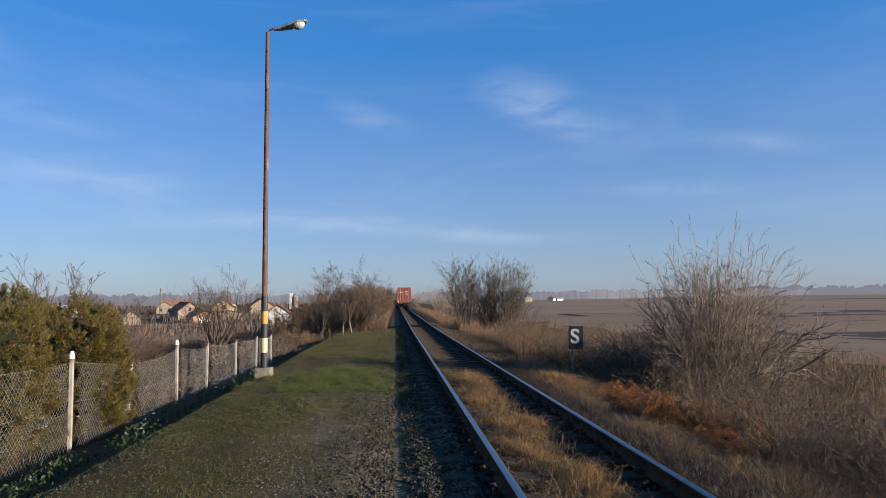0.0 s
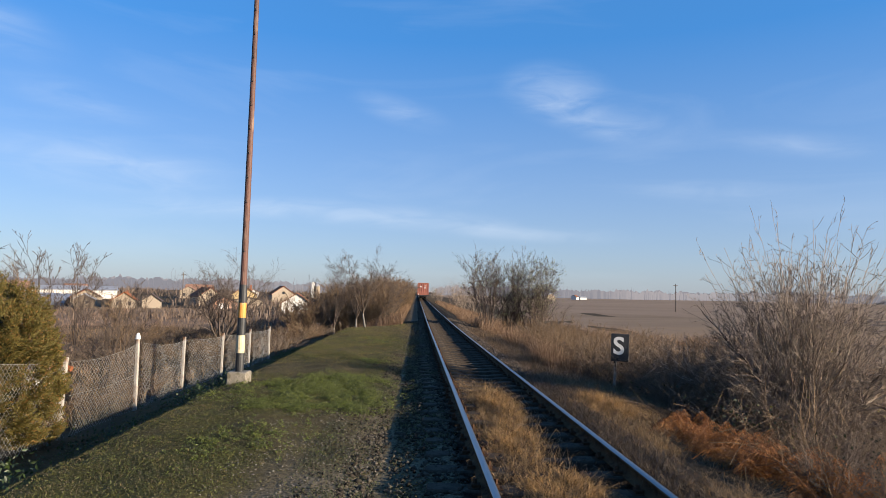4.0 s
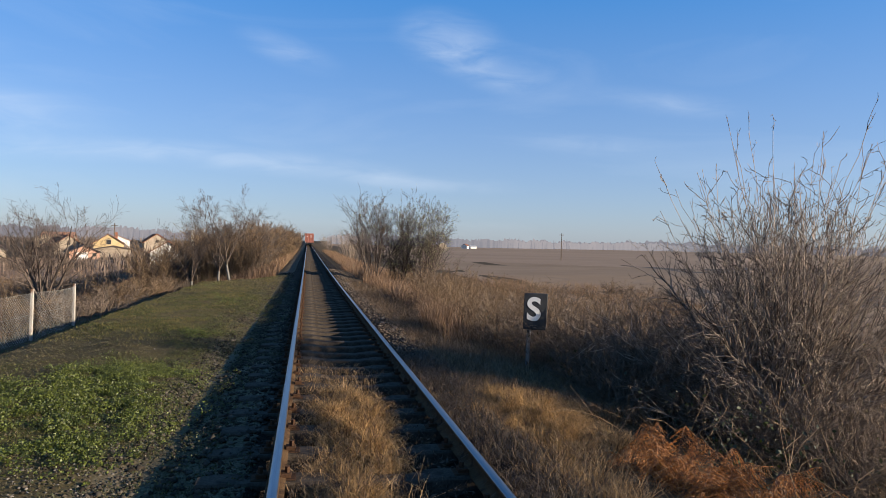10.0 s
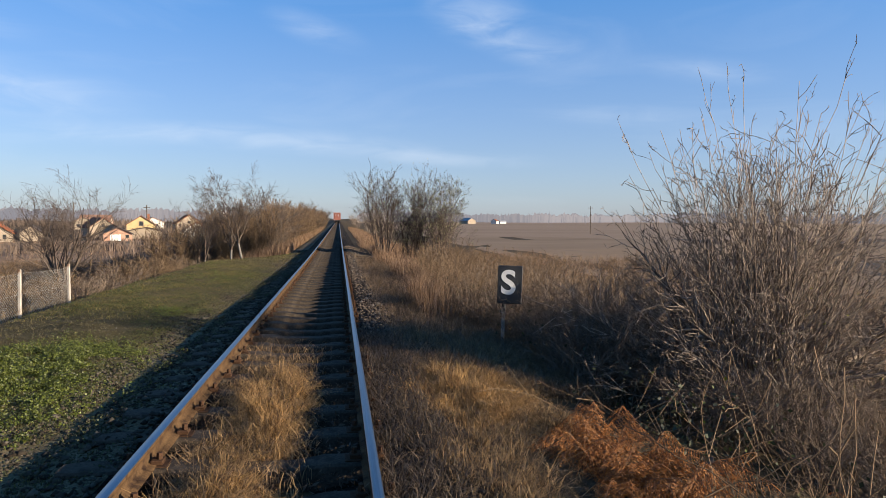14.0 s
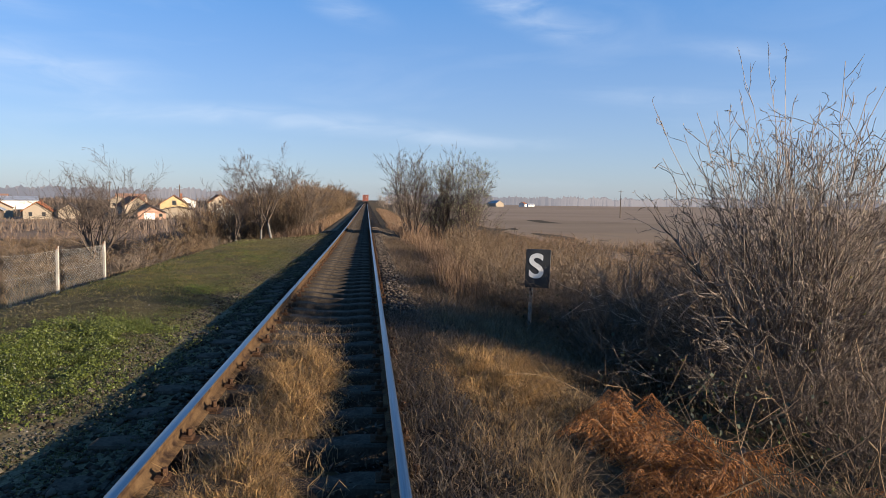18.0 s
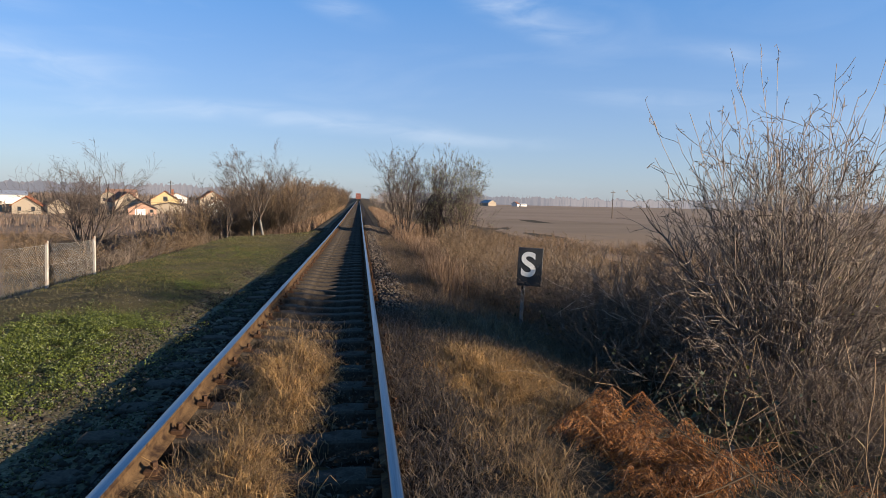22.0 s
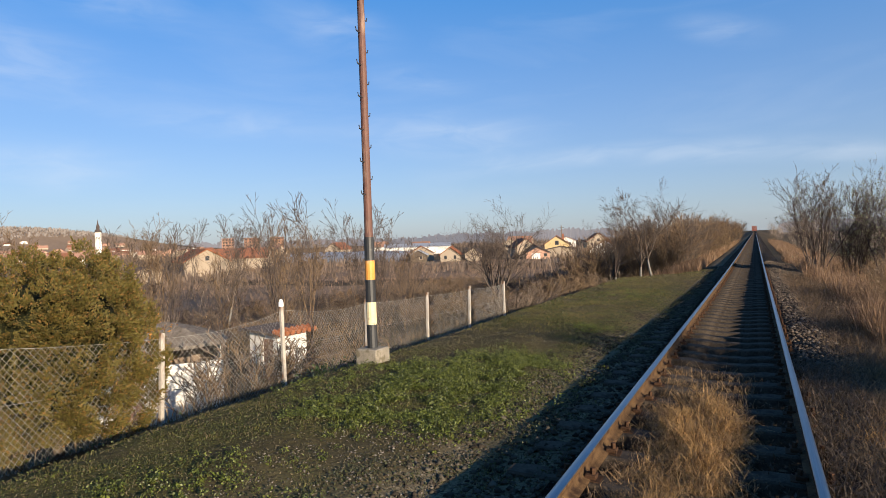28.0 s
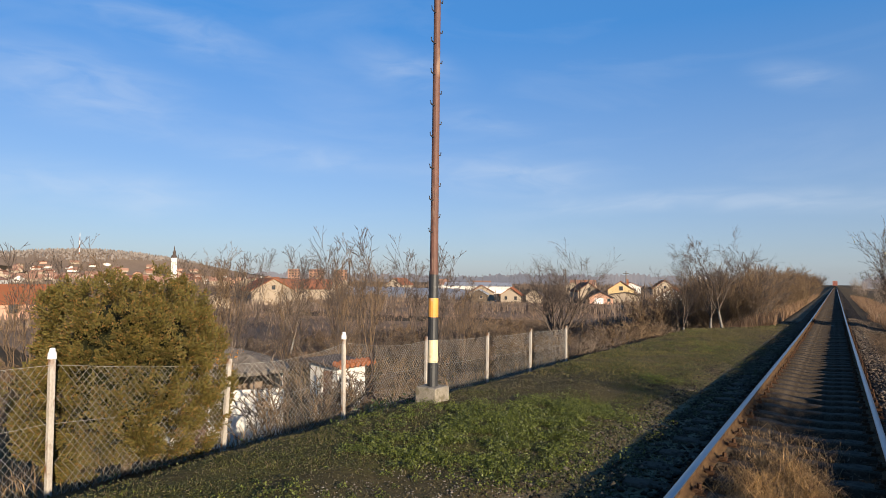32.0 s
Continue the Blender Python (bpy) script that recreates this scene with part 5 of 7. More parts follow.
trees_left()


def trees_right():
    rng = np.random.default_rng(61)
    for seed, x, y, tall, leaves in ((62, 3.1, 35.0, 4.2, 500), (63, 4.7, 36.0, 3.9, 2600), (64, 6.1, 34.6, 4.4, 2200)):
        segs, tips = bush_shape(seed, 17, tall, 1.0, 0.034, [(8, 27, 0.45, 0.04, 6, 0.05), (6, 30, 0.5, 0.05, 4, 0.09), (4, 34, 0.5, 0.04, 3, 0.12), (0, 0, 0, 0.04, 2, 0.12)], lean=0.38, foot=0.3)
        spots = tips[rng.integers(0, len(tips), leaves)] + rng.normal(0, 0.07, (leaves, 3))
        put_plant("willow_clump", pose(x, y, float(land(x, y))), "upright bare willow clump with sparse olive leaves", "tree", segs, M_BARK_TREE, flakes(rng, spots, rng.uniform(0.06, 0.12, leaves), 0.4), M_OLIVE, "willows beside the track", "leaves")
    segs, _ = bush_shape(65, 22, 4.6, 1.0, 0.03, [(8, 34, 0.45, 0.04, 5, 0.10), (5, 40, 0.5, 0.03, 3, 0.15), (0, 0, 0, 0.02, 2, 0.2)], lean=0.6, foot=0.8)
    grey = mesh_from("crown", *tubes(segs), M_BARK)
    for x, y, size in ((6.5, 105, 1.25), (9.5, 118, 1.2), (8, 150, 1.3), (12, 190, 1.4), (7, 230, 1.2), (10, 300, 1.4), (-9, 210, 1.3), (-7, 260, 1.2), (-10, 330, 1.4), (-8, 420, 1.5), (9, 400, 1.5)):
        tree = thing("round_tree", pose(x, y, float(land(x, y)), 0, 0, y * 7 % 360), "rounded grey leafless tree by the track", "tree", "far trees by the track")
        tree.scale = (size, size, size)
        part("crown", grey, None, tree)


trees_right()


def thuja(x, y, wide, tall, seed, count, label, sprays=M_THUJA):
    rng = np.random.default_rng(seed)
    foot = float(land(x, y))
    plant = thing("thuja_bush", pose(x, y, foot), label, "conifer")
    # solid filler core, coloured dark for the shade between the sprays
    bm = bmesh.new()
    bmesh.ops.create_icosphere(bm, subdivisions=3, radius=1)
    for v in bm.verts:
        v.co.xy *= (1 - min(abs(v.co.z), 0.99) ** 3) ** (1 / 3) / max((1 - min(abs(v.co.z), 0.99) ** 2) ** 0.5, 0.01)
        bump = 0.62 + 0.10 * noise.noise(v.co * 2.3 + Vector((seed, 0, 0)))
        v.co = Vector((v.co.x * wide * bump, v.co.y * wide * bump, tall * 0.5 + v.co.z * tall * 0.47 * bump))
    part("gap_shade_core", bm, M_THUJA_CORE, plant, "dark filler core with the shade of the gaps in its colour")
    # feathery plumes that point up and outward, each of many small sprays
    lobes, plumes = int(120 * wide), count // 60
    k = np.arange(lobes) + 0.5
    up = 1 - 2 * k / lobes
    c = np.stack([np.sqrt(1 - up * up) * np.cos(2.39996 * k), np.sqrt(1 - up * up) * np.sin(2.39996 * k), up], axis=1) + rng.normal(0, 0.07, (lobes, 3))
    c /= np.linalg.norm(c, axis=1, keepdims=True)
    c[:, :2] *= ((1 - np.minimum(np.abs(c[:, 2]), 0.99) ** 3) ** (1 / 3) / np.sqrt(1 - np.minimum(np.abs(c[:, 2]), 0.99) ** 2))[:, None]
    c = c * (0.80 + 0.08 * rng.normal(0, 1, (lobes, 1)).clip(-1.6, 1.2)) * [wide, wide, tall * 0.46]
    c[:, :2] *= np.where(c[:, 2:] < 0, 1.18, 1.0)
    own = rng.integers(0, lobes, plumes)
    u = rng.normal(size=(plumes, 3)) + c[own] / np.linalg.norm(c[own], axis=1, keepdims=True) * 1.1
    u /= np.linalg.norm(u, axis=1, keepdims=True)
    foot_at = c[own] + u * (0.17 * rng.uniform(0.7, 1.25, lobes)[own])[:, None] * [1, 1, 1.25] + np.array([0, 0, tall * 0.48])
    way = u * [0.75, 0.75, 0.4] + np.array([0, 0, 0.42]) + rng.normal(0, 0.12, (plumes, 3))
    way /= np.linalg.norm(way, axis=1, keepdims=True)
    pick, along = np.repeat(np.arange(plumes), 60), rng.uniform(-0.3, 1, plumes * 60)
    long = rng.uniform(0.07, 0.17, plumes)[pick]
    spread = (0.03 * (1 - 0.75 * np.clip(along, 0, 1)))[:, None] * rng.normal(size=(plumes * 60, 3))
    centre = foot_at[pick] + way[pick] * (along * long)[:, None] + spread
    centre[:, 2] = np.maximum(centre[:, 2], 0.03)
    part("needle_sprays", mesh_from("needle_sprays", *flakes(rng, centre, rng.uniform(0.018, 0.045, plumes * 60), 0.42, way[pick] * 1.2, 0.4), sprays), None, plant)
    part("trunk", rod((0, 0, -0.2, 0.08), (0, 0, 0.5, 0.06)), M_BARK_DARK, plant)


thuja(-7.98, 4.92, 1.17, 2.98, 71, 220000, "broad green-brown thuja bush growing through the fence")
thuja(-7.6, 2.25, 0.64, 3.0, 72, 70000, "narrow green-brown thuja growing over the fence")


def grasses():
    rng = np.random.default_rng(81)
    # short turf on the platform
    n = 260000
    x, y = rng.uniform(-5.7, -1.05, n), -9 + 46 * rng.uniform(0, 1, n) ** 1.35
    tuft = np.clip(0.5 + 0.6 * ripple(x, y, 0.13) + 0.4 * ripple(y, x, 0.31), 0, 1)
    keep = rng.uniform(0, 1, n) < cover(x, y) * (0.25 + 0.75 * tuft) + 0.03
    x, y, tuft = x[keep], y[keep], tuft[keep]
    n = len(x)
    tall = rng.uniform(0.008, 0.028, n) * (0.3 + 1.8 * tuft)
    stuff("turf", *blades(rng, x, y, land(x, y) - 0.004, tall, rng.uniform(0.0035, 0.0075, n) * (1 + 0.05 * np.maximum(y, 0)), rng.uniform(0.2, 0.9, n)), M_TURF, "short worn green turf on the platform", "grass")
    clumps = 21000
    qx, qy = rng.uniform(-6.6, -1.25, clumps), -8 + 30 * rng.uniform(0, 1, clumps) ** 1.25
    keep = rng.uniform(0, 1, clumps) < 0.12 + cover(qx, qy)
    qx, qy = qx[keep], qy[keep]
    clumps = len(qx)
    big = rng.uniform(0.4, 1.0, clumps) ** 1.5
    pick = np.repeat(np.arange(clumps), 11)
    turn, off = rng.uniform(0, 2 * np.pi, len(pick)), np.abs(rng.normal(0, 0.075, len(pick))) * big[pick]
    px, py = qx[pick] + off * np.cos(turn), qy[pick] + off * np.sin(turn)
    stuff("turf_tufts", *blades(rng, px, py, land(px, py) - 0.004, rng.uniform(0.012, 0.040, len(px)) * big[pick], rng.uniform(0.004, 0.008, len(px)), np.clip(off * 14, 0.35, 1.3), 0.6, turn), leafy("tuft_blades", (0.018, 0.022, 0.004), (0.185, 0.182, 0.032), 0.35, accent=(0.20, 0.145, 0.06), accent_share=0.18), "low grass tufts in the platform turf", "grass")
    n = 36000
    x, y = rng.uniform(-6.2, -1.9, n), 11 + 24 * rng.uniform(0, 1, n)
    keep = ripple(x, y, 1.1) + 0.6 * ripple(y, x, 0.5) + rng.normal(0, 0.4, n) > 0.1
    x, y = x[keep], y[keep]
    n = len(x)
    stuff("dry_turf", *blades(rng, x, y, land(x, y) - 0.004, rng.uniform(0.02, 0.06, n), rng.uniform(0.006, 0.014, n), rng.uniform(0.2, 0.9, n)), leafy("yellow_turf", (0.10, 0.085, 0.018), (0.27, 0.215, 0.06), 0.35), "yellowed grass tufts in the platform turf", "grass")
    # clover and broad-leaved weeds
    spots = [(-3.0, 7.0, 0.95, 1.6, 17000), (-2.9, 8.2, 0.8, 0.6, 5000), (-2.6, 5.8, 0.8, 0.9, 4500), (-4.0, 7.0, 0.7, 0.8, 2200), (-3.3, 5.2, 0.7, 0.7, 1800), (-4.6, 6.3, 0.5, 0.6, 900), (-2.6, 12.2, 0.5, 0.7, 800), (-3.4, 2.8, 0.7, 1.0, 1500), (-3.0, 19.0, 1.2, 1.5, 900), (-4.2, 25, 0.8, 2.0, 700), (-2.2, 5.2, 0.35, 0.5, 500), (-3.8, 5.2, 0.4, 0.5, 500)]
    bits = []
    for cx, cy, rx, ry, k in spots:
        clumps = k // 6
        qx, qy, big = rng.normal(cx, rx * 0.5, clumps), rng.normal(cy, ry * 0.5, clumps), rng.uniform(0.03, 0.11, clumps)
        dense = ripple(qx, qy, 0.20) + 0.6 * ripple(qy, qx, 0.5) + rng.normal(0, 0.25, clumps) > -0.05
        qx, qy, big = qx[dense], qy[dense], big[dense]
        clumps = len(qx)
        pick = np.repeat(np.arange(clumps), 26)
        d = rng.normal(size=(clumps * 26, 3))
        d[:, 2] = np.abs(d[:, 2])
        d = d / np.linalg.norm(d, axis=1, keepdims=True) * rng.uniform(0.6, 1.0, (clumps * 26, 1)) * big[pick][:, None]
        px, py = qx[pick] + d[:, 0], qy[pick] + d[:, 1]
        bits.append(flakes(rng, np.stack([px, py, land(px, py) + 0.008 + d[:, 2]], 1), rng.uniform(0.010, 0.026, len(px)), 0.75, d / big[pick][:, None] * 0.5, 0.7))
    stuff("clover", *joined(*bits), M_CLOVER, "bright green clover patch on the platform", "clover")
    k = 120000
    px, py = rng.uniform(-5.5, -1.5, k), -8 + 40 * rng.uniform(0, 1, k) ** 1.35
    stuff("turf_litter", *flakes(rng, np.stack([px, py, land(px, py) + rng.uniform(0.0, 0.016, k)], 1), rng.uniform(0.008, 0.028, k) * (1 + 0.04 * np.maximum(py, 0)), 0.35, np.array([0, 0, 0.2]), 0.9), leafy("turf_litter", (0.034, 0.028, 0.012), (0.155, 0.124, 0.058), 0.25), "dead bits and dry moss in the platform turf", "litter")
    k = 210000
    px, py = rng.uniform(-6.4, -1.5, k), -8 + 30 * rng.uniform(0, 1, k) ** 1.25
    keep = (rng.uniform(0, 1, k) < cover(px, py)) & (ripple(px, py, 0.26) + 0.7 * ripple(py, px, 0.6) + rng.normal(0, 0.35, k) > 0.1)
    px, py = px[keep], py[keep]
    stuff("turf_herbs", *flakes(rng, np.stack([px, py, land(px, py) + rng.uniform(0.004, 0.035, len(px))], 1), rng.uniform(0.008, 0.022, len(px)) * (1 + 0.03 * np.maximum(py, 0)), 0.7, np.array([0, 0, 0.3]), 0.9), leafy("herb_leaves", (0.014, 0.017, 0.004), (0.112, 0.122, 0.024), 0.3), "small herbs and clover through the platform turf", "herbs")
    k = 7000
    px, py = rng.normal(-6.2, 0.45, k), rng.uniform(-9, 20, k)
    thick = ripple(px, py, 1.2) + rng.normal(0, 0.4, k) > 0.1
    px, py = px[thick], py[thick]
    bits = [flakes(rng, np.stack([px, py, land(px, py) + rng.uniform(0.01, 0.13, len(px))], 1), rng.uniform(0.02, 0.055, len(px)), 0.7)]
    for cx, cy in ((-5.6, -0.6), (-5.2, 1.3), (-6.0, 1.0), (-5.5, 7.3), (-5.9, -2.2), (-5.35, 8.3)):
        px, py = rng.normal(cx, 0.16, 220), rng.normal(cy, 0.16, 220)
        bits.append(flakes(rng, np.stack([px, py, land(px, py) + rng.uniform(0.02, 0.30, 220)], 1), rng.uniform(0.03, 0.07, 220), 0.5, np.array([0, 0, 0.7]), 0.7))
    stuff("slope_weeds", *joined(*bits), M_WEED, "dark green leafy weeds on the slope by the fence", "weeds")
    # straw tufts between the rails and beside the track
    def tufts(n, spots, tall, lean):
        """Clumps of blades that fan out from their own feet."""
        out = []
        for cx, cy, rx, ry, share in spots:
            clumps = max(4, int(n * share / 130))
            r, a = np.sqrt(rng.uniform(0, 1, clumps)), rng.uniform(0, 2 * np.pi, clumps)
            qx, qy, big = cx + rx * r * np.cos(a), cy + ry * r * np.sin(a), rng.uniform(0.4, 1.2, clumps)
            k = clumps * 130
            pick = np.repeat(np.arange(clumps), 130)
            turn, off = rng.uniform(0, 2 * np.pi, k), np.abs(rng.normal(0, 0.075, k)) * big[pick]
            px, py = qx[pick] + off * np.cos(turn), qy[pick] + off * np.sin(turn)
            h = tall * rng.uniform(0.35, 1.15, k) * big[pick]
            z = np.where(np.abs(px) < 1.3, rail_z(py) - 0.27, land(px, py) - 0.01)
            fan = (rng.uniform(0, 2 * np.pi, clumps)[pick] + rng.normal(0, 1.0, k))
            out.append(ribbons(rng, px, py, z, h, rng.uniform(0.004, 0.0105, k), np.clip(off * 6 + 1.6 * rng.uniform(0, 1, k) ** 1.5, 0.1, 2.2) * lean, rng.uniform(0.2, 1.0, k), np.where(rng.uniform(0, 1, k) < 0.45, turn, fan)))
        return joined(*out)

    def mounds(spots, tall):
        """Humps of matted dry grass whose blades arch out and over."""
        out = []
        for cx, cy, rx, ry, high, k in spots:
            r, a = np.sqrt(rng.uniform(0, 1, k)), rng.uniform(0, 2 * np.pi, k)
            px, py = cx + rx * r * np.cos(a), cy + ry * r * np.sin(a)
            lump = np.clip(0.6 + 0.75 * ripple(px, py, 0.15), 0.0, 1.4)
            thin = rng.uniform(0, 1, k) < 0.12 + 0.88 * np.clip(lump, 0, 1)
            r, a, px, py, lump = r[thin], a[thin], px[thin], py[thin], lump[thin]
            k = len(px)
            soil = np.where(np.abs(px) < 1.3, rail_z(py) - 0.27 - 0.02 * (px > 0.9), land(px, py) - 0.01)
            z = soil + high * 0.6 * (1 - r * r) * lump * rng.uniform(0.2, 1.0, k)
            out.append(ribbons(rng, px, py, z, tall * rng.uniform(0.35, 1.2, k) * (0.5 + 0.5 * lump), rng.uniform(0.0025, 0.006, k), rng.uniform(0.2, 2.8, k), rng.uniform(0.4, 1.25, k), np.where(rng.uniform(0, 1, k) < 0.25, a, rng.uniform(0, 2 * np.pi, k))))
        return joined(*out)

    hummocks = [(-0.10, 5.7, 0.38, 1.5, 0.36, 20000), (-0.25, 3.3, 0.38, 1.1, 0.30, 13000), (-0.06, 1.1, 0.40, 0.9, 0.30, 10000), (-0.30, -0.4, 0.32, 0.7, 0.26, 7000), (0.02, -1.4, 0.36, 0.7, 0.26, 7500), (-0.18, -3.2, 0.40, 1.0, 0.26, 7500), (-0.05, -5.6, 0.4, 1.2, 0.2, 4000)]
    stuff("grass_hummocks", *joined(mounds(hummocks, 0.11), mounds([(a, b, c, d, e, f // 20) for a, b, c, d, e, f in hummocks], 0.18)), M_HUMMOCK, "golden hummocks of matted grass between the rails", "dry grass")
    hummocks = [(1.85, 6.2, 0.68, 1.15, 0.38, 24000), (2.3, 6.8, 0.5, 0.7, 0.28, 7000)]
    stuff("grass_hummocks", *joined(mounds(hummocks, 0.12), mounds([(a, b, c, d, e, f // 20) for a, b, c, d, e, f in hummocks], 0.19)), M_HUMMOCK, "golden hummock of matted grass beside the track", "dry grass")
    stuff("bank_grass", *mounds([(1.6, 3.9, 0.4, 0.9, 0.15, 2200), (1.6, 0.7, 0.45, 1.0, 0.18, 3000), (1.9, -1.7, 0.5, 1.0, 0.2, 3500), (1.8, -4.2, 0.6, 1.4, 0.2, 3500), (3.1, -0.6, 0.6, 1.2, 0.25, 3500), (2.6, 8.6, 0.6, 1.0, 0.2, 2500)], 0.22), M_STRAW, "brown matted grass on the bank beside the track", "dry grass")
    # dark matted thatch along the foot of the right-hand rail
    n = 34000
    px, py = 0.82 + 0.75 * rng.uniform(0, 1, n) ** 1.2, -8 + 17.5 * rng.uniform(0, 1, n)
    keep = ripple(px, py, 0.25) + rng.normal(0, 0.5, n) > -0.35
    px, py = px[keep], py[keep]
    n = len(px)
    stuff("verge_thatch", *ribbons(rng, px, py, rail_z(py) - 0.19 - 0.12 * (px > 1.35), rng.uniform(0.04, 0.14, n), rng.uniform(0.003, 0.009, n), rng.uniform(0.4, 2.2, n), rng.uniform(0.4, 1.2, n)), leafy("dark_thatch", (0.016, 0.011, 0.007), (0.15, 0.102, 0.062), 0.25), "dark matted dead grass at the foot of the rail", "dry grass")
    between = [(-0.30, 3.0, 0.28, 1.0, 0.2), (-0.22, 4.6, 0.32, 1.1, 0.2), (-0.20, 6.2, 0.30, 1.1, 0.2), (-0.32, 1.2, 0.30, 1.0, 0.14), (-0.15, -0.8, 0.36, 1.1, 0.12), (-0.2, -3.0, 0.38, 1.1, 0.1), (-0.4, 7.6, 0.2, 0.6, 0.04)]
    stuff("straw_grass", *tufts(15000, between, 0.15, 0.85), M_STRAW, "golden dry grass growing between the rails", "dry grass")
    beside = [(1.75, 5.8, 0.55, 1.2, 0.30), (2.2, 5.6, 0.5, 0.9, 0.20), (1.7, 3.8, 0.6, 1.0, 0.12), (1.6, 1.8, 0.5, 1.4, 0.08), (2.0, -0.6, 0.8, 1.4, 0.09), (2.3, -3.0, 0.9, 1.5, 0.08), (2.2, -5.5, 0.9, 1.5, 0.05), (1.7, 8.4, 0.4, 1.2, 0.04), (3.4, -1.0, 0.9, 2.0, 0.05), (4.2, -3.5, 1.2, 2.0, 0.03), (2.3, 8.8, 0.7, 1.3, 0.12), (2.3, 11.2, 0.7, 1.6, 0.08), (2.9, 7.6, 0.5, 0.8, 0.06)]
    stuff("straw_grass", *tufts(9000, beside, 0.17, 0.85), M_STRAW, "dry golden grass bank right beside the track", "dry grass")
    # tall brown grass along the right slope, and thinner growth by the left rail further on
    n = 76000
    py = 12 + 70 * rng.uniform(0, 1, n) ** 1.6
    px = 2.6 + rng.uniform(0, 1, n) ** 1.8 * (6 + 0.25 * py) + 0.7 * ripple(py, py, 3)
    thin = ripple(px, py, 1.3) + rng.normal(0, 0.45, n) > -0.25
    px, py = px[thin], py[thin]
    stuff("tall_straw", *blades(rng, px, py, land(px, py) - 0.02, rng.uniform(0.35, 1.15, len(px)) * (0.75 + 0.4 * ripple(px, py, 0.9)), rng.uniform(0.004, 0.009, len(px)) * (1 + 0.02 * py), rng.uniform(0.05, 0.75, len(px)), 0.6), M_REED, "tall rust-brown grass along the right bank", "tall grass")
    n = 16000
    py = 36 + 90 * rng.uniform(0, 1, n) ** 1.5
    px = -2.3 - rng.uniform(0, 1, n) ** 1.5 * 3.5
    right = rng.uniform(0, 1, n) < 0.45
    px = np.where(right, 2.4 + rng.uniform(0, 1, n) * 2.5, px)
    stuff("bank_straw", *blades(rng, px, py, land(px, py) - 0.02, rng.uniform(0.3, 0.9, n), rng.uniform(0.008, 0.016, n) * (1 + 0.02 * py), rng.uniform(0.1, 0.6, n), 0.5), M_REED, "rust-brown grass along the far banks", "tall grass")
    # rough brown growth beyond the fence and on the far right
    n = 60000
    px, py = rng.uniform(-36, -7.6, n), rng.uniform(-6, 66, n)
    swap = rng.uniform(0, 1, n) < 0.3
    px = np.where(swap, rng.uniform(6, 32, n), px)
    stuff("rough_grass", *blades(rng, px, py, land(px, py) - 0.02, rng.uniform(0.12, 0.55, n), rng.uniform(0.010, 0.022, n), rng.uniform(0.2, 0.9, n), 0.5), M_STRAW, "rough dry grass on the slopes", "dry grass")
    n = 7000
    px, py = 1.15 + 2.2 * rng.uniform(0, 1, n) ** 1.2, -8 + 34 * rng.uniform(0, 1, n)
    stuff("verge_grass", *blades(rng, px, py, land(px, py) - 0.01, rng.uniform(0.05, 0.17, n), rng.uniform(0.003, 0.007, n), rng.uniform(0.3, 1.6, n), 0.6), M_STRAW, "thin dead grass on the stony verge", "dry grass")
    n = 44000
    px, py = 1.3 + 2.6 * rng.uniform(0, 1, n), 6.8 + 24 * rng.uniform(0, 1, n) ** 1.4
    stuff("dead_grass", *ribbons(rng, px, py, land(px, py) - 0.01, rng.uniform(0.06, 0.26, n), rng.uniform(0.003, 0.008, n), rng.uniform(0.2, 1.8, n), rng.uniform(0.3, 1.2, n)), leafy('dead_grass', (0.045, 0.028, 0.016), (0.30, 0.195, 0.105), 0.3), 'grey-brown dead grass below the board', 'dry grass')
    n = 90000
    px, py = rng.uniform(-120, -19, n), 26 + 108 * rng.uniform(0, 1, n) ** 1.2
    keep = ripple(px, py, 2.5) + 0.5 * ripple(py, px, 7) + rng.normal(0, 0.4, n) > -0.1
    px, py = px[keep], py[keep]
    n = len(px)
    stuff("garden_stalks", *blades(rng, px, py, land(px, py) - 0.02, rng.uniform(0.15, 0.65, n), rng.uniform(0.012, 0.028, n) * (1 + 0.012 * py), rng.uniform(0.1, 0.7, n), 0.5), leafy("garden_stalks", (0.085, 0.052, 0.034), (0.36, 0.235, 0.15), 0.25), "dry brown stalks on the garden plots", "dry stalks")
    n = 30000
    px, py = rng.uniform(-26, -8.6, n), rng.uniform(12, 50, n)
    keep = ripple(px, py, 1.6) + rng.normal(0, 0.45, n) > 0.0
    px, py = px[keep], py[keep]
    n = len(px)
    stuff("slope_grass", *blades(rng, px, py, land(px, py) - 0.02, rng.uniform(0.08, 0.34, n), rng.uniform(0.006, 0.016, n), rng.uniform(0.1, 0.9, n), 0.5), leafy("slope_grass", (0.075, 0.055, 0.026), (0.30, 0.225, 0.115), 0.3), "dull dry grass on the slope behind the fence", "dry grass")
    # moss and small weeds among the stones by the left rail
    n = 90000
    px, py = rng.uniform(-2.6, -0.9, n), -2 + 26 * rng.uniform(0, 1, n)
    thick = ripple(px, py, 0.5) + 0.5 * ripple(py, px, 0.2) + rng.normal(0, 0.3, n) - 0.5 * smooth(-1.4, -0.9, px) > -0.1
    px, py = px[thick], py[thick]
    stuff("moss", *flakes(rng, np.stack([px, py, land(px, py) + rng.uniform(0.0, 0.025, len(px))], 1), rng.uniform(0.008, 0.024, len(px)), 0.8), M_MOSS, "green moss and small weeds among the ballast", "moss")
    # litter and short dead stalks over the sleepers between the rails
    n = 16000
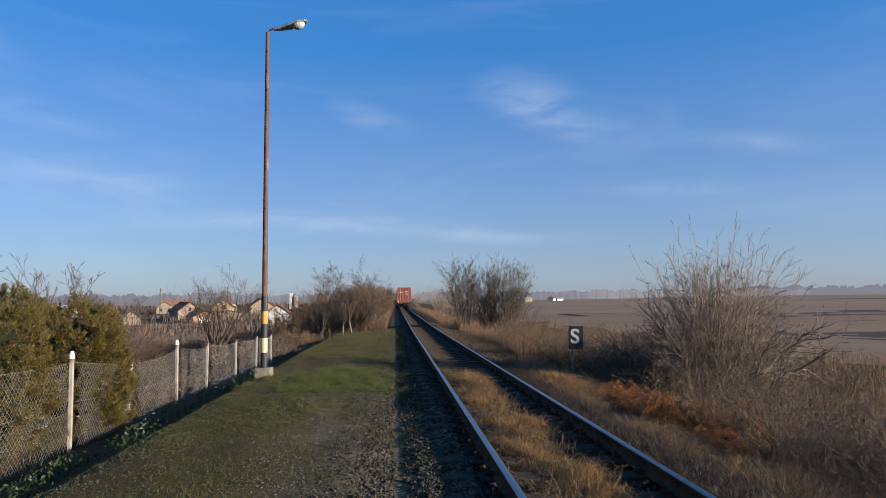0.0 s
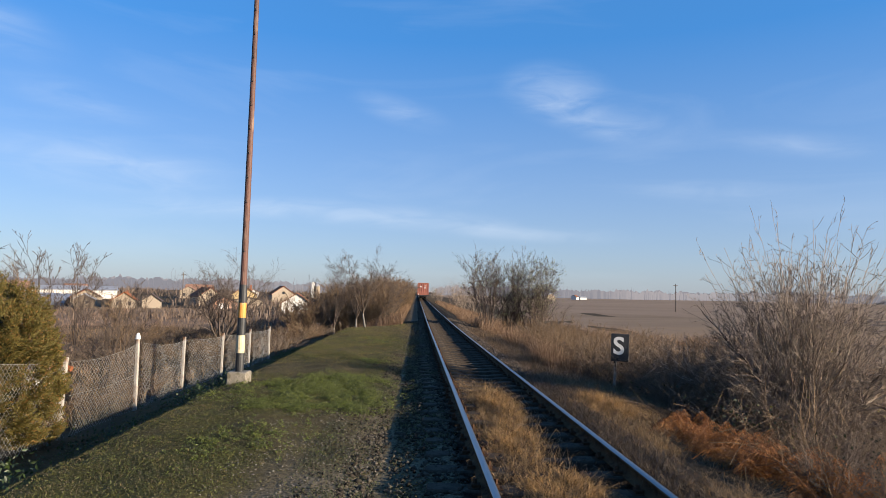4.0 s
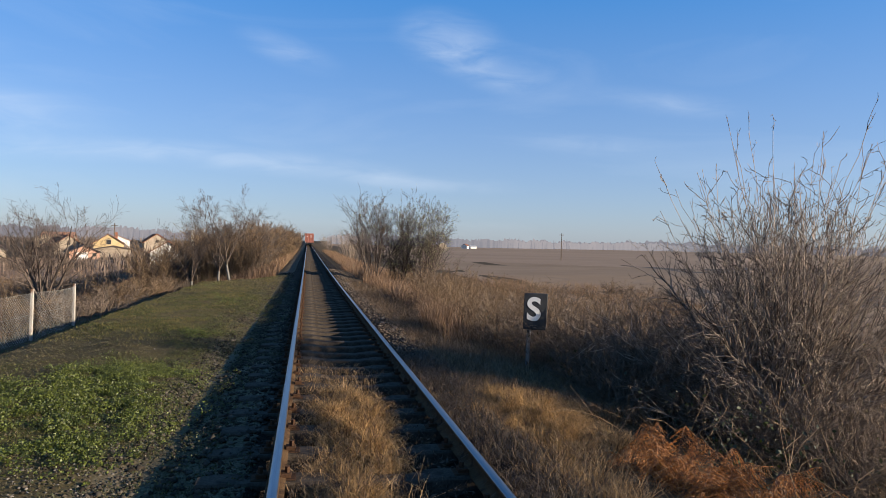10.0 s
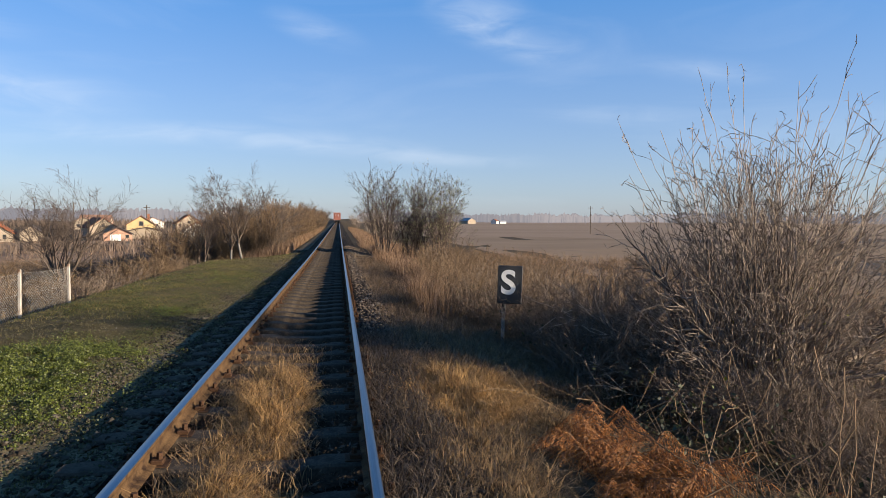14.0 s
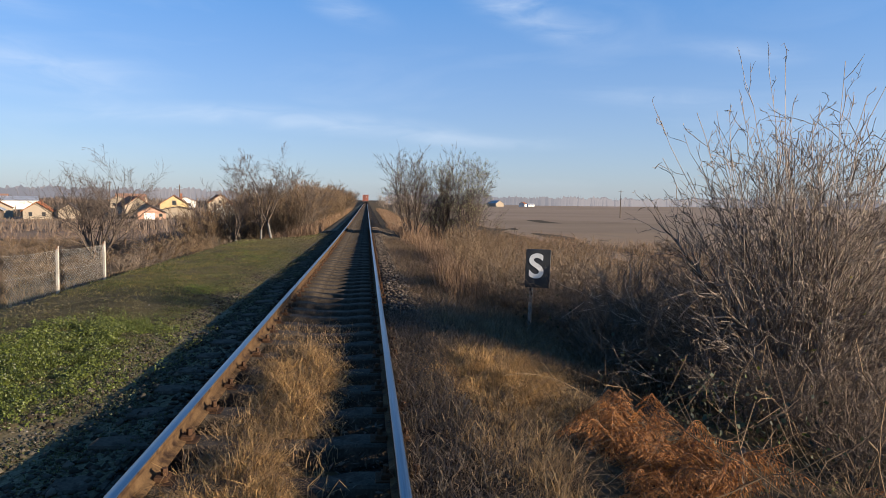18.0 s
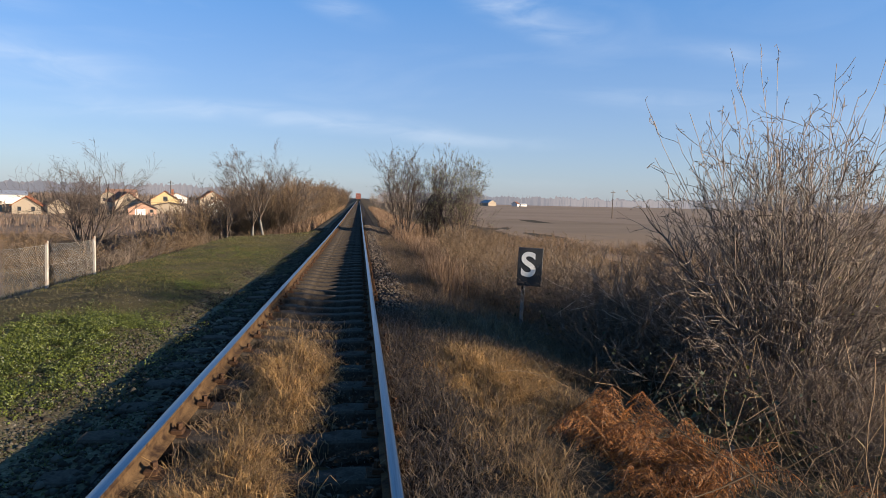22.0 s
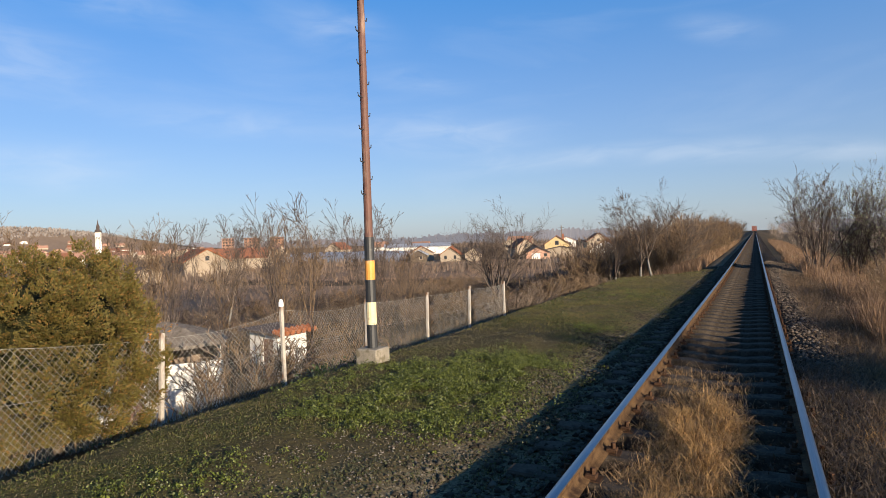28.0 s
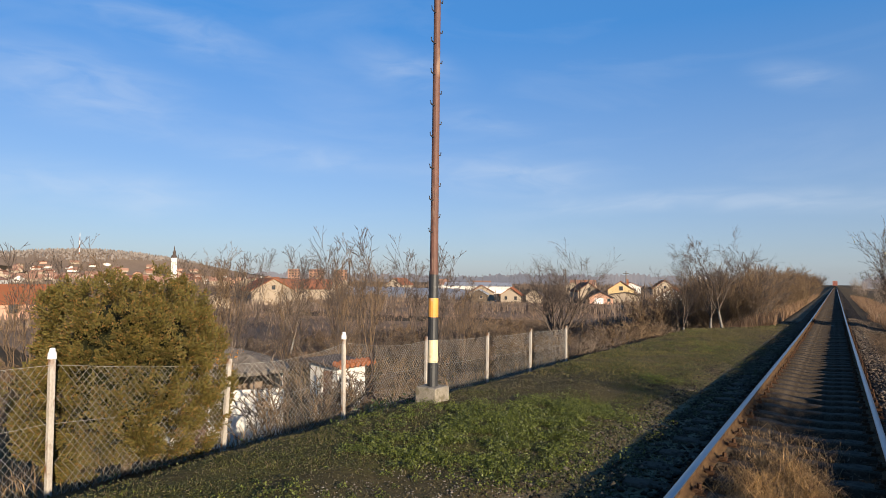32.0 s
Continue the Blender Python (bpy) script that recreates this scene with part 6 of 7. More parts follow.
    px, py = rng.uniform(-0.66, 0.66, n), -7 + 15.5 * rng.uniform(0, 1, n)
    keep = ripple(px, py, 0.5) + rng.normal(0, 0.5, n) > -0.1
    px, py = px[keep], py[keep]
    stuff("track_litter", *flakes(rng, np.stack([px, py, rail_z(py) - CANT * (px + 0.75) / 1.5 - 0.19 + rng.uniform(-0.06, 0.035, len(px))], 1), rng.uniform(0.02, 0.075, len(px)), 0.3), M_LITTER, "brown stalk litter between the rails", "leaf litter")
    n = 4500
    px, py = rng.uniform(-0.62, 0.35, n), -7 + 15.5 * rng.uniform(0, 1, n)
    stuff("track_stalks", *ribbons(rng, px, py, rail_z(py) - 0.27, rng.uniform(0.06, 0.22, n), rng.uniform(0.003, 0.008, n), rng.uniform(0.1, 1.3, n), rng.uniform(0.1, 0.9, n)), M_STRAW, "thin dead stalks between the rails", "dry grass")
    n = 30000
    px, py = rng.uniform(7, 34, n), 8 + 64 * rng.uniform(0, 1, n) ** 1.2
    thin = ripple(px, py, 3.0) + rng.normal(0, 0.4, n) > -0.2
    px, py = px[thin], py[thin]
    stuff("bank_reed", *blades(rng, px, py, land(px, py) - 0.02, rng.uniform(0.35, 0.95, len(px)), rng.uniform(0.012, 0.026, len(px)), rng.uniform(0.05, 0.5, len(px)), 0.5), M_REED, "brown grass between the bank and the fields", "tall grass")
    # dead litter on the right verge
    n = 30000
    px, py = rng.uniform(1.1, 7.0, n), rng.uniform(-8, 26, n)
    stuff("leaf_litter", *flakes(rng, np.stack([px, py, land(px, py) + rng.uniform(0.005, 0.05, n)], 1), rng.uniform(0.02, 0.06, n), 0.5), M_LITTER, "brown leaf litter on the verge", "leaf litter")


grasses()


def fern(x, y, seed, fronds, size):
    """Dead bracken: arching stalks with rows of drooping leaflets."""
    rng = np.random.default_rng(seed)
    plant = thing("dead_bracken", pose(x, y, float(land(x, y))), "collapsed rust-orange bracken fern beside the track", "fern", "bracken ferns")
    for f in range(fronds):
        turn = rng.uniform(0, 2 * math.pi)
        reach, high = 0.88 * size * rng.uniform(0.6, 1.15), size * rng.uniform(0.10, 0.62)
        out = np.array([math.cos(turn), math.sin(turn), 0])
        across = np.array([-math.sin(turn), math.cos(turn), 0])
        s = np.linspace(0, 1, 30)
        bend, fall = rng.normal(0, 0.35), rng.uniform(1.8, 3.3)
        spine = out * (s * reach)[:, None] + across * (bend * reach * s * s)[:, None] + np.array([0, 0, 1.0]) * (high * np.sin(s * fall) * 1.1 + 0.03 * np.sin(s * 9 + bend * 20))[:, None]
        spine[:, 2] = np.maximum(spine[:, 2], 0.02)
        stalk = [(*p, *q, 0.004, 0.003) for p, q in zip(spine, spine[1:])]
        quads = [tubes(stalk)]
        c, w, l = [], [], []
        for i in range(5, 30):
            for side in (-1, 1):
                droop = rng.uniform(0, 1)
                for j in range(9):
                    long = 0.32 * size * (1 - s[i]) ** 0.7 + 0.03
                    at = spine[i] + across * side * long * (j + 0.5) / 9 - np.array([0, 0, 0.10 * long * (j + 1) * (0.6 + 0.8 * droop)])
                    c.append(at)
                    w.append(across * side * 1.2 + out * 0.4 - np.array([0, 0, 0.7]))
                    l.append(long * 0.24)
        leaf = flakes(rng, np.array(c), np.array(l), 0.26, np.array(w), 0.35)
        v, t = leaf
        tv, tf = quads[0]
        tri = np.concatenate([tf[:, [0, 1, 2]], tf[:, [0, 2, 3]]])
        part("frond", mesh_from("frond", *joined((tv, tri), (v, t)), M_FERN), None, plant)


for i, (fx, fy, count, size) in enumerate(((2.45, 4.5, 11, 0.55), (2.75, 4.75, 12, 0.6), (2.75, 4.3, 12, 0.6), (2.5, 3.8, 11, 0.5), (2.9, 3.9, 11, 0.65), (3.1, 3.1, 12, 0.75), (2.6, 2.9, 11, 0.7), (3.3, 2.2, 13, 0.8), (2.7, 1.7, 11, 0.65), (3.7, 2.9, 11, 0.75), (2.9, 0.8, 11, 0.65), (3.5, 1.2, 11, 0.7), (2.4, 3.2, 6, 0.4), (3.2, 4.3, 6, 0.5))):
    fern(fx, fy, 90 + i, count, size)

# ---- village ----


def gable_house(x, y, turn, wide, deep, eave, peak, m_wall, m_roof, label, name="house", windows=((0, 1.0, 0.9, 1.1),), door=None, side_windows=(), chimney=None, group="", m_gable=None, over=0.35):
    """A house whose gable looks along -y before it is turned; windows: (x, sill, width, height) on the gable."""
    foot = float(land(x, y)) - 0.1
    home = thing(name, pose(x, y, foot, 0, 0, turn), label, "house" if name == "house" else "shed", group)
    w, d = wide / 2, deep / 2
    bm = bmesh.new()
    low = [bm.verts.new(p) for p in ((-w, -d, 0), (w, -d, 0), (w, d, 0), (-w, d, 0))]
    top = [bm.verts.new(p) for p in ((-w, -d, eave), (w, -d, eave), (w, d, eave), (-w, d, eave))]
    ridge = [bm.verts.new((0, -d, peak - 0.06)), bm.verts.new((0, d, peak - 0.06))]
    bm.faces.new((low[0], low[1], top[1], ridge[0], top[0]))
    bm.faces.new((low[2], low[3], top[3], ridge[1], top[2]))
    bm.faces.new((low[1], low[2], top[2], top[1]))
    bm.faces.new((low[3], low[0], top[0], top[3]))
    part("wall", bm, m_wall, home)
    slope = (peak - eave) / w
    for s in (-1, 1):
        bm = bmesh.new()
        rows = []
        for t in (0.0, 0.16):
            rows.append([bm.verts.new(p) for p in ((s * (w + over), -d - over, eave - slope * over + t), (0, -d - over, peak + t), (0, d + over, peak + t), (s * (w + over), d + over, eave - slope * over + t))])
        for i in range(4):
            bm.faces.new((rows[0][i], rows[0][(i + 1) % 4], rows[1][(i + 1) % 4], rows[1][i]))
        bm.faces.new(rows[0])
        bm.faces.new(rows[1][::-1])
        bmesh.ops.recalc_face_normals(bm, faces=bm.faces[:])
        part("roof", bm, m_roof, home)
    for wx, sill, ww, wh in windows:
        glass = part("window", boxes((wx - ww / 2, -d - 0.03, sill, wx + ww / 2, -d + 0.05, sill + wh)), M_GLASS, home)
        part("window_frame", boxes((wx - ww / 2 - 0.08, -d - 0.06, sill - 0.1, wx + ww / 2 + 0.08, -d - 0.035, sill), (wx - ww / 2 - 0.08, -d - 0.06, sill + wh, wx + ww / 2 + 0.08, -d - 0.035, sill + wh + 0.08), (wx - ww / 2 - 0.08, -d - 0.06, sill, wx - ww / 2, -d - 0.035, sill + wh), (wx + ww / 2, -d - 0.06, sill, wx + ww / 2 + 0.08, -d - 0.035, sill + wh)), M_PLASTER_CREAM, glass)
    for side, wy, sill, ww, wh in side_windows:
        part("window", boxes((side * w - 0.05, wy - ww / 2, sill, side * w + 0.04, wy + ww / 2, sill + wh)), M_GLASS, home)
    if door:
        part("door", boxes((door[0] - door[1] / 2, -d - 0.04, 0.05, door[0] + door[1] / 2, -d + 0.05, door[2])), door[3], home)
    if chimney:
        part("chimney", boxes((chimney[0] - 0.25, chimney[1] - 0.25, eave, chimney[0] + 0.25, chimney[1] + 0.25, peak + chimney[2])), M_TILE_OLD, home)
    return home


def village():
    gable_house(-44.5, 137.5, 18, 5.2, 7, 1.6, 2.9, M_PLASTER_PINK, M_TILE_DARK, "pale pink garage house with a white gate and dark roof", windows=((1.7, 0.8, 0.6, 0.6),), door=(-0.4, 1.9, 1.5, M_CAP))
    gable_house(-46.5, 160, 16, 6.2, 8, 3.2, 5.3, M_PLASTER_YELLOW, M_TILE_OLD, "yellow two-storey house with a brown tiled roof", windows=((0, 3.0, 0.9, 1.0), (-1.7, 1.1, 0.8, 1.0), (1.7, 1.1, 0.8, 1.0)), side_windows=((1, 0, 1.2, 1.2, 1.2),), chimney=(1.6, 0, 0.5))
    gable_house(-43.5, 153, 16, 7.0, 4, 1.9, 2.6, M_PLASTER_CREAM, M_TILE_DARK, "low grey outbuilding before the yellow house", name="outbuilding", windows=())
    gable_house(-58, 165, 30, 5.8, 12, 2.6, 4.8, M_PLASTER_CREAM, M_TILE_OLD, "long cream house with an old red tiled roof", windows=((0, 2.6, 0.7, 0.8),), chimney=(0.5, 2, 0.8))
    gable_house(-63.5, 131, 20, 4.6, 6, 1.9, 3.5, M_PLASTER_CREAM, M_TILE, "cream house with an orange tiled roof", windows=((-1.1, 0.8, 0.6, 0.8), (1.1, 0.8, 0.6, 0.8)), side_windows=((-1, 0, 0.8, 0.8, 0.8),), chimney=(0.3, 1, 0.5))
    gable_house(-58.5, 132.5, 20, 3.6, 4.5, 1.9, 3.2, M_PLASTER_CREAM, M_TILE_DARK, "small cream shed with a dark roof", name="garden_shed", windows=())
    gable_house(-70.5, 128, 24, 3.6, 5.0, 2.0, 3.0, M_WOOD, M_GREY_ROOF, "grey wooden shed with a pale roof", name="garden_shed", windows=((0.6, 1.0, 0.6, 0.7),))
    gable_house(-76, 139, 30, 6.0, 8.0, 2.2, 3.9, M_PLASTER_CREAM, M_TILE_OLD, "low cream house with a brown roof", windows=())
    gable_house(-51, 226, 20, 8, 10, 3.0, 5.8, M_PLASTER_CREAM, M_TILE, "cream house with a steep orange roof", windows=((0, 3, 0.9, 0.9),))
    gable_house(-96, 86, 58, 8.0, 16, 2.8, 5.0, M_PLASTER_CREAM, M_TILE, "long cream house with an orange tiled roof", windows=((0, 3.0, 0.7, 0.8),), chimney=(0.5, 3, 0.6))
    gable_house(-112, 110, 120, 7.0, 18, 2.8, 4.9, M_PLASTER_CREAM, M_TILE_OLD, "long house with an old red roof", windows=())
    gable_house(-80.3, 33.6, -23, 7.0, 9.0, 2.1, 3.95, M_PLASTER_PINK, M_TILE, "pink house with a broad orange tiled roof", windows=((-1.6, 1.0, 0.9, 1.0),), side_windows=((1, -2.6, 0.9, 1.1, 1.0), (1, 0.6, 0.9, 0.8, 1.0), (1, 3.2, 0.9, 1.0, 1.0)), chimney=(-0.8, -1.5, 0.9))
    gable_house(-86, 66, 62, 4.0, 6.0, 1.8, 2.6, M_PLASTER_CREAM, M_TILE_DARK, "cream shed with a dark sheet roof", name="garden_shed", windows=())
    gable_house(-24.5, 117, 10, 5.5, 8, 2.4, 4.2, M_PLASTER_WHITE, M_TILE_OLD, "white cottage with an old red roof", windows=((0, 0.9, 0.8, 0.9),))
    # long pale greenhouses
    for x, y, run, turn in ((-103.5, 144.4, 56, 73.7), (-110, 153, 50, 73.7)):
        tunnel = thing("greenhouse", pose(x, y, float(land(x, y)), 0, 0, turn), "long pale plastic greenhouse tunnel", "greenhouse", "greenhouses")
        bm = bmesh.new()
        rows = []
        for s in np.linspace(-run / 2, run / 2, 13):
            rows.append([bm.verts.new((3.4 * math.cos(a), s, 2.7 * math.sin(a))) for a in np.linspace(0, math.pi, 9)])
        for p, q in zip(rows, rows[1:]):
            for i in range(8):
                bm.faces.new((p[i], q[i], q[i + 1], p[i + 1]))
        part("cover", bm, M_GREY_ROOF, tunnel)
        for s, row in ((-run / 2, 0), (run / 2, 1)):
            part("end_wall", rod((0, s - 0.05, 0.0, 0.03), (0, s, 2.6, 0.03)), M_WOOD, tunnel)
    gable_house(-121, 218, -61, 10, 26, 3.0, 4.3, M_PLASTER_WHITE, M_GREY_ROOF, "long white hall with a pale sheet roof", name="hall", windows=())
    # scattered further houses of the village and the slope behind it
    rng = np.random.default_rng(101)
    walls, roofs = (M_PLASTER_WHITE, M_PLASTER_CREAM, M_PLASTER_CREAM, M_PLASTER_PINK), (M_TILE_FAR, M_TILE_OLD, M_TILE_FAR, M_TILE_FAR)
    made = 0
    for i in range(235):
        turn, d = (math.radians(rng.uniform(14, 74)), rng.uniform(270, 700)) if i < 55 else (math.radians(rng.uniform(47, 74)), rng.uniform(480, 980))
        if i >= 150:
            turn, d = math.radians(rng.uniform(54, 73)), rng.uniform(760, 1010)
        x, y = -math.sin(turn) * d, math.cos(turn) * d
        if math.degrees(turn) < 45 and d > 420:
            continue
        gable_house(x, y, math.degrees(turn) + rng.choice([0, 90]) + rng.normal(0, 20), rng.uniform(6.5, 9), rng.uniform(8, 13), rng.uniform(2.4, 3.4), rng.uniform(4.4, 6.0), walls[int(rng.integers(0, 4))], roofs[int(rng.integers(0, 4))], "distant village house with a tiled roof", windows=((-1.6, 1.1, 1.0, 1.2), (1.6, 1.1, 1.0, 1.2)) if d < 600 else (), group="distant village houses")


village()


def outhouses():
    # a small whitewashed outhouse with a lean-to roof edged in orange tiles
    x, y = -13.1, 15.0
    foot = float(land(x, y)) - 0.15
    hut = thing("garden_hut", pose(x, y, foot, 0, 0, -4), "small whitewashed outhouse with an orange tiled roof edge", "hut")
    part("side_wall", boxes((0.45, -0.62, 0, 0.55, 0.62, 1.62)), M_PLASTER_WHITE, hut)
    part("side_wall", boxes((-0.65, -0.62, 0, -0.55, 0.62, 1.78)), M_PLASTER_WHITE, hut)
    part("back_wall", boxes((-0.55, 0.52, 0, 0.45, 0.62, 1.7)), M_PLASTER_WHITE, hut)
    part("front_wall", boxes((-0.55, -0.62, 0, -0.12, -0.52, 1.72), (0.36, -0.62, 0, 0.45, -0.52, 1.66), (-0.12, -0.62, 1.55, 0.36, -0.52, 1.7)), M_PLASTER_WHITE, hut)
    part("door", boxes((-0.10, -0.57, 0.03, 0.34, -0.53, 1.52)), M_DOOR, hut)
    slab = boxes((-0.8, -0.78, 1.72, 0.72, 0.78, 1.79))
    for v in slab.verts:
        v.co.z -= 0.10 * v.co.x
    part("roof", slab, M_TILE_DARK, hut)
    for i in range(7):
        part("roof_tile", rod((0.52, -0.72 + i * 0.24, 1.80, 0.09), (0.84, -0.72 + i * 0.24, 1.72, 0.09), sides=7), M_TILE, hut)
    # a low open shed with a grey roof and white panels
    x, y = -13.1, 10.5
    foot = float(land(x, y)) + 0.42
    shed = thing("open_shed", pose(x, y, foot, 0, 0, 52), "old whitewashed shed with a rounded grey thatch roof", "shed")
    # the roof: a rounded hip of old thatch
    bm = bmesh.new()
    rings = []
    for f, z in ((1.0, 1.44), (1.0, 1.52), (0.78, 1.68), (0.54, 1.83), (0.28, 1.95), (0.07, 2.01)):
        ring = []
        for a in np.linspace(0, 2 * math.pi, 28, endpoint=False):
            c, q = math.cos(a), math.sin(a)
            k = (abs(c) ** 4 + abs(q) ** 4) ** -0.25
            ring.append(bm.verts.new((2.0 * f * k * c, 1.45 * f * k * q, z + 0.05 * noise.noise(Vector((c * 3, q * 3, z * 2))))))
        rings.append(ring)
    for p, q in zip(rings, rings[1:]):
        for i in range(28):
            bm.faces.new((p[i], p[(i + 1) % 28], q[(i + 1) % 28], q[i]))
    bm.faces.new(rings[0][::-1])
    bm.faces.new(rings[-1])
    shed.scale = (0.84, 0.84, 1.0)
    part("roof", bm, M_THATCH, shed, "rounded grey thatch roof")
    for px in (-1.75, -0.9, 0.0, 0.9, 1.75):
        part("shed_post", rod((px, -1.2, 0, 0.035), (px, -1.2, 1.5, 0.03)), M_WOOD, shed)
    part("white_wall", boxes((-1.75, -1.28, -0.6, -1.15, -1.20, 1.46)), M_PLASTER_WHITE, shed, "whitewashed wall")
    part("white_wall", boxes((-0.35, -1.28, -0.6, 1.75, -1.20, 1.08)), M_PLASTER_WHITE, shed, "low whitewashed wall")
    part("door", boxes((-1.15, -1.27, -0.6, -0.35, -1.21, 0.92)), M_DOOR, shed, "brown plank door")
    part("side_wall", boxes((1.70, -1.19, -0.6, 1.78, 1.25, 1.40)), M_PLASTER_WHITE, shed, "whitewashed wall")
    part("side_wall", boxes((-1.78, -1.19, -0.6, -1.70, 1.25, 1.40)), M_WOOD, shed)
    part("back_wall", boxes((-1.70, 1.18, -0.6, 1.70, 1.25, 1.42)), M_BARK_DARK, shed)
    # vineyard stakes and small garden fences before the houses
    rng = np.random.default_rng(111)
    stake = to_mesh("stake", rod((0, 0, -0.2, 0.05), (0, 0, 1.2, 0.045), sides=5), M_WOOD)
    for row in range(4):
        for i in range(24):
            x, y = -34 - 2.2 * i + rng.normal(0, 0.3), 96 + row * 7 - 0.5 * i
            post = thing("garden_stake", pose(x, y, float(land(x, y)), rng.normal(0, 4), rng.normal(0, 4), 0), "weathered wooden garden stake", "stake", "garden stakes")
            part("stake", stake, None, post)


outhouses()


def far_things():
    # church
    x, y = -588, 400
    foot = float(land(x, y))
    church = thing("church", pose(x, y, foot + 4.5, 0, 0, 55), "white church with a dark spire below the hill", "church")
    part("tower", boxes((-2.8, -2.8, -8, 2.8, 2.8, 20)), M_PLASTER_WHITE, church)
    part("spire", rod((0, 0, 20, 3.2), (0, 0, 22, 2.8), (0, 0, 23.5, 1.5), (0, 0, 26, 1.7), (0, 0, 28, 0.8), (0, 0, 33, 0.1), sides=10), M_TILE_DARK, church, "dark metal spire")
    for s in (-1, 1):
        part("window", boxes((-0.7, s * 2.62 - 0.1, 13, 0.7, s * 2.62 + 0.1, 16.5)), M_GLASS, church)
    part("nave", boxes((-4, 2.8, -8, 4, 18, 4)), M_TILE_OLD, church)
    # mast on the hill
    x, y = -971, 500
    foot = float(land(x, y))
    mast = thing("radio_mast", pose(x, y, foot), "red and white radio mast on the wooded hill", "mast")
    for i in range(6):
        part("mast_section", rod((0, 0, -2 + 6 * i, 0.9 - 0.1 * i), (0, 0, 4 + 6 * i, 0.8 - 0.1 * i), sides=6), M_WHITE if i % 2 else M_TILE, mast)
    # apartment blocks
    for x, y, w in ((-470, 490, 16), (-450, 505, 14), (-492, 478, 12)):
        block = thing("apartment_block", pose(x, y, float(land(x, y)), 0, 0, 43), "distant brown and grey apartment block", "apartment block", "apartment blocks")
        # walls take the haze-paled colour of the far roofs
        part("wall", boxes((-w / 2, -5, -2, w / 2, 5, 15)), M_TILE_FAR, block)
        for floor in range(5):
            for k in range(4):
                part("window", boxes((-w / 2 + 1.2 + k * w / 4, -5.05, 1 + floor * 2.9, -w / 2 + 2.8 + k * w / 4, -4.9, 2.5 + floor * 2.9)), M_GLASS, block)
    # white silo
    silo = thing("silo", pose(-57, 345, float(land(-57, 345))), "white silo tower beyond the bushes", "silo")
    part("drum", rod((0, 0, -1, 1.5), (0, 0, 6.5, 1.5), sides=16), M_PLASTER_CREAM, silo)
    part("cone", rod((0, 0, 6.5, 1.6), (0, 0, 8.0, 0.3), sides=16), M_GREY_ROOF, silo)
    part("head_house", boxes((-3.0, -0.8, -1, -1.55, 0.8, 8.8)), M_PLASTER_WHITE, silo)
    # farmhouses on the right plain
    gable_house(126, 600, 200, 9, 16, 3.4, 6.0, M_PLASTER_CREAM, M_GREY_ROOF, "lone pale farmhouse on the plain", windows=((0, 1, 1.2, 1.4),))
    gable_house(164, 640, 150, 6, 9, 3.0, 5.0, M_PLASTER_WHITE, M_TILE_OLD, "small white farmhouse on the plain", windows=())
    gable_house(176, 655, 110, 4, 8, 2.4, 3.4, M_PLASTER_WHITE, M_GREY_ROOF, "small white barn on the plain", name="barn", windows=())
    # wooden poles
    for x, y, tall in ((86, 202, 9.5), (-79, 205, 9.5), (-120, 128, 8), (-47.5, 168, 8), (-180, 330, 9)):
        pole = thing("telegraph_pole", pose(x, y, float(land(x, y))), "lone wooden utility pole on the plain", "utility pole", "utility poles")
        part("shaft", rod((0, 0, -0.5, 0.17), (0, 0, tall, 0.12)), M_WOOD, pole)
        part("crossarm", boxes((-0.8, -0.06, tall - 0.7, 0.8, 0.06, tall - 0.55)), M_WOOD, pole)
    # tree belts all round the horizon, and woods on the hill
    rng = np.random.default_rng(121)
    wall = []
    for d0, high in ((860, 15.0), (1500, 21.0)):
        turn = np.concatenate([np.arange(-1.95, -0.03, 0.0022), np.arange(0.03, 1.95, 0.0022)])
        d = d0 + 90 * np.sin(turn * 5) + 30 * np.sin(turn * 17) + rng.normal(0, 0.5, len(turn)) + 700 * smooth(0.3, 0.7, np.abs(turn)) * (d0 < 1000)
        x, y = np.sin(turn) * d, np.cos(turn) * d
        z = land(x, y)
        top = z + high * (0.82 + 0.16 * np.sin(turn * 23 + d0) * np.sin(turn * 9) + 0.08 * np.sin(turn * 140) + rng.normal(0, 0.10, len(turn)))
        i = np.arange(len(turn) - 1)
        i = i[turn[i + 1] - turn[i] < 0.01]
        n = len(turn)
        wall.append((np.concatenate([np.stack([x, y, z - 2], 1), np.stack([x, y, top], 1)]), np.stack([i, i + 1, n + i + 1, n + i], 1)))
    stuff("far_wood", *joined(*wall), M_FARWOOD_HAZE, "hazy leafless wood along the horizon", "trees")
    n = 3000
    turn = rng.uniform(-math.pi * 0.62, math.pi * 0.62, n)
    d = rng.choice([850, 1490], n) + rng.normal(0, 4, n) + 90 * np.sin(turn * 5) + 30 * np.sin(turn * 17) + 700 * smooth(0.3, 0.7, np.abs(turn))
    x, y = np.sin(turn) * d, np.cos(turn) * d
    keep = np.abs(turn) > 0.03
    x, y = x[keep], y[keep]
    stuff("tree_belt", *blades(rng, x, y, land(x, y) - 1, rng.uniform(12, 20, len(x)), rng.uniform(0.5, 1.4, len(x)), rng.uniform(0, 0.25, len(x)), 0.2), M_FARWOOD_HAZE, "far leafless tree belt along the horizon", "trees")
    n = 16000
    x, y = rng.normal(-1020, 190, n), rng.normal(590, 150, n)
    z = land(x, y)
    high = z > 26 + 6 * ripple(x, y, 60)
    x, y, z = x[high], y[high], z[high]
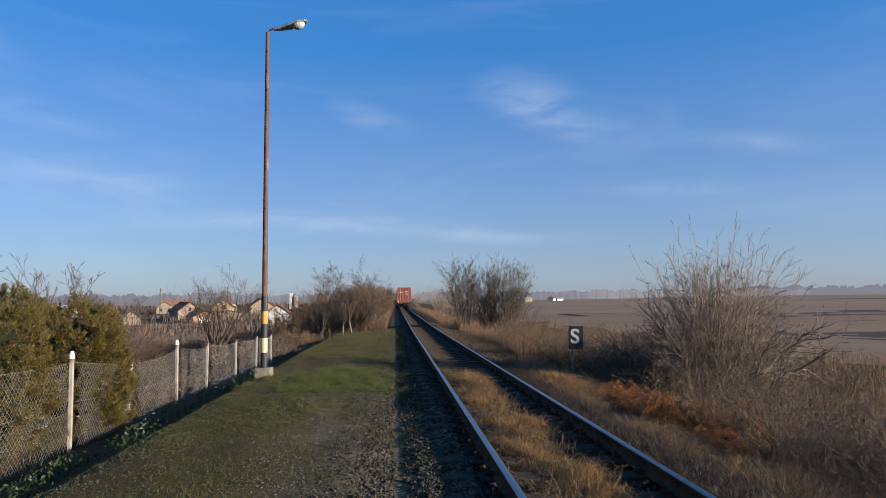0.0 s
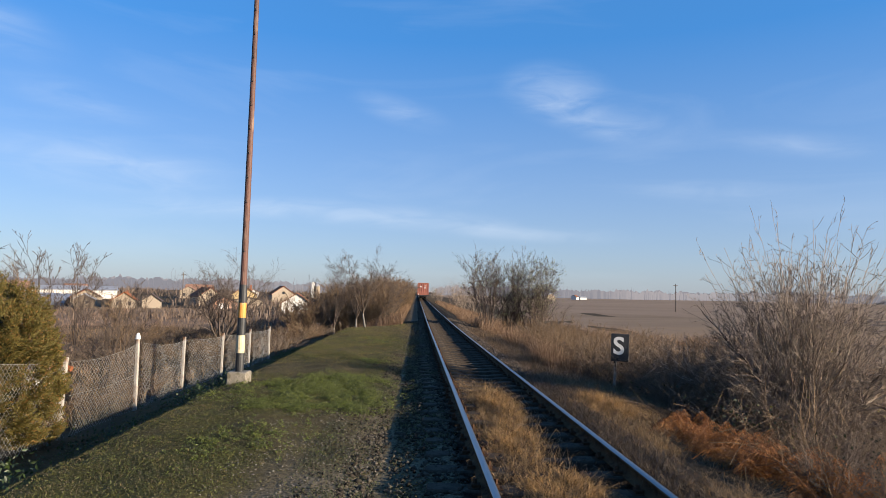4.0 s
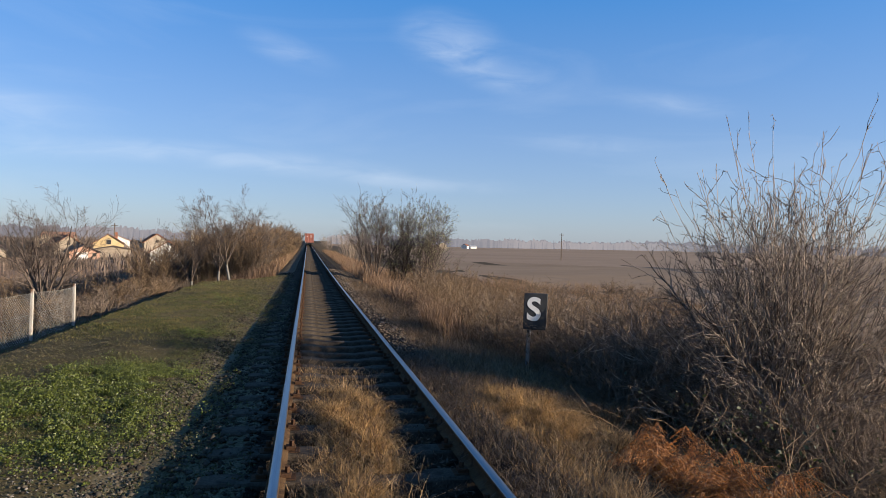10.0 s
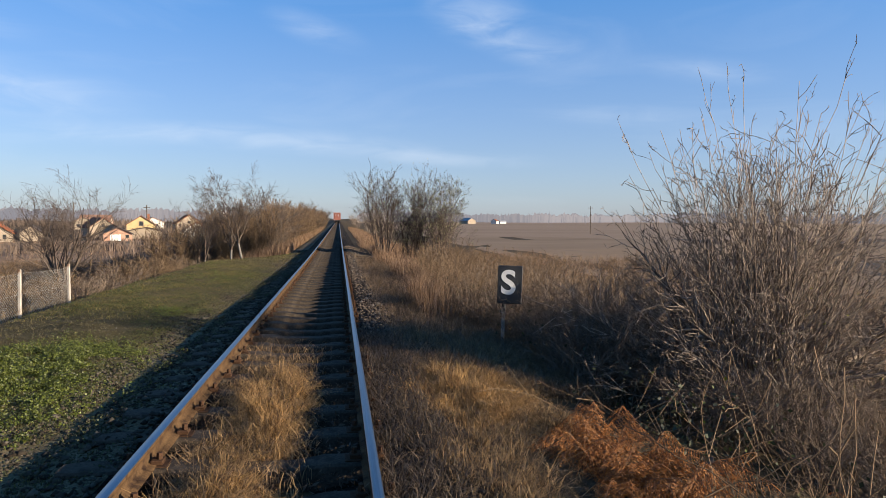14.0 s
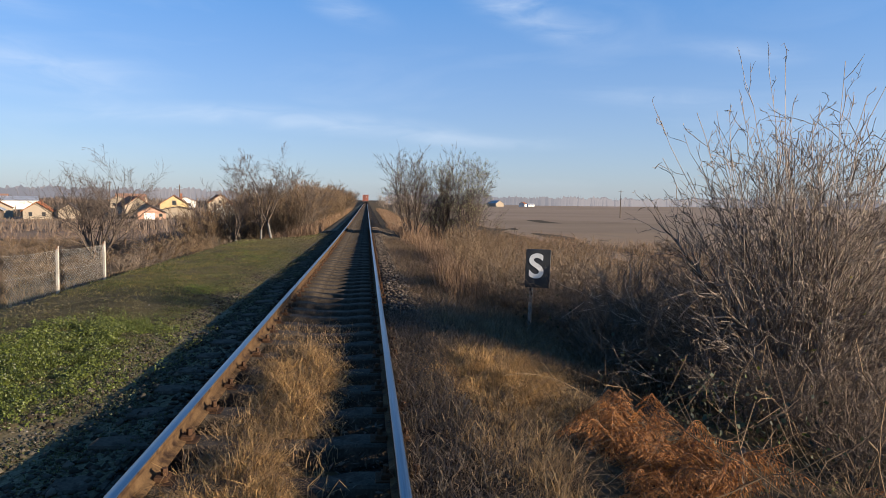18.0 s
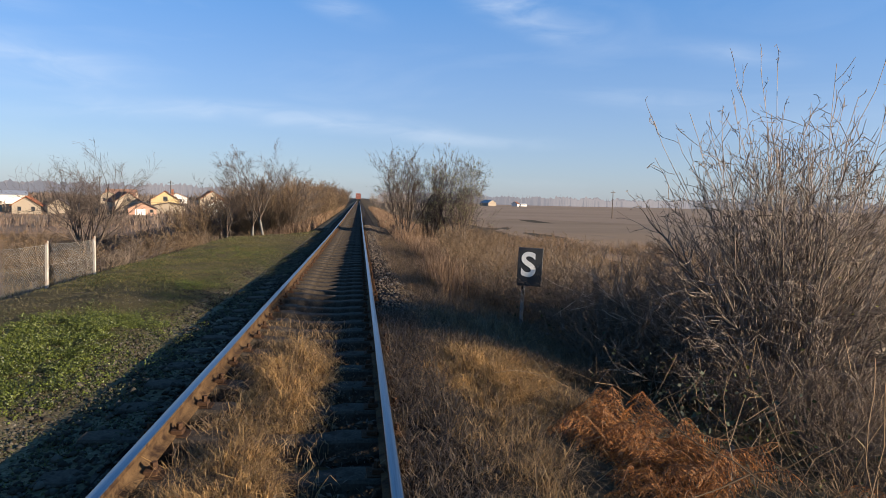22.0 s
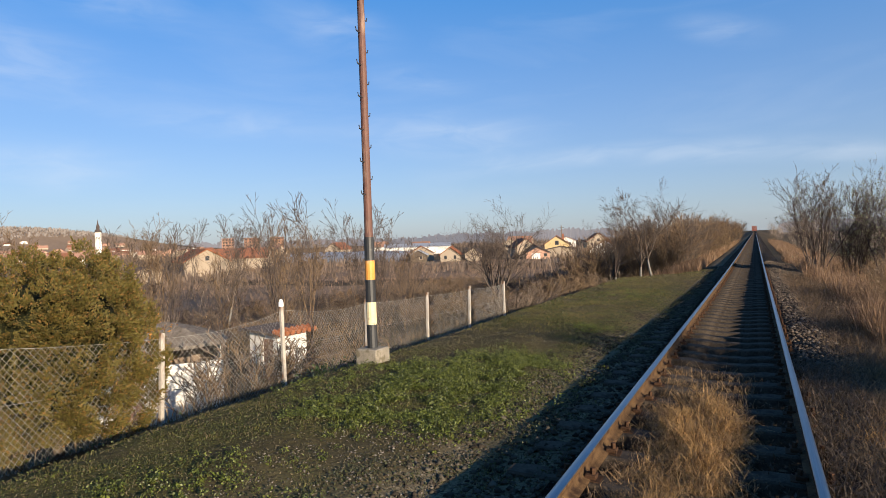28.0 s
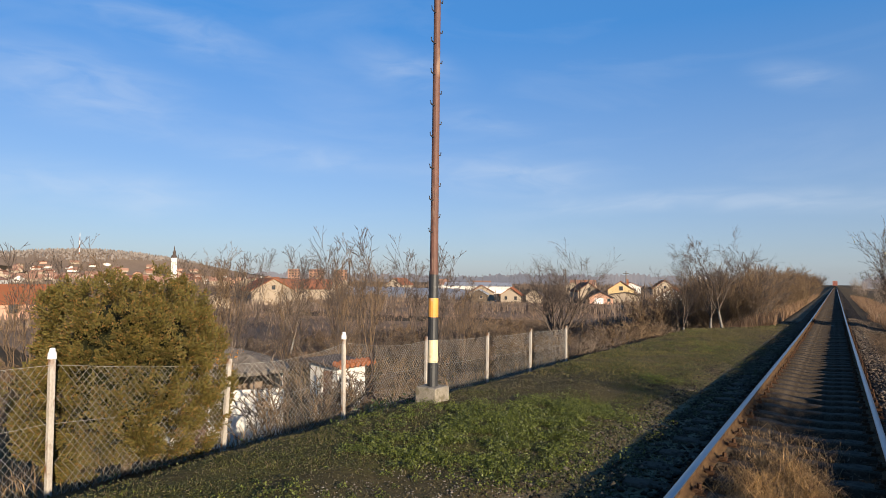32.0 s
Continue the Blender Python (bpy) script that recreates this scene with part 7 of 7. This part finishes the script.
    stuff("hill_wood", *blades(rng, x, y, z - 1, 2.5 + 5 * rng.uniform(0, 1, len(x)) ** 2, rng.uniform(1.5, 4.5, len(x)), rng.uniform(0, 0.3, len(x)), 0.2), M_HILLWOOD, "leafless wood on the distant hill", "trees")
    # hedges and orchards among the houses
    n = 60000
    turn, d = np.radians(rng.uniform(10, 80, n)), 70 + 560 * rng.uniform(0, 1, n) ** 1.3
    x, y = -np.sin(turn) * d, np.cos(turn) * d
    thick = ripple(x, y, 17) + rng.normal(0, 0.25, n) > 0.25
    x, y = x[thick], y[thick]
    stuff("village_scrub", *blades(rng, x, y, land(x, y) - 0.3, rng.uniform(0.5, 1.5, len(x)) * (1 + np.hypot(x, y) / 220), rng.uniform(0.05, 0.16, len(x)) * (1 + np.hypot(x, y) / 150), rng.uniform(0.05, 0.4, len(x)), 0.3), M_HEDGE, "brown hedges and orchards among the houses", "hedges")


far_things()

# ---- train ----


def wagon(kind, label):
    car = thing("freight_wagon", pose(0, 0, 0), label, "wagon", "freight train")
    bm = bmesh.new()
    wide, base, roof, run = 1.22, 1.15, 3.85, 6.1
    # corrugated box: flutes along the sides and the end doors
    ring = []
    for x0, y0, x1, y1, k in ((-wide, -run, wide, -run, 11), (wide, -run, wide, run, 45), (wide, run, -wide, run, 11), (-wide, run, -wide, -run, 45)):
        nx, ny = (y1 - y0), -(x1 - x0)
        m = math.hypot(nx, ny)
        for i in range(k):
            s = i / k
            o = 0.04 if i % 2 else 0.0
            ring.append((x0 + (x1 - x0) * s - nx / m * o, y0 + (y1 - y0) * s - ny / m * o))
    low = [bm.verts.new((x, y, base)) for x, y in ring]
    top = [bm.verts.new((x, y, roof)) for x, y in ring]
    for i in range(len(ring)):
        j = (i + 1) % len(ring)
        bm.faces.new((low[i], low[j], top[j], top[i]))
    bm.faces.new(top)
    bm.faces.new(low[::-1])
    box = part("container", bm, M_CONTAINER if kind else M_CONTAINER_DARK, car, "red corrugated steel container" if kind else "dark corrugated steel container")
    for x in (-0.78, -0.26, 0.26, 0.78):
        part("locking_bar", rod((x, -run - 0.06, base + 0.1, 0.028), (x, -run - 0.06, roof - 0.1, 0.028), sides=6), M_CONTAINER, box)
    part("door_frame", boxes((-1.25, -run - 0.05, base, -1.12, -run, roof), (1.12, -run - 0.05, base, 1.25, -run, roof), (-1.12, -run - 0.05, roof - 0.13, 1.12, -run, roof), (-1.12, -run - 0.05, base, 1.12, -run, base + 0.15)), M_CONTAINER, box)
    for x, z, w, h in ((0.42, 3.1, 0.5, 0.10), (0.42, 2.8, 0.5, 0.08), (0.42, 2.5, 0.4, 0.08), (-0.5, 2.9, 0.4, 0.14)):
        part("marking", boxes((x - w / 2, -run - 0.058, z, x + w / 2, -run - 0.045, z + h)), M_WHITE, box, "pale lettering bar")
    part("underframe", boxes((-1.2, -run - 0.5, 0.85, 1.2, run + 0.5, 1.13), (-0.3, -run - 0.4, 0.6, 0.3, run + 0.4, 0.85)), M_IRON, car)
    for s in (-1, 1):
        for x in (-0.87, 0.87):
            part("buffer", rod((x, s * (run + 0.48), 1.0, 0.08), (x, s * (run + 0.95), 1.0, 0.08), (x, s * (run + 0.96), 1.0, 0.22), (x, s * (run + 1.0), 1.0, 0.20), sides=10), M_IRON, car)
        for k in (-0.9, 0.9):
            axle = part("wheelset", rod((-0.7, s * 4.2 + k, 0.46, 0.08), (0.7, s * 4.2 + k, 0.46, 0.08)), M_IRON, car)
            for x in (-0.75, 0.75):
                part("wheel", rod((x - 0.06, s * 4.2 + k, 0.46, 0.46), (x + 0.06, s * 4.2 + k, 0.46, 0.46), sides=18), M_IRON, axle)
    part("tail_lamp", boxes((-1.1, -run - 0.55, 1.15, -0.95, -run - 0.45, 1.35)), M_CAP, car)
    return car


def train_y(t):
    """Where the tail of the train stands at t seconds."""
    return 112 + 7.2 * t + 0.10 * t * t


def motions():
    first = wagon(True, "freight wagon carrying a red steel container")
    cars = [first, wagon(False, "freight wagon carrying a dark steel container")]
    for _ in range(4):
        cars.append(copy_thing(cars[1], pose(0, 0, 0)))
    for i, car in enumerate(cars):
        rows = []
        for t in np.arange(0, 32.1, 2.0):
            y = train_y(t) + i * 14.2
            rows.append((float(t), pose(0, y, float(rail_z(y)) - CANT / 2)))
        walk(car, rows)


motions()
